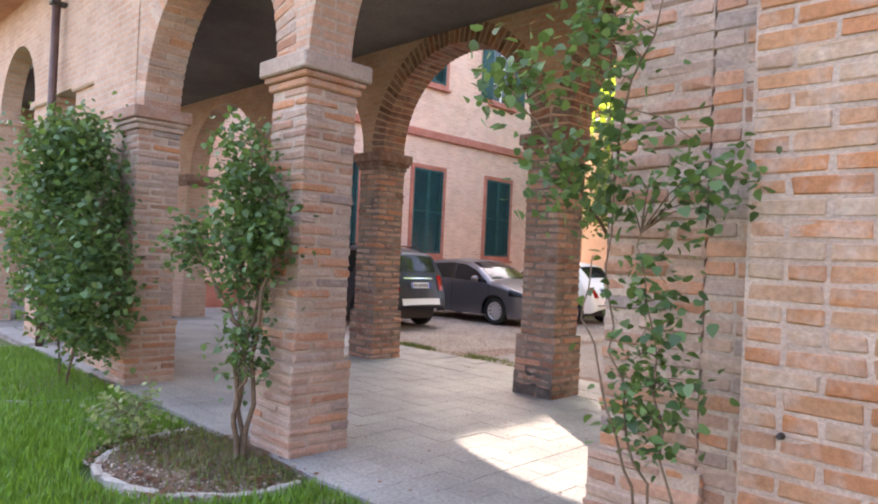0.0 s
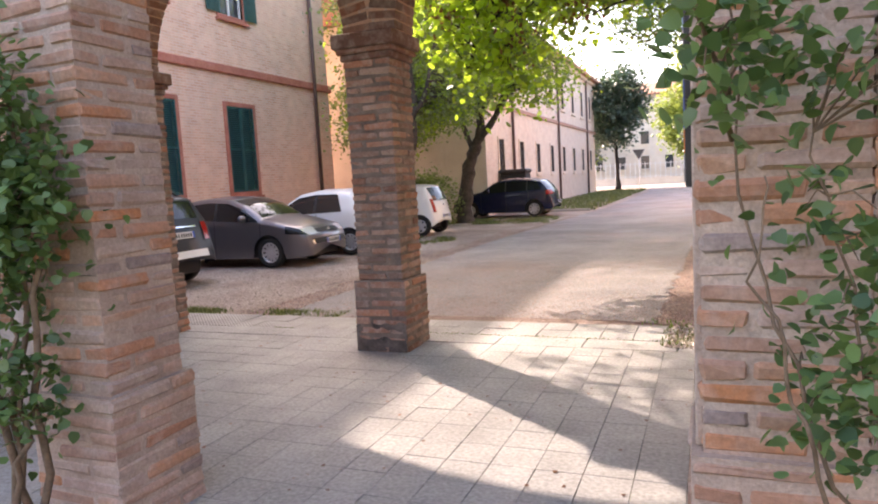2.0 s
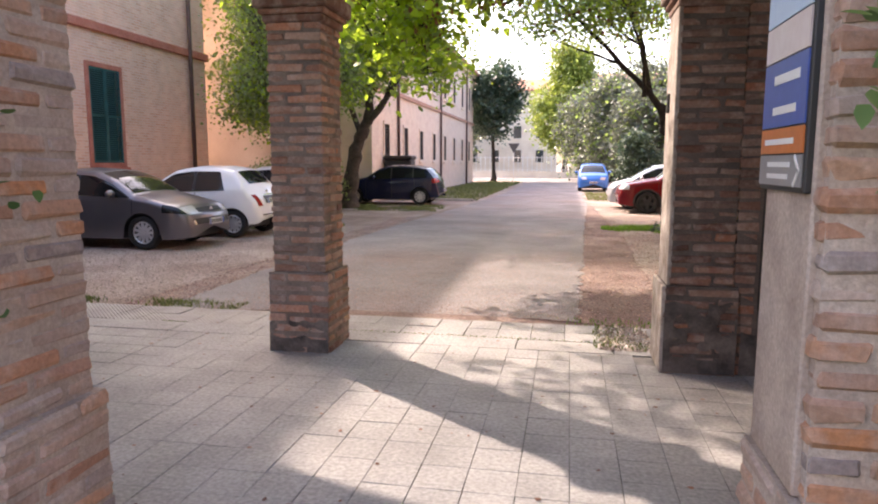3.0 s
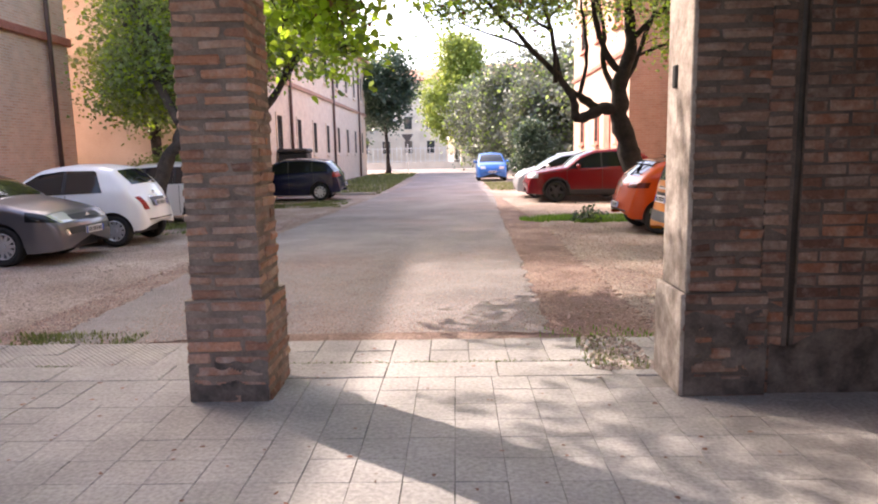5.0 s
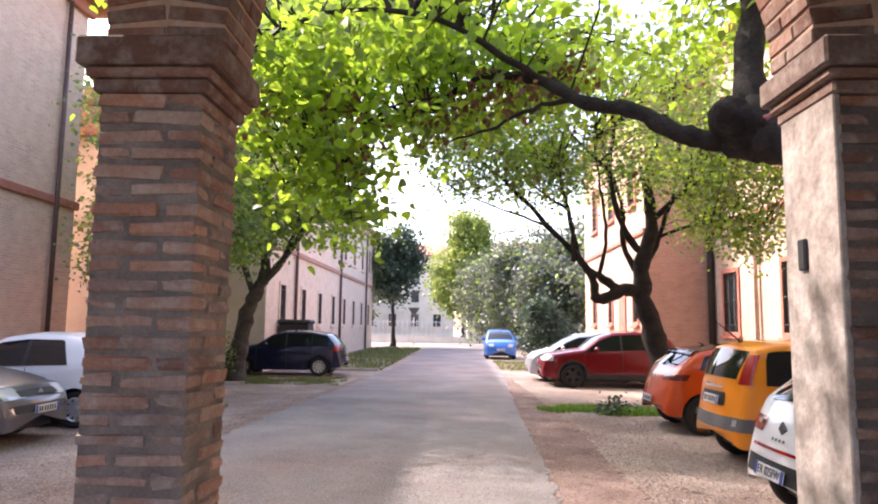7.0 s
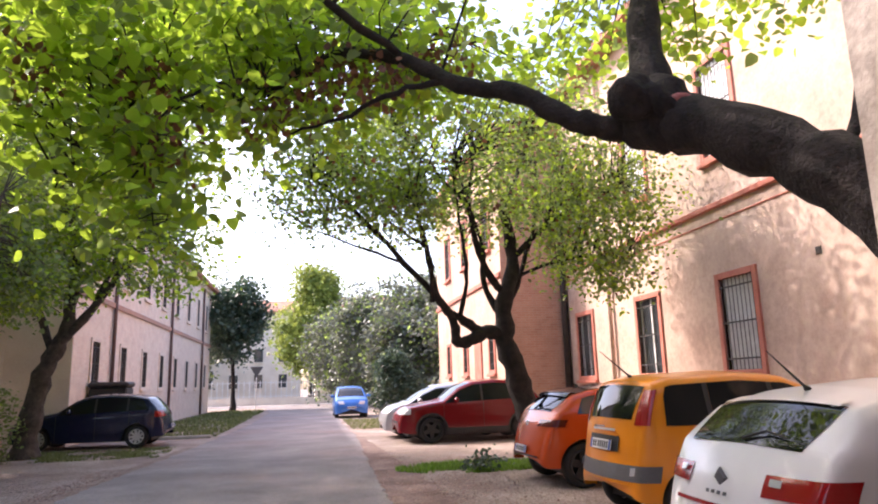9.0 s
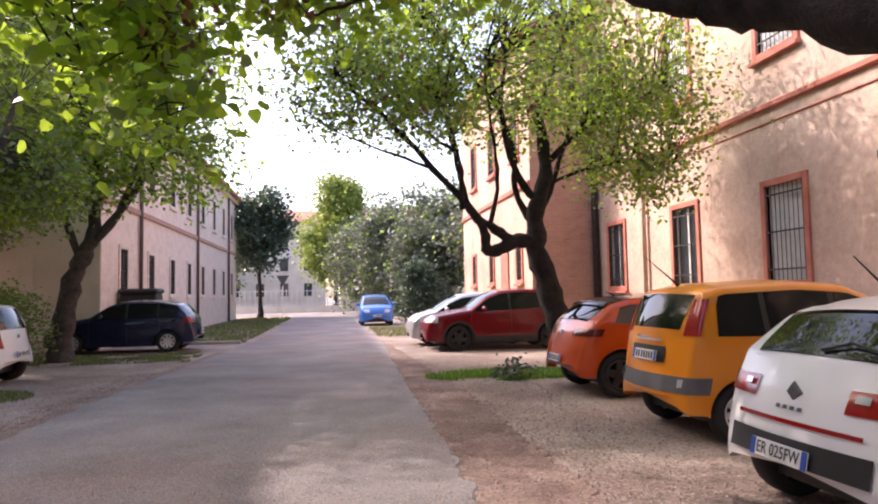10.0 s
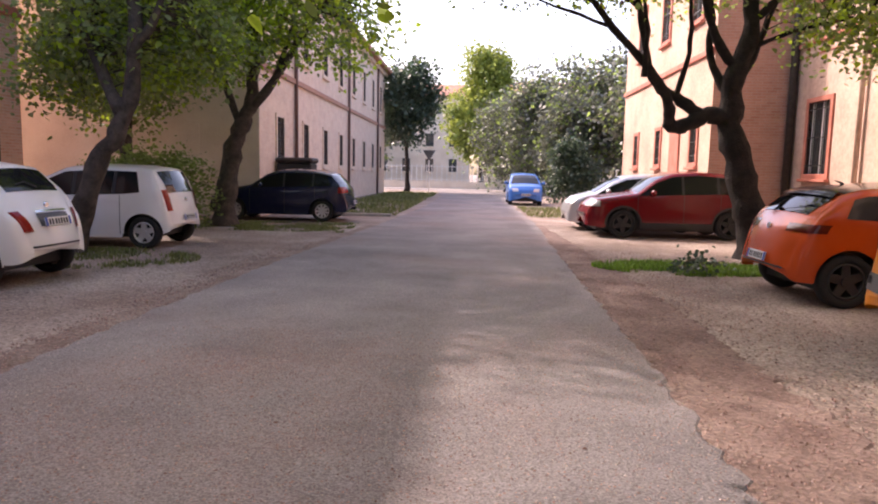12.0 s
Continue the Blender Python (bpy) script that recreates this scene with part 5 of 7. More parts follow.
# the amber city car, tail to the drive
TOP_PANDA = [(0, 0.48), (0.04, 0.72), (0.25, 0.92), (0.75, 1.03), (1.05, 1.08), (1.45, 1.40), (1.75, 1.52), (2.3, 1.56), (3.1, 1.53), (3.35, 1.47), (3.47, 1.2), (3.53, 1.0), (3.6, 0.62), (3.65, 0.4)]
ob, sh = car("amber_city_car", "amber boxy city car with grey bumper and tall lamps", TOP_PANDA, [(0, 0.88), (1.0, 0.98), (3.65, 1.03)], 1.65, 3.65, (0.72, 3.02), 0.295, YELLOW, (3.98, 12.2), 180, glass=(1.05, 3.28, 0.12), spokes=8,
             pillars=(1.95, 2.72), windscreen=(1.06, 1.65), rear_glass=(3.36, 3.50), doors=(1.05, 1.95, 2.75), tumble=0.26)
for sign in (-1, 1):
    part("tail_lamp", wrap_patch(sh, sign, 0.10, 0.585, 1.05, 1.41, 0.018), RED_LENS, ob, "tall red pillar lamp", True)
for sign in (-1, 1):
    part("rear_bumper", wrap_patch(sh, sign, 0.26, 0.0, 0.49, 0.65, 0.014), GREY_PLASTIC, ob, "dark grey plastic bumper", True)
lamp_pair(ob, sh, "reflector", 0.62, 0.72, 0.54, 0.62, True, CLEAR_LENS, "small pale bumper lamp", 0.045, False)
bar(ob, sh, "plate_recess", -0.36, 0.36, 0.76, 0.92, True, BLACK_PLASTIC, "dark plate recess", 0.012)
bar(ob, sh, "chrome_bar", -0.28, 0.28, 0.965, 0.99, True, ALLOY, "silver tailgate handle", 0.018)
plate(ob, sh, 0.83, True)
aerial(ob, sh, 3.2)
bar(ob, sh, "badge_strip", -0.25, 0.05, 0.995, 1.01, True, CHROME, "", 0.02)

# the white hatchback nearest the portico
ob, sh = car("white_hatchback", "dusty white hatchback with a red tailgate stripe", TOP_CLIO, [(0, 0.8), (1.2, 0.92), (4.06, 1.06)], 1.73, 4.06, (0.86, 3.45), 0.315, WHITE, (3.85, 9.2), 180, glass=(1.18, 3.4, 0.5), spokes=5,
             pillars=(2.3, 3.0), windscreen=(1.18, 1.9), rear_glass=(3.46, 3.80), doors=(1.15, 2.3))
lamp_pair(ob, sh, "reversing_lamp", 0.46, 0.55, 0.84, 0.88, True, CLEAR_LENS, "clear reversing lamp", 0.026, False)
for sign in (-1, 1):
    part("tail_lamp", wrap_patch(sh, sign, 0.26, 0.40, 0.79, 0.92, 0.016), RED_LENS, ob, "red tail lamp", True)
bar(ob, sh, "red_stripe", -0.55, 0.55, 0.655, 0.68, True, RED_LENS, "thin red stripe", 0.016)
bar(ob, sh, "bumper_insert", -0.62, 0.62, 0.40, 0.58, True, BLACK_PLASTIC, "black bumper insert", 0.014)
badge(ob, sh, 0.86, True, GREY_PLASTIC, 0.07)
for k in range(4):
    bar(ob, sh, "letter_bar", -0.12 + 0.065 * k, -0.08 + 0.065 * k, 0.735, 0.757, True, GREY_PLASTIC, "grey bar of lettering", 0.016)
plate(ob, sh, 0.50, True, "ER 025FW")
part("spoiler", roof_patch(sh, 3.36, 3.49, -0.86, 0.86, 0.02), WHITE, ob, "white roof spoiler", True)
wiper(ob, sh, 3.78, 0.1, 0.6)
aerial(ob, sh, 3.2, 0.3, 0.28)

# ---- trees and plants ----
LEAF_OVAL = np.array([(0, 0, 0), (0.02, 0.30, 0.05), (0.34, 0.47, 0.10), (0.72, 0.30, 0.04), (1.05, 0, -0.10), (0.72, -0.30, 0.04), (0.34, -0.47, 0.10), (0.02, -0.30, 0.05)])


def leaf_mesh(name, centres, size, rng, spread=0.35, droop=0.3):
    """Many single leaves, each a small folded blade of its own."""
    n = len(centres)
    yaw = rng.uniform(0, 2 * np.pi, n)
    pitch = rng.normal(-droop, 0.55, n)
    roll = rng.normal(0, 0.7, n)
    scale = size * rng.uniform(0.6, 1.25, n)
    cy, sy, cp, sp, cr, sr = np.cos(yaw), np.sin(yaw), np.cos(pitch), np.sin(pitch), np.cos(roll), np.sin(roll)
    p = np.repeat(LEAF_OVAL[None], n, 0) * scale[:, None, None]
    x, y, z = p[..., 0], p[..., 1], p[..., 2]
    y, z = y * cr[:, None] - z * sr[:, None], y * sr[:, None] + z * cr[:, None]
    x, z = x * cp[:, None] - z * sp[:, None], x * sp[:, None] + z * cp[:, None]
    x, y = x * cy[:, None] - y * sy[:, None], x * sy[:, None] + y * cy[:, None]
    v = (np.stack([x, y, z], -1) + centres[:, None]).reshape(-1, 3)
    base = np.arange(n)[:, None] * 8
    halves = ([0, 7, 6, 5], [0, 5, 4, 3], [0, 3, 2, 1])
    quads = np.stack([base + np.array(h) for h in halves], 1).reshape(-1, 4)
    me = bpy.data.meshes.new(name)
    me.vertices.add(len(v))
    me.vertices.foreach_set("co", v.ravel())
    me.loops.add(quads.size)
    me.loops.foreach_set("vertex_index", quads.ravel())
    me.polygons.add(len(quads))
    me.polygons.foreach_set("loop_start", np.arange(len(quads)) * 4)
    me.update(calc_edges=True)
    me.validate()
    return me


def leaf_part(name, centres, size, material, parent, rng, label="", droop=0.3, kind=""):
    me = leaf_mesh(name, np.array(centres), size, rng, droop=droop)
    me.materials.append(material)
    ob = new(name, me)
    ob.parent = parent
    return tagged(ob, label, kind=kind)


def inside(blobs, rng, n, hollow=0.25):
    """Points spread through lumpy ellipsoids, denser towards the outside."""
    weights = np.array([(b[3] * b[4] * b[5]) ** 0.6 for b in blobs])
    pick = rng.choice(len(blobs), n, p=weights / weights.sum())
    out = []
    for k in pick:
        b = blobs[k]
        d = rng.normal(0, 1, 3)
        d /= np.linalg.norm(d)
        q = rng.uniform(hollow, 1) ** 0.5
        lump = 1 + 0.32 * noise.noise(Vector(tuple(d * 2.1)) + Vector((b[0], b[1], b[2])))
        out.append((b[0] + d[0] * q * b[3] * lump, b[1] + d[1] * q * b[4] * lump, b[2] + d[2] * q * b[5] * lump))
    return np.array(out)


def bend(points, n, rng, jitter):
    """A rounded, slightly crooked line through points."""
    pts = [Vector(p) for p in points]
    out = []
    for i in range(len(pts) - 1):
        p0, p1, p2, p3 = pts[max(i - 1, 0)], pts[i], pts[i + 1], pts[min(i + 2, len(pts) - 1)]
        for k in range(n):
            t = k / n
            q = 0.5 * ((2 * p1) + (p2 - p0) * t + (2 * p0 - 5 * p1 + 4 * p2 - p3) * t * t + (3 * p1 - p0 - 3 * p2 + p3) * t ** 3)
            out.append(q + Vector(tuple(rng.normal(0, jitter, 3))))
    out.append(pts[-1])
    return out


def tree(name, label, limbs, blobs, clumps, per_clump, size, materials, seed, clump_r=0.34, twig=True, droop=0.35, sides=10, burls=(), bark=None):
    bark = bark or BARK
    rng = np.random.default_rng(seed)
    ob = thing(name, label, "tree")
    anchors = []
    for i, (points, r0, r1) in enumerate(limbs):
        line = bend(points, 5, rng, 0.012 if i else 0.02)
        m = len(line)
        radii = [(r0 + (r1 - r0) * k / (m - 1)) * (1 + 0.10 * math.sin(k * 1.7 + i)) for k in range(m)]
        if i == 0:
            radii[0] *= 1.35
            radii[1] *= 1.12
        bm = bmesh.new()
        tube(bm, line, radii, sides if r0 > 0.08 else 6)
        part("trunk" if i == 0 else "limb", bm, bark, ob, "dark rough bark" if i == 0 else "", True)
        anchors += line[m // 3:] if i == 0 else line
    for p, r in burls:
        bm = bmesh.new()
        bmesh.ops.create_icosphere(bm, subdivisions=3, radius=r)
        for v in bm.verts:
            v.co *= 1 + 0.35 * noise.noise(v.co * (1.6 / r))
            v.co += Vector(p)
        part("burl", bm, bark, ob, "swollen knot of bark", True)
    centres = inside(blobs, rng, clumps)
    if twig:
        bm = bmesh.new()
        arr = np.array([tuple(a) for a in anchors])
        for c in centres:
            d = np.linalg.norm(arr - c, axis=1)
            a = Vector(tuple(arr[int(np.argmin(d + rng.uniform(0, 0.4, len(d))))]))
            c = Vector(tuple(c))
            length = (c - a).length
            if length > 4.5:
                continue
            mid = (a + c) / 2 + Vector((rng.normal(0, 0.1), rng.normal(0, 0.1), 0.12 * length))
            r = 0.006 + 0.0065 * length
            tube(bm, [a, mid, c], [r, r * 0.7, 0.003], 4, False)
        tagged(part("twigwork", bm, bark, ob, "thin dark twigs", True), kind="stuff")
    n = len(materials)
    for j, (material, share) in enumerate(materials):
        pts = []
        for c in centres:
            m = rng.poisson(per_clump * share)
            pts.append(c + rng.normal(0, clump_r, (m, 3)) * np.array([1, 1, 0.75]))
        leaf_part("crown" if j == 0 else "leaves", np.concatenate(pts), size, material, ob, rng, "crown of single broad leaves" if j == 0 else "", droop)
    return ob


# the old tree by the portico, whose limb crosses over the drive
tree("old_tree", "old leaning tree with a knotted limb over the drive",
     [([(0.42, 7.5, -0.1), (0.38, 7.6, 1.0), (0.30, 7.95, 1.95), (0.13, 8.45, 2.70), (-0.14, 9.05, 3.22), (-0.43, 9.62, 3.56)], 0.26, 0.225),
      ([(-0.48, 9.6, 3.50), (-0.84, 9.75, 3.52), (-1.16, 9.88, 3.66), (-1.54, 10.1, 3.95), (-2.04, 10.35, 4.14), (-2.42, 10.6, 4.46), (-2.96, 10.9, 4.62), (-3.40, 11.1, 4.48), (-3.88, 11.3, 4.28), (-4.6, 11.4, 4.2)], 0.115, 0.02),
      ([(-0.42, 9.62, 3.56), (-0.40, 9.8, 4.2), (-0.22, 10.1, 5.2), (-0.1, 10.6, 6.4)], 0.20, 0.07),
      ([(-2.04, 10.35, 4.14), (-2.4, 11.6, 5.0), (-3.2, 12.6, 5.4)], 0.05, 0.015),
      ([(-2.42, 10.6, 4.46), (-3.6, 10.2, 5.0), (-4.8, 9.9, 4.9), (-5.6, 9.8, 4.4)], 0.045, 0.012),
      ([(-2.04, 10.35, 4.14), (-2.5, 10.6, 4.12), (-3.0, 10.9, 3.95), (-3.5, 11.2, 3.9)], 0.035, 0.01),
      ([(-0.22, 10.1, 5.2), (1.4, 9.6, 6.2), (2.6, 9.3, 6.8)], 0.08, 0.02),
      # limb added to carry an unseen leaf lump that shades the gravel
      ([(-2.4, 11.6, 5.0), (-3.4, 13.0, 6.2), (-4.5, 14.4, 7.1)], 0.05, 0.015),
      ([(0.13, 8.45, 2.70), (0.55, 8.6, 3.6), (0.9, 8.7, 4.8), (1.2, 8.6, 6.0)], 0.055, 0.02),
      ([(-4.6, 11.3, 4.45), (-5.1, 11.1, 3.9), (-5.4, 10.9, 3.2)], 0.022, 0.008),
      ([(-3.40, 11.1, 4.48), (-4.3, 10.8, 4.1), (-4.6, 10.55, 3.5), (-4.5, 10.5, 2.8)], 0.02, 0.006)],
     # lumps at (-4.3, 14.4), (-6.6, 8.8): unseen, added to shade gravel and portico floor
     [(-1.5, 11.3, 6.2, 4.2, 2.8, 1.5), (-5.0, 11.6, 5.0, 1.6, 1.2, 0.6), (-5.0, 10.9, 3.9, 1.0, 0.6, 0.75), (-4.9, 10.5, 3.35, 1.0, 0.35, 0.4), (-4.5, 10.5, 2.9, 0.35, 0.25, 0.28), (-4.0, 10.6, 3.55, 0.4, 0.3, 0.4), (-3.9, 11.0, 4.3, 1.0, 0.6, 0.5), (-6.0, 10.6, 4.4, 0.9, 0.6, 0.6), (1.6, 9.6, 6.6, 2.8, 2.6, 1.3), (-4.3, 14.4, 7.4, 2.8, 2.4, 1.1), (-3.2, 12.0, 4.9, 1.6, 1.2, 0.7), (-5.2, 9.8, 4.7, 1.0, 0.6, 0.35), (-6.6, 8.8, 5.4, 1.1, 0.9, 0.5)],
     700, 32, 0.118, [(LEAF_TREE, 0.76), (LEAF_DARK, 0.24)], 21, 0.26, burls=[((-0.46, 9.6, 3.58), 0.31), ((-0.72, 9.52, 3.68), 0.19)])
rust = np.random.default_rng(77)
hanging = [rust.normal(0, 1, (70, 3)) * (0.16, 0.14, 0.15) + p for p in ((-2.5, 10.7, 4.3), (-2.9, 10.9, 4.35), (-3.3, 11.0, 4.25), (-3.7, 11.1, 4.0), (-4.7, 10.9, 4.2), (-5.6, 10.6, 4.1), (-4.5, 10.55, 3.5), (-1.9, 11.0, 4.7))]
leaf_part("dry_foliage", np.concatenate(hanging), 0.075, LEAF_RUST, bpy.data.objects["old_tree"], rust, "dry reddish-brown hanging bunches", -1.2, "stuff")
bm = bmesh.new()
bmesh.ops.create_icosphere(bm, subdivisions=2, radius=0.085, matrix=Matrix.Translation((-0.42, 9.31, 3.60)) @ Matrix.Diagonal((1.3, 0.5, 0.6, 1)))
part("cut_stub", bm, CUT_WOOD, bpy.data.objects["old_tree"], "reddish healed cut", True)
bpy.data.objects["old_tree"].matrix_basis = pose(0.38, 0, 0)

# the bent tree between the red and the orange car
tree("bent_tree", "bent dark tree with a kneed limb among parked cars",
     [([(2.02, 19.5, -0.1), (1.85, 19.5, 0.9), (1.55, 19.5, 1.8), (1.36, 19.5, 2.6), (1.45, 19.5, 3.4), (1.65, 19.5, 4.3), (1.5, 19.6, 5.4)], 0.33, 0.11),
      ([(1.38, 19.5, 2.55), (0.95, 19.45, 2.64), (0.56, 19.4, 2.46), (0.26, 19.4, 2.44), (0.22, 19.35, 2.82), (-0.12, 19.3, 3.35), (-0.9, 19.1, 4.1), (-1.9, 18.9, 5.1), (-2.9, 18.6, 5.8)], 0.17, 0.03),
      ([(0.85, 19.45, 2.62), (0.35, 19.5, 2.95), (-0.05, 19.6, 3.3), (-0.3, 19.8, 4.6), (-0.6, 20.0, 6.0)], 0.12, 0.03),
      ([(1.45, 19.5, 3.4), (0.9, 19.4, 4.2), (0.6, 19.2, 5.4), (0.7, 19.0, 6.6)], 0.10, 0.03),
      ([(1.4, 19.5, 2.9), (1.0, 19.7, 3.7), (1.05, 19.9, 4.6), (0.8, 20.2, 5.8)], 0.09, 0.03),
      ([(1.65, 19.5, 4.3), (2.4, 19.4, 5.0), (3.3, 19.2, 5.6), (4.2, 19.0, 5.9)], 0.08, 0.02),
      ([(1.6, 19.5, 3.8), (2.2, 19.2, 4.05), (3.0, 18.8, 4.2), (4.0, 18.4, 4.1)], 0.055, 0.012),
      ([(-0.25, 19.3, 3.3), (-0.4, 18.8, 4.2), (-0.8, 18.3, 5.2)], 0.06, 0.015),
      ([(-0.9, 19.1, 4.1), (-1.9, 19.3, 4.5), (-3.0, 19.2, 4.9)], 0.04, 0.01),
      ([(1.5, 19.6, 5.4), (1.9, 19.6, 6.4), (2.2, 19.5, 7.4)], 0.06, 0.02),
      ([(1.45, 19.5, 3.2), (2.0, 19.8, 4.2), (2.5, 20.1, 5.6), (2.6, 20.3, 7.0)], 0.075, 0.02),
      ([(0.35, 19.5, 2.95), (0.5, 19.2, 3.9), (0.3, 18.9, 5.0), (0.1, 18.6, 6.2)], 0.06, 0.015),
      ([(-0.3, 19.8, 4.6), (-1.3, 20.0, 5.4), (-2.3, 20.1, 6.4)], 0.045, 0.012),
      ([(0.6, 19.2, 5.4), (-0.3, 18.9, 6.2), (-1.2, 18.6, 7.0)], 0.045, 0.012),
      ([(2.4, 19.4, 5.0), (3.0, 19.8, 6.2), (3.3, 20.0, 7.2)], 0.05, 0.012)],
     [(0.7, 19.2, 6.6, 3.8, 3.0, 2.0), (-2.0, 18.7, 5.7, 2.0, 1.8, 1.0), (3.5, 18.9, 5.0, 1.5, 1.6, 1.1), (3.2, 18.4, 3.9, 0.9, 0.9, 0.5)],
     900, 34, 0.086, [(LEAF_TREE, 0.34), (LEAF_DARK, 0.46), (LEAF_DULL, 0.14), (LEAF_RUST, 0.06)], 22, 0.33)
bpy.data.objects["bent_tree"].matrix_basis = pose(0.0, -0.25, -0.06)

# the leaning tree before the small white car
tree("leaning_tree", "leaning tree before the white city car",
     [([(-10.05, 17.45, -0.1), (-9.75, 17.4, 0.8), (-9.35, 17.4, 1.7), (-8.98, 17.5, 2.5), (-8.9, 17.6, 4.0), (-9.3, 17.8, 5.8), (-9.4, 17.9, 8.2)], 0.20, 0.06),
      ([(-9.1, 17.45, 2.3), (-10.0, 18.2, 3.5), (-11.1, 19.6, 4.5), (-12.0, 21.2, 5.2)], 0.12, 0.03),
      ([(-8.95, 17.5, 3.2), (-8.5, 17.6, 4.0), (-8.2, 17.5, 5.0)], 0.09, 0.03),
      ([(-9.6, 17.6, 4.2), (-10.6, 18.2, 5.6), (-11.4, 18.6, 7.0)], 0.09, 0.03)],
     # the lump at height 9.4 is unseen, added to shade the gravel opposite
     [(-9.5, 18.6, 6.6, 2.0, 2.3, 2.8), (-11.5, 22.0, 5.4, 1.7, 1.6, 2.8), (-9.6, 18.4, 4.0, 1.7, 1.6, 1.0), (-11.0, 20.4, 3.7, 1.3, 1.4, 1.0), (-8.6, 18.8, 3.6, 0.9, 1.0, 0.6), (-7.6, 19.4, 9.4, 2.4, 2.4, 1.6), (-11.0, 19.4, 3.1, 1.4, 1.1, 0.55)],
     860, 32, 0.10, [(LEAF_DARK, 0.36), (LEAF_DULL, 0.38), (LEAF_TREE, 0.26)], 23, 0.34, bark=BARK_GREY)

# the forked tree before the dark blue car
tree("forked_tree", "forked tree in the grass before the blue car",
     [([(-9.75, 23.65, -0.1), (-9.65, 23.65, 1.0), (-9.4, 23.65, 2.2), (-9.05, 23.65, 3.0), (-8.9, 23.7, 4.2), (-9.0, 23.8, 5.8)], 0.31, 0.10),
      ([(-9.2, 23.65, 2.7), (-8.4, 23.5, 3.6), (-7.6, 23.3, 4.7), (-6.9, 23.1, 5.5)], 0.14, 0.03),
      ([(-9.3, 23.65, 2.5), (-9.8, 23.8, 3.8), (-10.4, 24.0, 5.2)], 0.12, 0.03),
      ([(-8.4, 23.5, 3.6), (-8.0, 23.9, 5.0), (-7.8, 24.2, 6.4)], 0.08, 0.02)],
     # the lump at height 10.4 is out of sight, added for its shadow across the drive
     [(-8.6, 23.5, 7.2, 3.7, 3.2, 2.8), (-6.9, 22.9, 4.9, 1.7, 1.9, 1.0), (-9.6, 22.9, 4.7, 1.8, 1.5, 1.1), (-7.4, 22.6, 10.4, 2.6, 2.8, 1.8), (-10.6, 23.6, 4.4, 1.2, 1.2, 0.9)],
     740, 34, 0.11, [(LEAF_TREE, 0.58), (LEAF_DARK, 0.26), (LEAF_DULL, 0.16)], 24, 0.36, bark=BARK_GREY)

# trees further off
tree("tall_tree", "tall leafy tree behind the pink house", [([(-17.5, 29.5, -0.1), (-17.4, 29.5, 3), (-17.2, 29.5, 7)], 0.3, 0.1)], [(-16.4, 28.6, 7.5, 3.2, 1.9, 4.6)],
     330, 34, 0.16, [(LEAF_DARK, 0.6), (LEAF_DULL, 0.4)], 25, 0.45, twig=False)
tree("tall_tree", "leafy tree between the pink house and the long house",
     [([(-13.4, 25.7, -0.1), (-13.35, 25.7, 3), (-13.2, 25.6, 6), (-13.1, 25.6, 9)], 0.22, 0.07)],
     [(-13.2, 25.5, 4.5, 1.9, 0.9, 2.0), (-13.2, 25.6, 8.0, 1.9, 1.0, 3.0)],
     420, 34, 0.13, [(LEAF_DARK, 0.6), (LEAF_DULL, 0.4)], 29, 0.36, bark=BARK_GREY)
tree("dark_tree", "dark slender evergreen beside the drive", [([(-8.4, 58, -0.1), (-8.5, 58, 3), (-8.7, 58, 8)], 0.2, 0.06)], [(-8.6, 58, 6.9, 2.4, 2.4, 3.2)],
     210, 34, 0.26, [(LEAF_CONIFER, 1.0)], 26, 0.45, twig=False)
tree("pale_tree", "tall pale green spring tree beyond the street", [([(-2.6, 76, -0.1), (-2.6, 76, 5), (-2.5, 76, 11)], 0.3, 0.08)], [(-2.8, 76, 6.6, 3.7, 3.0, 4.2), (-2.2, 76, 11.3, 2.2, 2.0, 2.9)],
     420, 30, 0.32, [(LEAF_PALE, 1.0)], 27, 0.6, twig=False)
for i, (x, y, h, r) in enumerate([(1.2, 57, 8.8, 2.6), (4.4, 54, 10.2, 3.0), (7.4, 52, 10.6, 3.2), (3.0, 49, 6.8, 2.2), (-0.6, 63, 8.4, 2.6), (6.6, 46, 8.0, 2.4), (2.6, 66, 11.0, 3.0)]):
    tree("olive_tree", "grey-green olive tree beside the drive", [([(x, y, -0.1), (x + 0.2, y, 1.5), (x, y, h * 0.6)], 0.2, 0.06)], [(x, y, h * 0.52, r, r, h * 0.44)],
         210, 32, 0.24, [(LEAF_OLIVE, 0.8), (LEAF_DARK, 0.2)], 30 + i, 0.5, twig=False)
for i, (x, y, h, r) in enumerate([(-16, 82, 11, 4), (10, 90, 12, 4.5), (20, 78, 11, 5), (-30, 76, 10, 5), (14, 62, 9, 3.5)]):
    tree("far_tree", "far leafy tree across the street", [([(x, y, -0.1), (x, y, 4), (x, y, h * 0.7)], 0.3, 0.1)], [(x, y, h * 0.58, r, r, h * 0.42)],
         150, 26, 0.4, [(LEAF_DARK if i % 2 else LEAF_OLIVE, 0.7), (LEAF_PALE, 0.3)], 40 + i, 0.7, twig=False)


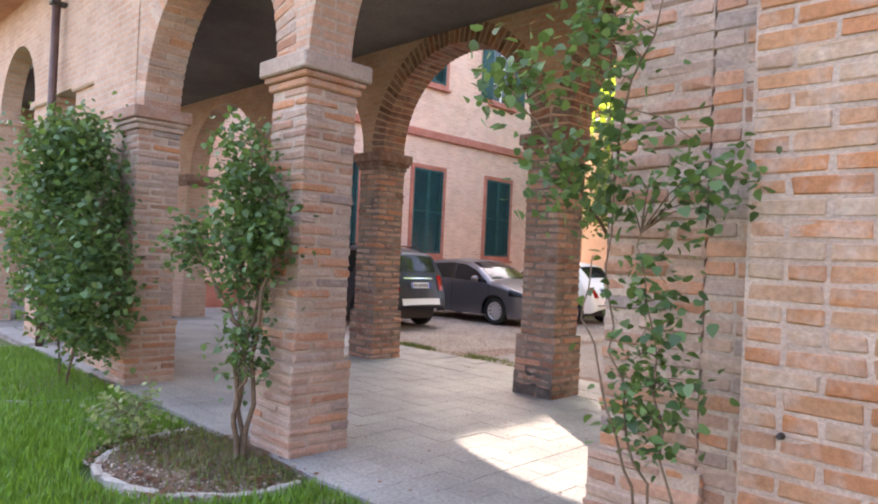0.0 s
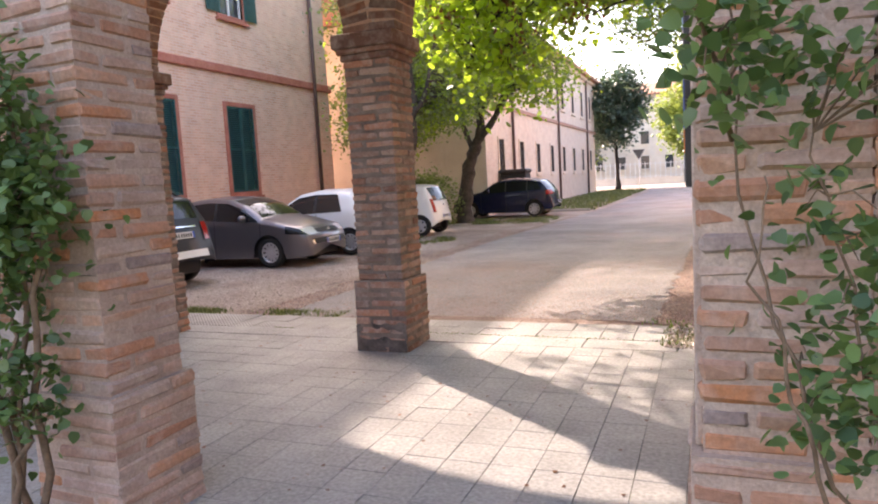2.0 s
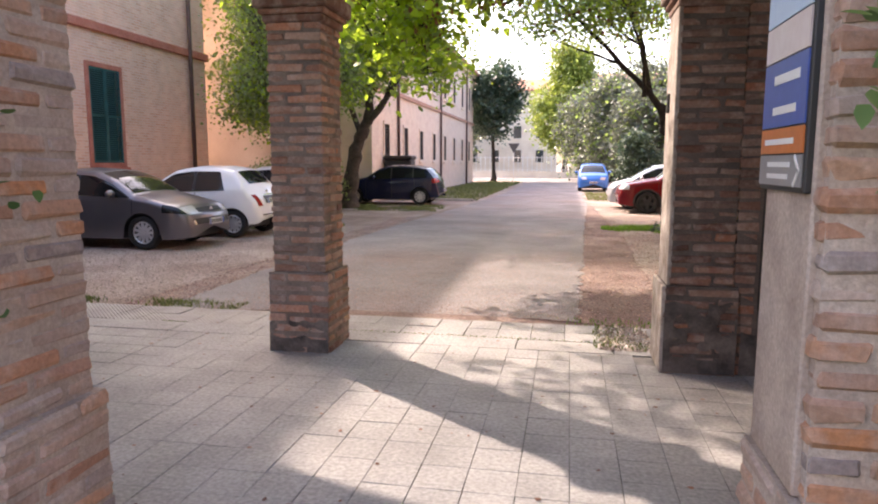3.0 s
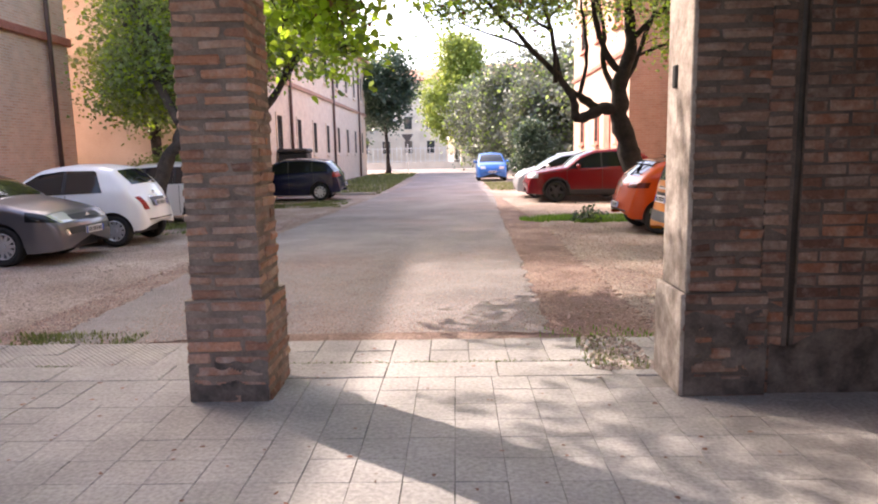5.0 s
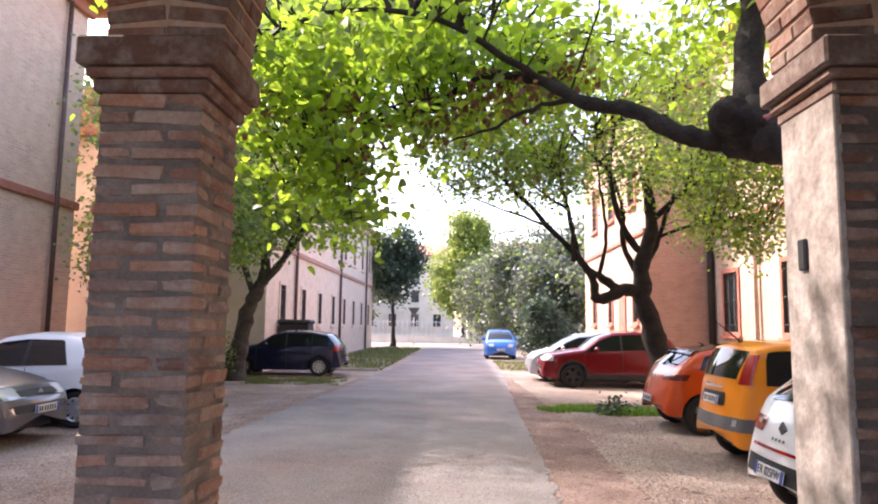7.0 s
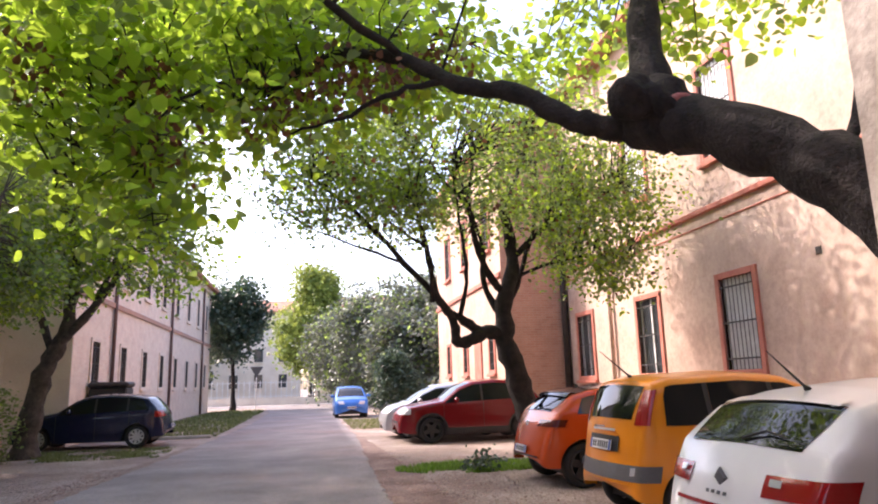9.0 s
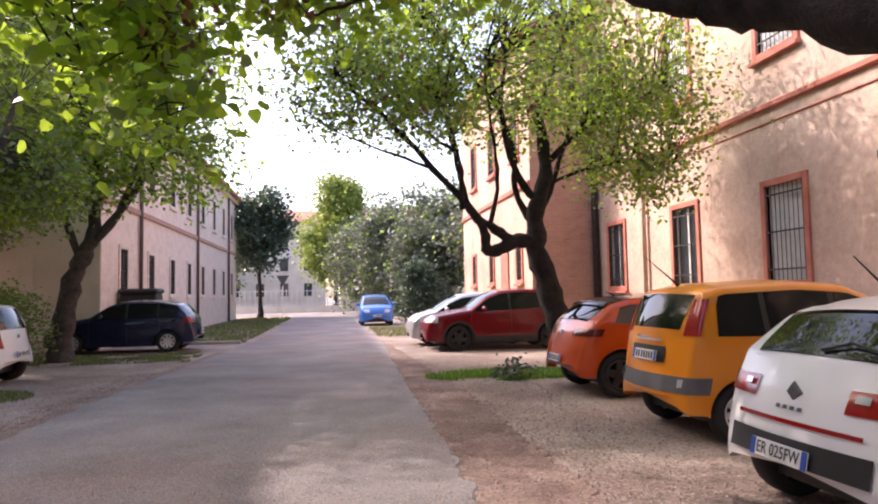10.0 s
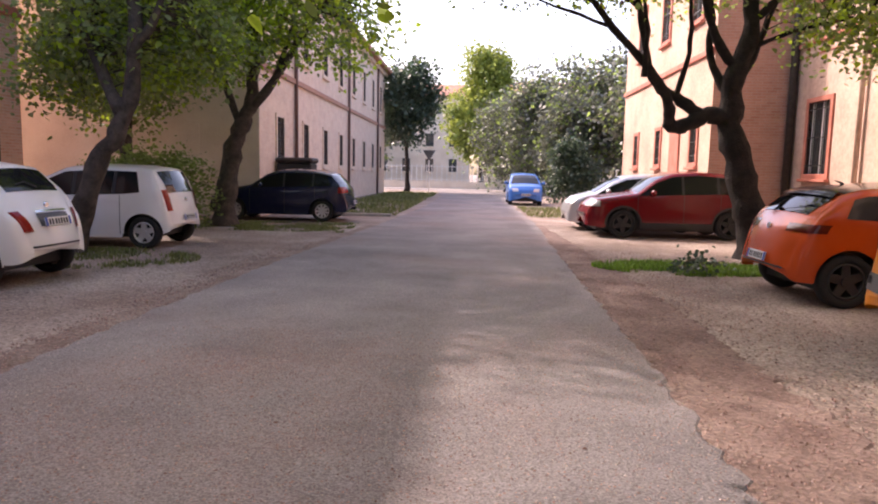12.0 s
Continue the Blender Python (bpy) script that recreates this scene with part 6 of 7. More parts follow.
def shrub(name, label, stems, blobs, clumps, per, size, material, seed, r=0.1, category="shrub", stem_r=0.012):
    rng = np.random.default_rng(seed)
    ob = thing(name, label, category)
    anchors = []
    for pts in stems:
        line = bend(pts, 5, rng, 0.012)
        bm = bmesh.new()
        tube(bm, line, [stem_r * (1 - 0.7 * k / (len(line) - 1)) for k in range(len(line))], 6)
        part("stem", bm, STEM, ob, "", True)
        anchors += line
    centres = inside(blobs, rng, clumps)
    arr = np.array([tuple(a) for a in anchors])
    bm = bmesh.new()
    for c in centres:
        d = np.linalg.norm(arr - c, axis=1)
        a = Vector(tuple(arr[int(np.argmin(d))]))
        if (a - Vector(tuple(c))).length < 0.4:
            tube(bm, [a, (a + Vector(tuple(c))) / 2 + Vector((0, 0, 0.03)), c], [0.004, 0.003, 0.0015], 3, False)
    tagged(part("twigwork", bm, STEM, ob, "", True), kind="stuff")
    pts = [c + rng.normal(0, r, (per, 3)) for c in centres]
    leaf_part("leaves", np.concatenate(pts), size, material, ob, rng, "toothed green leaves", 0.2)
    return ob


shrub("climbing_rose", "climbing rose tied to a pale brick pillar",
      [[(-4.30, 2.42, -0.05), (-4.36, 2.40, 0.6), (-4.30, 2.50, 1.2), (-4.34, 2.52, 2.3)], [(-4.29, 2.36, -0.05), (-4.31, 2.36, 0.3), (-4.27, 2.38, 0.7), (-4.3, 2.42, 1.1)], [(-4.33, 2.40, -0.05), (-4.42, 2.38, 0.8), (-4.42, 2.45, 1.6), (-4.5, 2.5, 2.2)],
       [(-4.27, 2.43, -0.05), (-4.24, 2.44, 0.7), (-4.2, 2.5, 1.4), (-4.15, 2.52, 1.7)], [(-4.4, 2.4, 0.9), (-4.75, 2.35, 1.25), (-5.05, 2.3, 1.55)]],
      [(-4.40, 2.40, 1.95, 0.30, 0.22, 0.42), (-4.35, 2.42, 1.35, 0.20, 0.18, 0.35), (-5.0, 2.32, 1.5, 0.22, 0.15, 0.16), (-4.15, 2.4, 1.55, 0.24, 0.14, 0.15), (-4.3, 2.4, 0.75, 0.12, 0.12, 0.25)],
      170, 18, 0.05, LEAF_ROSE, 51, 0.08, "rose", 0.02).matrix_basis = pose(0.16, 0, 0)
shrub("climbing_rose", "sparse climbing rose before the end pillar",
      [[(-1.02, 2.45, -0.05), (-1.08, 2.40, 0.5), (-1.25, 2.42, 1.0), (-1.38, 2.5, 1.6), (-1.40, 2.52, 2.6)], [(-1.0, 2.42, -0.05), (-0.98, 2.38, 0.5), (-1.1, 2.42, 1.1), (-1.2, 2.45, 1.6)],
       [(-1.06, 2.46, -0.05), (-1.16, 2.36, 0.6), (-1.26, 2.32, 0.95), (-1.34, 2.3, 1.25), (-1.32, 2.3, 1.5)], [(-1.38, 2.5, 1.6), (-1.46, 2.2, 1.9), (-1.58, 2.06, 2.14)],
       [(-1.4, 2.52, 1.7), (-1.25, 2.42, 2.2), (-1.05, 2.35, 2.6)]],
      [(-1.26, 2.32, 1.84, 0.24, 0.11, 0.24), (-1.44, 2.16, 1.80, 0.16, 0.10, 0.15), (-1.02, 2.40, 1.80, 0.20, 0.10, 0.15), (-1.10, 2.42, 1.0, 0.16, 0.10, 0.32), (-1.14, 2.40, 1.36, 0.13, 0.09, 0.18), (-1.36, 2.4, 2.4, 0.18, 0.12, 0.22), (-1.56, 2.06, 2.16, 0.13, 0.10, 0.09)],
      70, 19, 0.044, LEAF_ROSE, 52, 0.07, "rose", 0.008)
shrub("rose_bush", "dense dark rose bush against the pillar",
      [[(-7.5, 2.3, -0.05), (-7.4, 2.3, 1.2), (-7.3, 2.35, 2.4)], [(-7.7, 2.25, -0.05), (-7.9, 2.25, 1.4), (-8.0, 2.3, 2.4)], [(-7.2, 2.2, -0.05), (-6.9, 2.2, 1.0), (-6.7, 2.25, 1.8)]],
      [(-7.5, 2.2, 1.5, 0.85, 0.42, 1.05), (-7.6, 2.2, 2.3, 0.6, 0.35, 0.45), (-6.8, 2.2, 0.9, 0.4, 0.35, 0.6)], 360, 28, 0.062, LEAF_ROSE, 53, 0.12, "rose")
shrub("low_shrub", "small trimmed shrub at the edge of the bed", [[(-4.85, 1.95, -0.05), (-4.85, 1.95, 0.25)], [(-5.0, 1.9, -0.05), (-5.05, 1.88, 0.3)]],
      [(-4.95, 1.92, 0.20, 0.30, 0.26, 0.18)], 40, 10, 0.042, LEAF_DULL, 54, 0.06)
shrub("low_shrub", "leafy weed beside the paving", [[(-1.75, 2.0, -0.05), (-1.75, 2.0, 0.12)]], [(-1.75, 2.02, 0.08, 0.16, 0.12, 0.08)], 14, 9, 0.05, LEAF_PALE, 55, 0.04)
shrub("green_bush", "leafy green bush behind the white city car", [[(-12.3, 22.6, -0.05), (-12.3, 22.6, 1.2)]], [(-11.6, 22.6, 1.0, 1.4, 0.9, 0.8), (-10.6, 22.9, 0.95, 0.9, 0.7, 0.85)], 220, 26, 0.085, LEAF_DARK, 56, 0.15)
shrub("round_bush", "bright green bush beside the blue car", [[(1.9, 43, -0.05), (1.9, 43, 1.5)]], [(1.9, 43, 1.5, 1.35, 1.3, 1.5), (1.8, 43, 2.7, 0.8, 0.8, 0.8)], 170, 26, 0.15, LEAF_CONIFER, 57, 0.25)
shrub("low_weeds", "tuft of weeds behind the orange car", [[(0.0, 16.9, -0.05), (0.0, 16.9, 0.15)]], [(0.15, 16.9, 0.10, 0.40, 0.3, 0.12)], 18, 12, 0.07, LEAF_CONIFER, 58, 0.08)

# garden bed, lawn and tufts
setting("lawn", (-17, 8.2, -16, 2.5, -0.3, -0.045), TURF, "mossy garden soil under the lawn", "lawn")
rng = random.Random(8)
RIM = [piece_mesh("rim_stone", 0.23, 0.05, 0.08, STONE, rng, 0.012, 0.010) for _ in range(4)]


def flower_bed(x, y, r, label):
    """A lumpy half-round bed against a pillar, with a thin worn rim."""
    bed = thing("flower_bed", label, "flower bed")
    bm = bmesh.new()
    bmesh.ops.create_grid(bm, x_segments=40, y_segments=40, size=r)
    bmesh.ops.delete(bm, geom=[v for v in bm.verts if v.co.x ** 2 + v.co.y ** 2 > (r - 0.01) ** 2], context="VERTS")
    for v in bm.verts:
        d = math.hypot(v.co.x, v.co.y) / r
        v.co.z = -0.03 + 0.03 * (1 - d * d) + 0.014 * noise.noise(v.co * 9.0) + 0.01 * noise.noise(v.co * 22.0)
        v.co += Vector((x, y, 0))
    part("soil", bm, SOIL, bed, "dry brown soil", True)
    n = int(math.pi * r / 0.165)
    for k in range(n + 1):
        a = math.pi + k * math.pi / n
        shared_piece("rim_stone", rng.choice(RIM), bed, Matrix.Translation((x + r * math.cos(a) + rng.uniform(-0.015, 0.015), y + 0.05 + r * math.sin(a) + rng.uniform(-0.015, 0.015), -0.035 + rng.uniform(-0.018, 0.012))) @ Matrix.Rotation(a + math.pi / 2 + rng.uniform(-0.12, 0.12), 4, "Z"))
    return bed


flower_bed(-4.25, 2.28, 0.78, "soil bed with a rim of pale stones round the rose")
flower_bed(-7.45, 2.2, 0.95, "weedy soil bed under the dense rose bush")


def blades(name, label, n, where, height, material, seed, width=0.006):
    """Grass: single bent blades."""
    rng = np.random.default_rng(seed)
    pts = where(rng, n)
    n = len(pts)
    h = height * rng.uniform(0.4, 1.2, n)
    a = rng.uniform(0, 2 * np.pi, n)
    lean = rng.uniform(0.1, 0.6, n) * h
    dx, dy = np.cos(a), np.sin(a)
    w = width * rng.uniform(0.7, 1.4, n)
    base = np.stack([pts[:, 0], pts[:, 1], pts[:, 2]], -1)
    side = np.stack([-dy * w, dx * w, np.zeros(n)], -1)
    mid = base + np.stack([dx * lean * 0.35, dy * lean * 0.35, h * 0.6], -1)
    tip = base + np.stack([dx * lean, dy * lean, h], -1)
    v = np.stack([base - side, base + side, mid + side * 0.7, mid - side * 0.7, tip], 1).reshape(-1, 3)
    b = np.arange(n)[:, None] * 5
    faces = (b + np.array([0, 1, 2, 3])).tolist() + (b + np.array([3, 2, 4])).tolist()
    me = bpy.data.meshes.new(name)
    me.from_pydata(v.tolist(), [], faces)
    me.materials.append(material)
    return tagged(new(name, me), label, "grass", kind="stuff")


def in_box(x0, x1, y0, y1, z, keep=None, thin=1.0):
    def where(rng, n):
        p = np.stack([rng.uniform(x0, x1, n), rng.uniform(y0, y1, n), np.full(n, z)], -1)
        k = np.array([noise.noise(Vector((q[0] * 1.3, q[1] * 1.3, 0.3))) for q in p])
        p = p[k + rng.normal(0, 0.13, n) > -0.25 * thin]
        if keep:
            p = p[[keep(q) for q in p]]
        return p
    return where


blades("lawn_grass", "bright green lawn grass before the portico", 95000, in_box(-10.0, -2.6, -0.4, 2.5, -0.05, lambda q: (q[0] + 4.25) ** 2 + (q[1] - 2.3) ** 2 > 0.74, 3.0), 0.10, GRASS, 61, 0.005)
blades("bed_grass", "sparse grass and weeds at the pillar foot", 16000, in_box(-5.1, -1.3, 1.3, 2.52, -0.03, None, 0.4), 0.07, GRASS_DRY, 62, 0.005)
blades("edge_grass", "thin grass along the paved edge", 4500, in_box(-9.0, -5.6, 7.32, 7.75, ROAD_Z - 0.02, None, -0.2), 0.06, GRASS_DRY, 63)
blades("edge_grass", "bright tufts beside the end pillar", 2200, in_box(-2.2, -0.6, 7.33, 7.75, ROAD_Z - 0.02, None, -0.25), 0.055, GRASS, 64)
blades("island_grass", "grass patch between the parked cars", 9000, in_box(-1.3, 1.6, 16.7, 18.4, ROAD_Z - 0.02, lambda q: (q[0] - 0.2) ** 2 / 2.3 + (q[1] - 17.5) ** 2 / 0.6 < 1), 0.09, GRASS, 65, 0.008)
blades("island_grass", "grass round the leaning tree", 8000, in_box(-11.8, -7.6, 15.7, 18.3, ROAD_Z - 0.02, lambda q: (q[0] + 9.7) ** 2 / 4.2 + (q[1] - 16.9) ** 2 / 1.7 < 1, 0.5), 0.07, GRASS_DRY, 66, 0.008)
blades("island_grass", "grass round the forked tree", 14000, in_box(-12.5, -6.4, 22.4, 25.2, ROAD_Z - 0.02, None, 0.3), 0.07, GRASS_DRY, 67, 0.009)
blades("island_grass", "rough grass beyond the dark blue car", 8000, in_box(-9.5, -5.9, 29.0, 56.0, ROAD_Z - 0.02), 0.14, GRASS_DRY, 68, 0.02)
blades("island_grass", "rough grass by the blue car", 5000, in_box(-1.3, 3.2, 30.0, 37.5, ROAD_Z - 0.02), 0.10, GRASS_DRY, 69, 0.012)


def litter(name, label, n, box_, material, size, seed):
    rng = np.random.default_rng(seed)
    p = np.stack([rng.uniform(box_[0], box_[1], n), rng.uniform(box_[2], box_[3], n), np.full(n, box_[4])], -1)
    me = leaf_mesh(name, p, size, rng, droop=0.0)
    co = np.zeros(len(me.vertices) * 3)
    me.vertices.foreach_get("co", co)
    co = co.reshape(-1, 3)
    co[:, 2] = box_[4] + 0.004 + np.clip((co[:, 2] - box_[4]) * 0.15, 0, 0.012)
    me.vertices.foreach_set("co", co.ravel())
    me.materials.append(material)
    tagged(new(name, me), label, "leaf litter", kind="stuff")


litter("fallen_leaves", "dry brown leaves scattered on the drive", 260, (-7, 1, 7.4, 22, ROAD_Z), LEAF_RUST, 0.032, 71)
litter("fallen_leaves", "dry leaves on the flower bed", 420, (-5.0, -3.5, 1.6, 2.6, 0.0), LEAF_RUST, 0.045, 73)
litter("fallen_leaves", "dry bits on the portico floor", 160, (-6, -1, 2.8, 7.2, 0.0), LEAF_RUST, 0.03, 72)


def pebbles(name, label, n, box_, sizes, material, seed):
    """Loose stones, each a small lumpy octahedron pressed into the ground."""
    rng = np.random.default_rng(seed)
    unit = np.array([(1, 0, 0), (-1, 0, 0), (0, 1, 0), (0, -1, 0), (0, 0, 0.7), (0, 0, -0.7)], float)
    tri = np.array([(0, 2, 4), (2, 1, 4), (1, 3, 4), (3, 0, 4), (2, 0, 5), (1, 2, 5), (3, 1, 5), (0, 3, 5)])
    depth = rng.uniform(0, 1, n) ** 1.7
    p = np.stack([rng.uniform(box_[0], box_[1], n), box_[2] + (box_[3] - box_[2]) * depth, np.full(n, box_[4])], -1)
    v = unit[None] * rng.uniform(0.6, 1.3, (n, 6, 1)) * rng.uniform(sizes[0], sizes[1], (n, 1, 1))
    a = rng.uniform(0, 6.3, n)[:, None]
    x, y = v[..., 0] * np.cos(a) - v[..., 1] * np.sin(a), v[..., 0] * np.sin(a) + v[..., 1] * np.cos(a)
    v = (np.stack([x, y, v[..., 2]], -1) + p[:, None]).reshape(-1, 3)
    f = (tri[None] + np.arange(n)[:, None, None] * 6).reshape(-1, 3)
    me = bpy.data.meshes.new(name)
    me.from_pydata(v.tolist(), [], f.tolist())
    me.materials.append(material)
    return tagged(new(name, me), label, "gravel", kind="stuff")


STONES = leafy("loose_stone", (0.16, 0.11, 0.09), (0.36, 0.29, 0.24), (0.3, 0.25, 0.2), 0.0)
pebbles("loose_gravel", "loose chippings on the asphalt", 9000, (-6.6, -1.8, 7.35, 17, ROAD_Z), (0.003, 0.009), STONES, 81)
RED_STONES = leafy("red_chipping", (0.15, 0.075, 0.055), (0.33, 0.20, 0.16), (0.3, 0.2, 0.15), 0.0)
pebbles("loose_gravel", "reddish chippings spilled on the asphalt before the portico", 13000, (-6.0, -1.9, 7.36, 12.5, ROAD_Z), (0.003, 0.009), RED_STONES, 84)
pebbles("loose_gravel", "reddish chippings along the edge of the drive", 5000, (-7.0, -6.35, 7.36, 20, ROAD_Z - 0.006), (0.004, 0.012), RED_STONES, 85)
pebbles("loose_gravel", "reddish chippings between the drive and the parked cars", 9000, (-2.2, 0.4, 7.36, 20, ROAD_Z - 0.006), (0.004, 0.013), RED_STONES, 86)
pebbles("loose_gravel", "loose stones of the car park beside the wall", 11000, (-1.9, 4.0, 7.35, 19, ROAD_Z - 0.018), (0.004, 0.015), STONES, 82)
pebbles("loose_gravel", "loose stones of the car park by the grey car", 11000, (-12.0, -6.4, 7.35, 19, ROAD_Z - 0.018), (0.004, 0.015), STONES, 83)

blades("edge_grass", "weeds in the joint of the paving", 2200, in_box(-6.0, -1.4, 6.64, 6.69, -0.015, None, -0.5), 0.025, GRASS_DRY, 91, 0.004)
blades("edge_grass", "weeds at the foot of the end pillar", 700, in_box(-1.85, -1.36, 6.45, 7.3, 0.0, None, -0.2), 0.035, GRASS_DRY, 92, 0.005)
pebbles("loose_gravel", "crumbled mortar at the foot of the end pillar", 420, (-1.8, -1.36, 6.45, 7.3, 0.004), (0.006, 0.028), STONES, 93)
pebbles("loose_gravel", "grit and mulch on the flower bed", 1500, (-5.0, -3.5, 1.55, 2.6, -0.01), (0.004, 0.014), STONES, 94)

# ---- signs, boxes and street furniture ----
BLUE_BOARD = plain("blue_sign_board", (0.05, 0.10, 0.34), 0.4)
SKY_BOARD = plain("pale_blue_sign_board", (0.42, 0.56, 0.72), 0.4)
ORANGE_BOARD = plain("orange_sign_board", (0.55, 0.16, 0.04), 0.4)
GREY_BOARD = plain("grey_sign_board", (0.26, 0.25, 0.24), 0.4)
PALE_BOARD = plain("pinkish_sign_board", (0.62, 0.52, 0.50), 0.4)
sign = thing("direction_sign", "black-framed direction sign with coloured boards on the pillar", "sign")
X = XS[0] - HALF - 0.02
part_box("sign_frame", (X - 0.008, X + 0.015, 2.715, 3.12, 1.47, 2.06), BLACK_PLASTIC, sign, "black metal frame", 0.004)
for z0, z1, m in ((1.445, 1.53, GREY_BOARD), (1.535, 1.605, ORANGE_BOARD), (1.61, 1.795, BLUE_BOARD), (1.80, 1.90, PALE_BOARD), (1.905, 2.01, SKY_BOARD)):
    part_box("sign_board", (X - 0.012, X - 0.008, 2.735, 3.115, z0 + 0.04, z1 + 0.04), m, sign, "printed sign board")
for z, y0, y1, h in ((1.497, 2.76, 2.96, 0.014), (1.464, 2.77, 2.96, 0.014), (1.56, 2.74, 3.0, 0.016), (1.645, 2.74, 2.94, 0.022), (1.73, 2.72, 2.94, 0.026)):
    part_box("letter_bar", (X - 0.014, X - 0.012, y0 + 0.07, y1 + 0.07, z + 0.04, z + 0.04 + h), PLATE, sign, "white bar of lettering")
bm = bmesh.new()
for d in (-1, 1):
    v = bmesh.ops.create_cube(bm, size=1.0)["verts"]
    bmesh.ops.transform(bm, verts=v, matrix=Matrix.Translation((X - 0.013, 2.77, 1.528 + d * 0.018)) @ Matrix.Rotation(d * 0.8, 4, "X") @ Matrix.Diagonal((0.002, 0.06, 0.012, 1)))
part("arrow", bm, PLATE, sign, "white arrow")

box_ob = thing("junction_box", "small black junction box on the old pillar", "junction box")
part_box("box_body", (XF[0] - HALF - 0.03, XF[0] - HALF + 0.01, 6.20, 6.26, 1.92, 2.06), BLACK_PLASTIC, box_ob, "", 0.006)
conduit = thing("cable_conduit", "thin dark cable run up the old pillar", "cable")
bm = bmesh.new()
tube(bm, [(-0.72, YF - 0.205, 0.5), (-0.72, YF - 0.205, 4.2)], [0.022, 0.022], 8)
part("cable", bm, IRON, conduit, "", True)

bolt = thing("wall_bolt", "small rusty bolt head in the brick wall", "bolt")
bm = bmesh.new()
bmesh.ops.create_cone(bm, cap_ends=True, segments=10, radius1=0.013, radius2=0.010, depth=0.03, matrix=Matrix.Translation((-0.67, 2.503, 0.9)) @ Matrix.Rotation(math.pi / 2, 4, "X"))
part("bolt_head", bm, IRON, bolt)

bin_ob = thing("waste_container", "dark lidded waste container behind the blue car", "waste container")
part_box("bin_body", (-9.92, -8.75, 28.9, 29.8, 0.12, 1.66), BLACK_PLASTIC, bin_ob, "", 0.05)
part_box("bin_lid", (-9.96, -8.7, 28.86, 29.84, 1.66, 1.84), IRON, bin_ob, "closed dark lid", 0.06)
for x in (-9.75, -8.9):
    for y in (29.0, 29.7):
        bm = bmesh.new()
        bmesh.ops.create_cone(bm, cap_ends=True, segments=14, radius1=0.09, radius2=0.09, depth=0.05, matrix=Matrix.Translation((x, y, 0.04)) @ Matrix.Rotation(math.pi / 2, 4, "Y"))
        part("caster", bm, RUBBER, bin_ob)

give = thing("road_sign", "triangular road sign on a grey post", "road sign", at=(-6.9, 60, -0.1))
bm = bmesh.new()
tube(bm, [(0, 0, -0.1), (0, 0, 3.3)], [0.035, 0.035], 8)
part("post", bm, ALLOY, give, "", True)
bm = bmesh.new()
a = [bm.verts.new(p) for p in ((-0.5, -0.05, 3.3), (0.5, -0.05, 3.3), (0, -0.05, 2.45))]
b = [bm.verts.new((v.co.x, -0.03, v.co.z)) for v in a]
bm.faces.new(a)
bm.faces.new(b[::-1])
for i in range(3):
    bm.faces.new((a[i], a[(i + 1) % 3], b[(i + 1) % 3], b[i]))
part("sign_plate", bm, GREY_PLASTIC, give, "grey back of the triangular plate")

fence = thing("fence", "pale metal fence along the far street", "fence")
part_box("base_wall", (-24, 24, 73.0, 73.25, -0.1, 0.6), CREAM, fence, "low pale wall")
part_box("rail", (-24, 24, 73.1, 73.15, 2.05, 2.1), WHITE_WOOD, fence)
part_box("rail", (-24, 24, 73.1, 73.15, 0.75, 0.8), WHITE_WOOD, fence)
bar_mesh = None
for k in range(97):
    x = -24 + k * 0.5
    if bar_mesh is None:
        ob = part_box("fence_bar", (-0.03, 0.03, 73.09, 73.16, 0.6, 2.25), WHITE_WOOD, fence)
        bar_mesh = ob.data
        ob.location.x = x
    else:
        shared_piece("fence_bar", bar_mesh, fence, Matrix.Translation((x, 0, 0)))
kerb = setting("kerb", (-9.8, -6.0, 28.6, 28.75, -0.2, 0.05), STONE, "pale kerb at the grass edge", "kerb", 0.02)

# ---- bricks and tiles, piece by piece ----
rng = random.Random(11)
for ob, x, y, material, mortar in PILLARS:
    # pillars left of the end one take the copies lightened for bounced light
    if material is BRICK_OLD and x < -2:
        material, mortar = BRICK_LIT, MORTAR_LIT
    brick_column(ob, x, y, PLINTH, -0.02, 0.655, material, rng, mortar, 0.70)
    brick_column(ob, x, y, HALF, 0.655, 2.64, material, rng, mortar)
    if y > 4 and x > -5:
        bm = bmesh.new()
        bmesh.ops.create_grid(bm, x_segments=30, y_segments=30, size=1.0)
        for v in list(bm.verts):
            u, w = v.co.x, v.co.y
            n = noise.noise(Vector((u * 2 + x, w * 2, 3.0)))
            v.co = Vector((x + u * (PLINTH - 0.012), y - PLINTH - 0.008 + 0.006 * n, (0.27 + w * 0.26 if x > -2 else 0.13 + w * 0.13) + 0.06 * n * (w > 0)))
        bmesh.ops.delete(bm, geom=[v for v in bm.verts if noise.noise(Vector((v.co.x * 7, 2.0, v.co.z * 9))) > 0.16 + 0.5 * (v.co.z < 0.12)], context="VERTS")
        part("cement_render", bm, CEMENT, ob, "dirty cement smeared over the plinth", True)


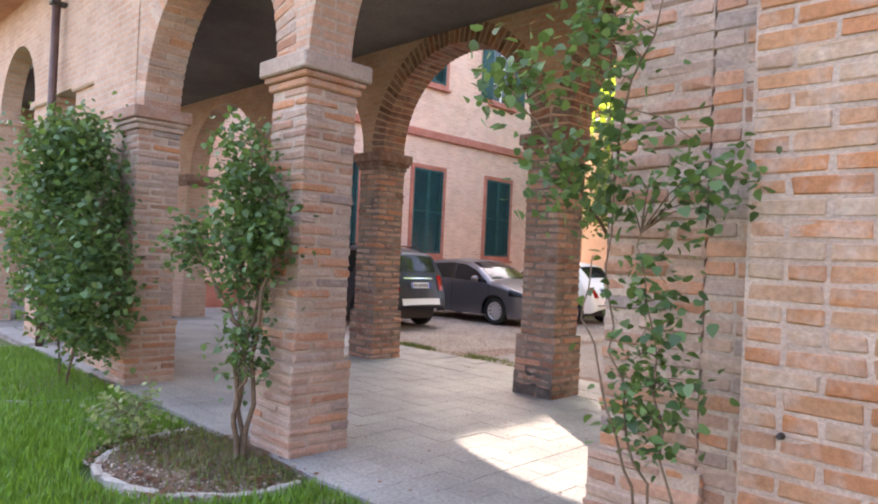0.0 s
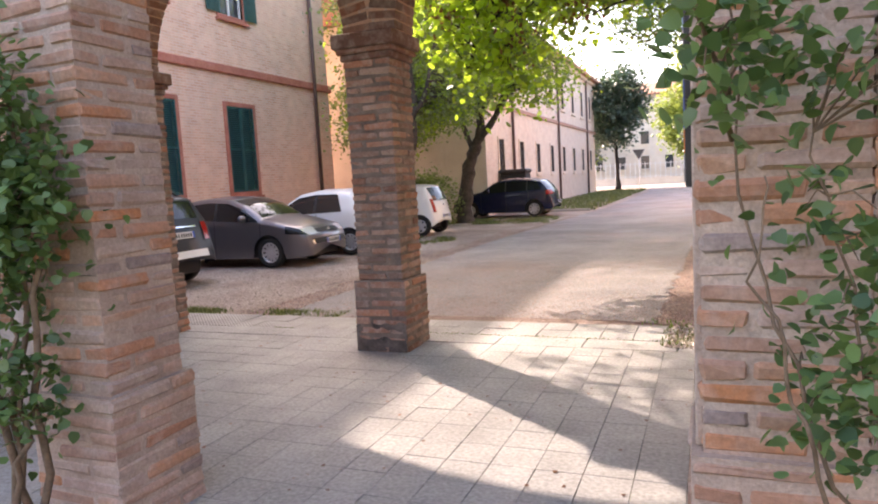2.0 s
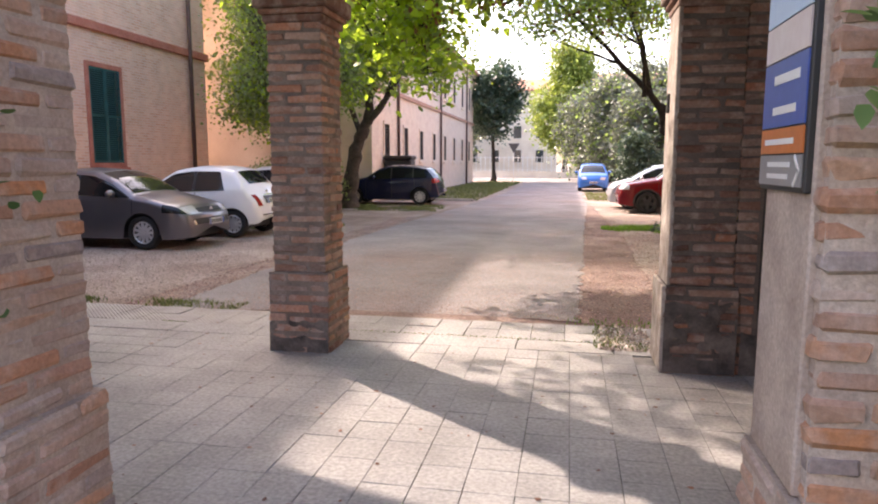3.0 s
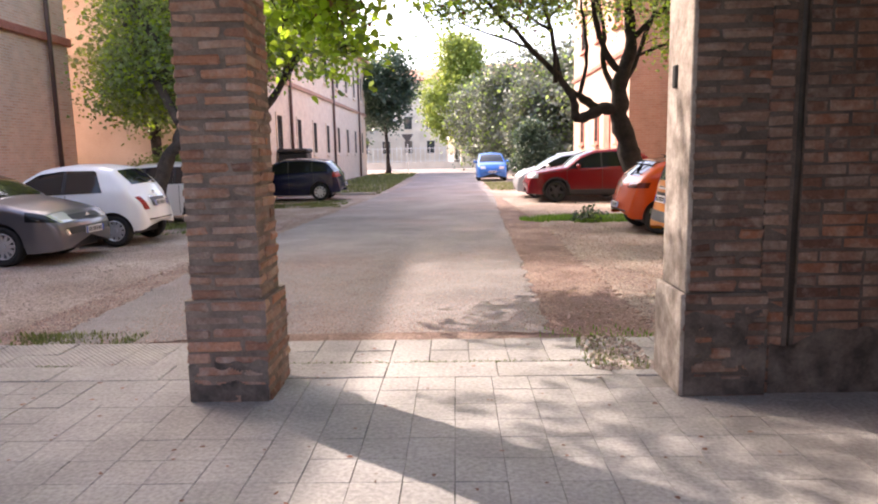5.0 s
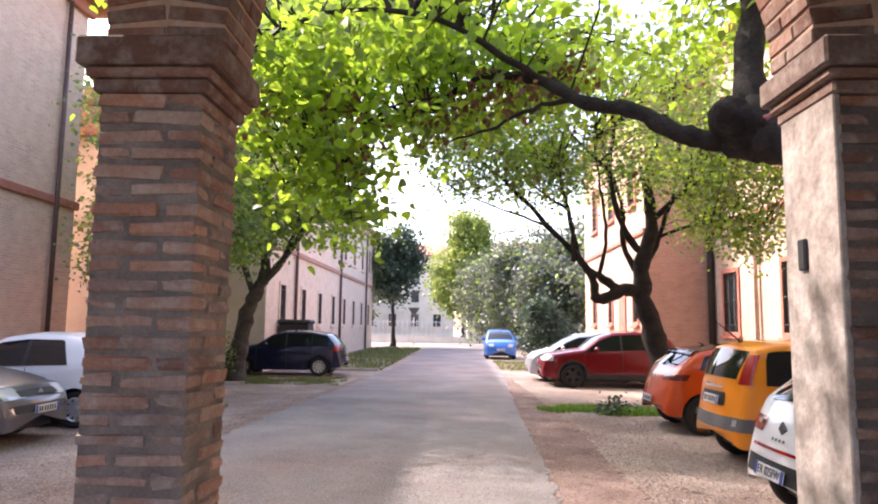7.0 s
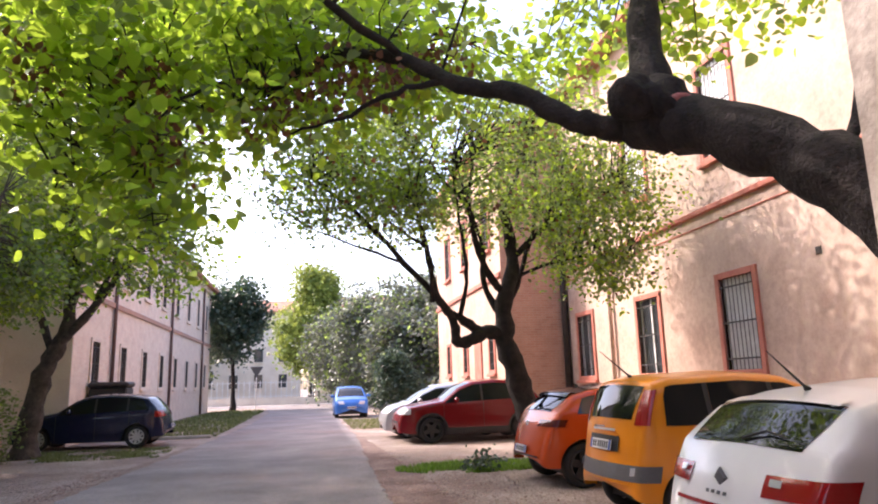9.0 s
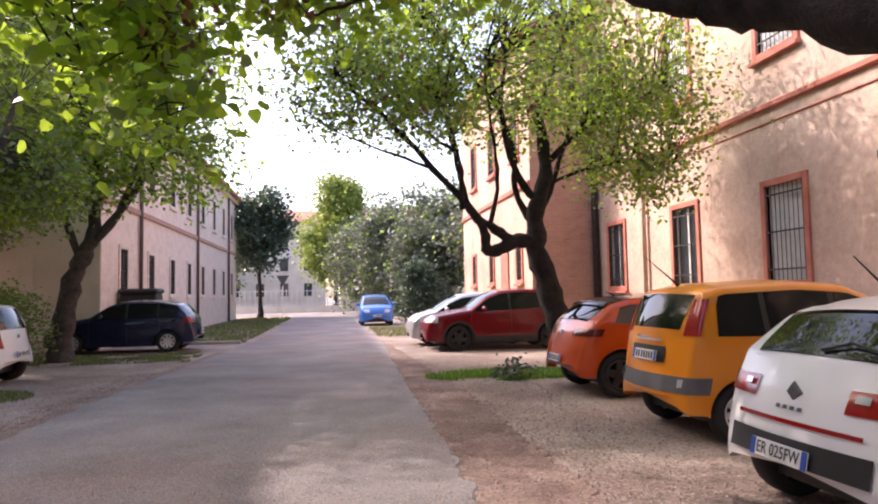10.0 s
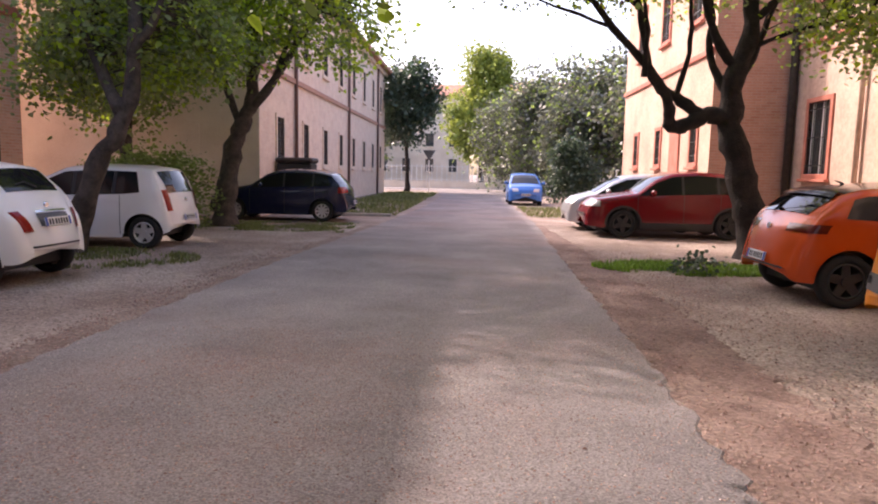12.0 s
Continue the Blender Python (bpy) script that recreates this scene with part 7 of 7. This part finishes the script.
def voussoirs(wall, y, xa, xb, material):
    """A ring of bricks round an arch, two to the thickness of the wall."""
    mid = (xa + xb) / 2
    n = 48
    meshes = {w: [piece_mesh("brick", w, 0.262, 0.068, material, rng, 0.006, 0.004) for _ in range(3)] for w in (0.155, 0.235)}
    for k in range(n):
        a = math.pi * (k + 0.5) / n
        for s, w in ((-1, 0.155 if k % 2 else 0.235), (1, 0.235 if k % 2 else 0.155)):
            m = Matrix.Translation((mid, y + s * (0.196 - w / 2), CAP_Z)) @ Matrix.Rotation(-a + math.pi / 2, 4, "Y") @ Matrix.Translation((0, 0, RADIUS + 0.122)) @ Matrix.Rotation(math.pi / 2, 4, "Z") @ Matrix.Rotation(math.pi / 2, 4, "X")
            shared_piece("brick", rng.choice(meshes[w]), wall, m)


voussoirs(bpy.data.objects["wall_drive"], YF, XF[1], XF[0], BRICK_OLD)
voussoirs(bpy.data.objects["wall_drive"], YF, XS[2], XS[1], BRICK_OLD)
voussoirs(bpy.data.objects["wall_garden"], YG, XG[2], XG[1], BRICK_GARDEN)


def coursed_face(wall, x0, x1, y, z0, z1, material, facing, course=0.0755, length=0.27):
    """Bricks in running bond on a flat wall face."""
    meshes = [piece_mesh("brick", length - 0.010 - rng.uniform(0, 0.012), 0.05, course - 0.011 - rng.uniform(0, 0.004), material, rng, 0.006, 0.005) for _ in range(8)]
    half = [piece_mesh("brick", length / 2 - 0.014, 0.05, course - 0.015, material, rng, 0.007, 0.004) for _ in range(3)]
    for r in range(int((z1 - z0) / course)):
        z = z0 + (r + 0.5) * course
        x = x0
        first = True
        while x < x1 - 0.02:
            short = (first and r % 2) or rng.random() < 0.24
            w = length / 2 if short else length
            first = False
            stretch = 1.0
            if x + w > x1 - 0.07:
                stretch, w = (x1 - x) / w, x1 - x
            m = Matrix.Translation((x + w / 2, y - facing * 0.021 + rng.uniform(-0.002, 0.002), z)) @ Matrix.Diagonal((stretch, 1, 1, 1))
            shared_piece("brick", rng.choice(half if short else meshes), wall, m)
            x += w


coursed_face(bpy.data.objects["wall_end"], -0.82, 0.8, 2.53, 0.0, 3.1, BRICK_FRESH, -1)
coursed_face(bpy.data.objects["wall_return_1"], XS[0] + HALF - 0.014, -0.815, YG - 0.215, 0.0, 2.95, BRICK_GARDEN, -1)
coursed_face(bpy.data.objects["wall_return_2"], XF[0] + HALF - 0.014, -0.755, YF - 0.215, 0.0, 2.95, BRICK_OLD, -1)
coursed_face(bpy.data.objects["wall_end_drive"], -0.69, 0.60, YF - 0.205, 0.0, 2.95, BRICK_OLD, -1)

bm = bmesh.new()
bmesh.ops.create_grid(bm, x_segments=30, y_segments=10, size=1.0)
for v in list(bm.verts):
    u, w = v.co.x, v.co.y
    n = noise.noise(Vector((u * 4, w * 1.5, 5.0)))
    v.co = Vector((-0.12 + u * 0.72, YF - 0.226 + 0.006 * n, 0.19 + w * 0.19 + 0.10 * n * (w > 0.5)))
tagged(part("cement_render", bm, CEMENT, bpy.data.objects["wall_end_drive"], "dirty cement smeared over the wall's foot", True))

# floor tiles: those on the walked side one by one, the rest in one piece
STEP = 0.25
tile_meshes = [piece_mesh("tile", STEP - 0.004, STEP - 0.004, 0.022, TILE, rng, 0.0015, 0.0010) for _ in range(6)]
rest = bmesh.new()
for i in range(-4, 67):
    for j in range(15):
        x, y = -0.43 - i * STEP, 2.70 + j * STEP
        if any(abs(x - px) < 0.2 and abs(y - py) < 0.2 for px in XS for py in (YG, YF)):
            continue
        if i < 20:
            shared_piece("tile", rng.choice(tile_meshes), portico_floor, Matrix.Translation((x, y, -0.011 + rng.uniform(-0.0015, 0.0015))) @ Matrix.Rotation(rng.uniform(-0.004, 0.004), 4, "X"))
        elif i < 48:
            box(rest, x - 0.121, x + 0.121, y - 0.121, y + 0.121, -0.02, rng.uniform(-0.002, 0.001))
tagged(part("tiles", rest, TILE, portico_floor, "grey cement floor tiles"), kind="stuff")
slab_meshes = [piece_mesh("slab", 0.794, 0.318, 0.03, TILE, rng, 0.005, 0.003) for _ in range(4)]
paver_meshes = [piece_mesh("paver", 0.2955, 0.311, 0.028, TILE, rng, 0.003, 0.002) for _ in range(5)]
ribbed_meshes = [piece_mesh("paver", 0.2955, 0.311, 0.028, RIBBED, rng, 0.003, 0.002) for _ in range(3)]
for i in range(20):
    shared_piece("slab", rng.choice(slab_meshes), threshold, Matrix.Translation((-1.3 - i * 0.8, 6.495, -0.012 + rng.uniform(-0.003, 0.002))))
for i in range(52):
    for j in range(2):
        shared_piece("paver", rng.choice(ribbed_meshes if 13 < i < 26 else paver_meshes), threshold, Matrix.Translation((-1.05 - i * 0.30, 6.825 + j * 0.315, -0.016 + rng.uniform(-0.004, 0.002))) @ Matrix.Rotation(rng.uniform(-0.008, 0.008), 4, "Y"))
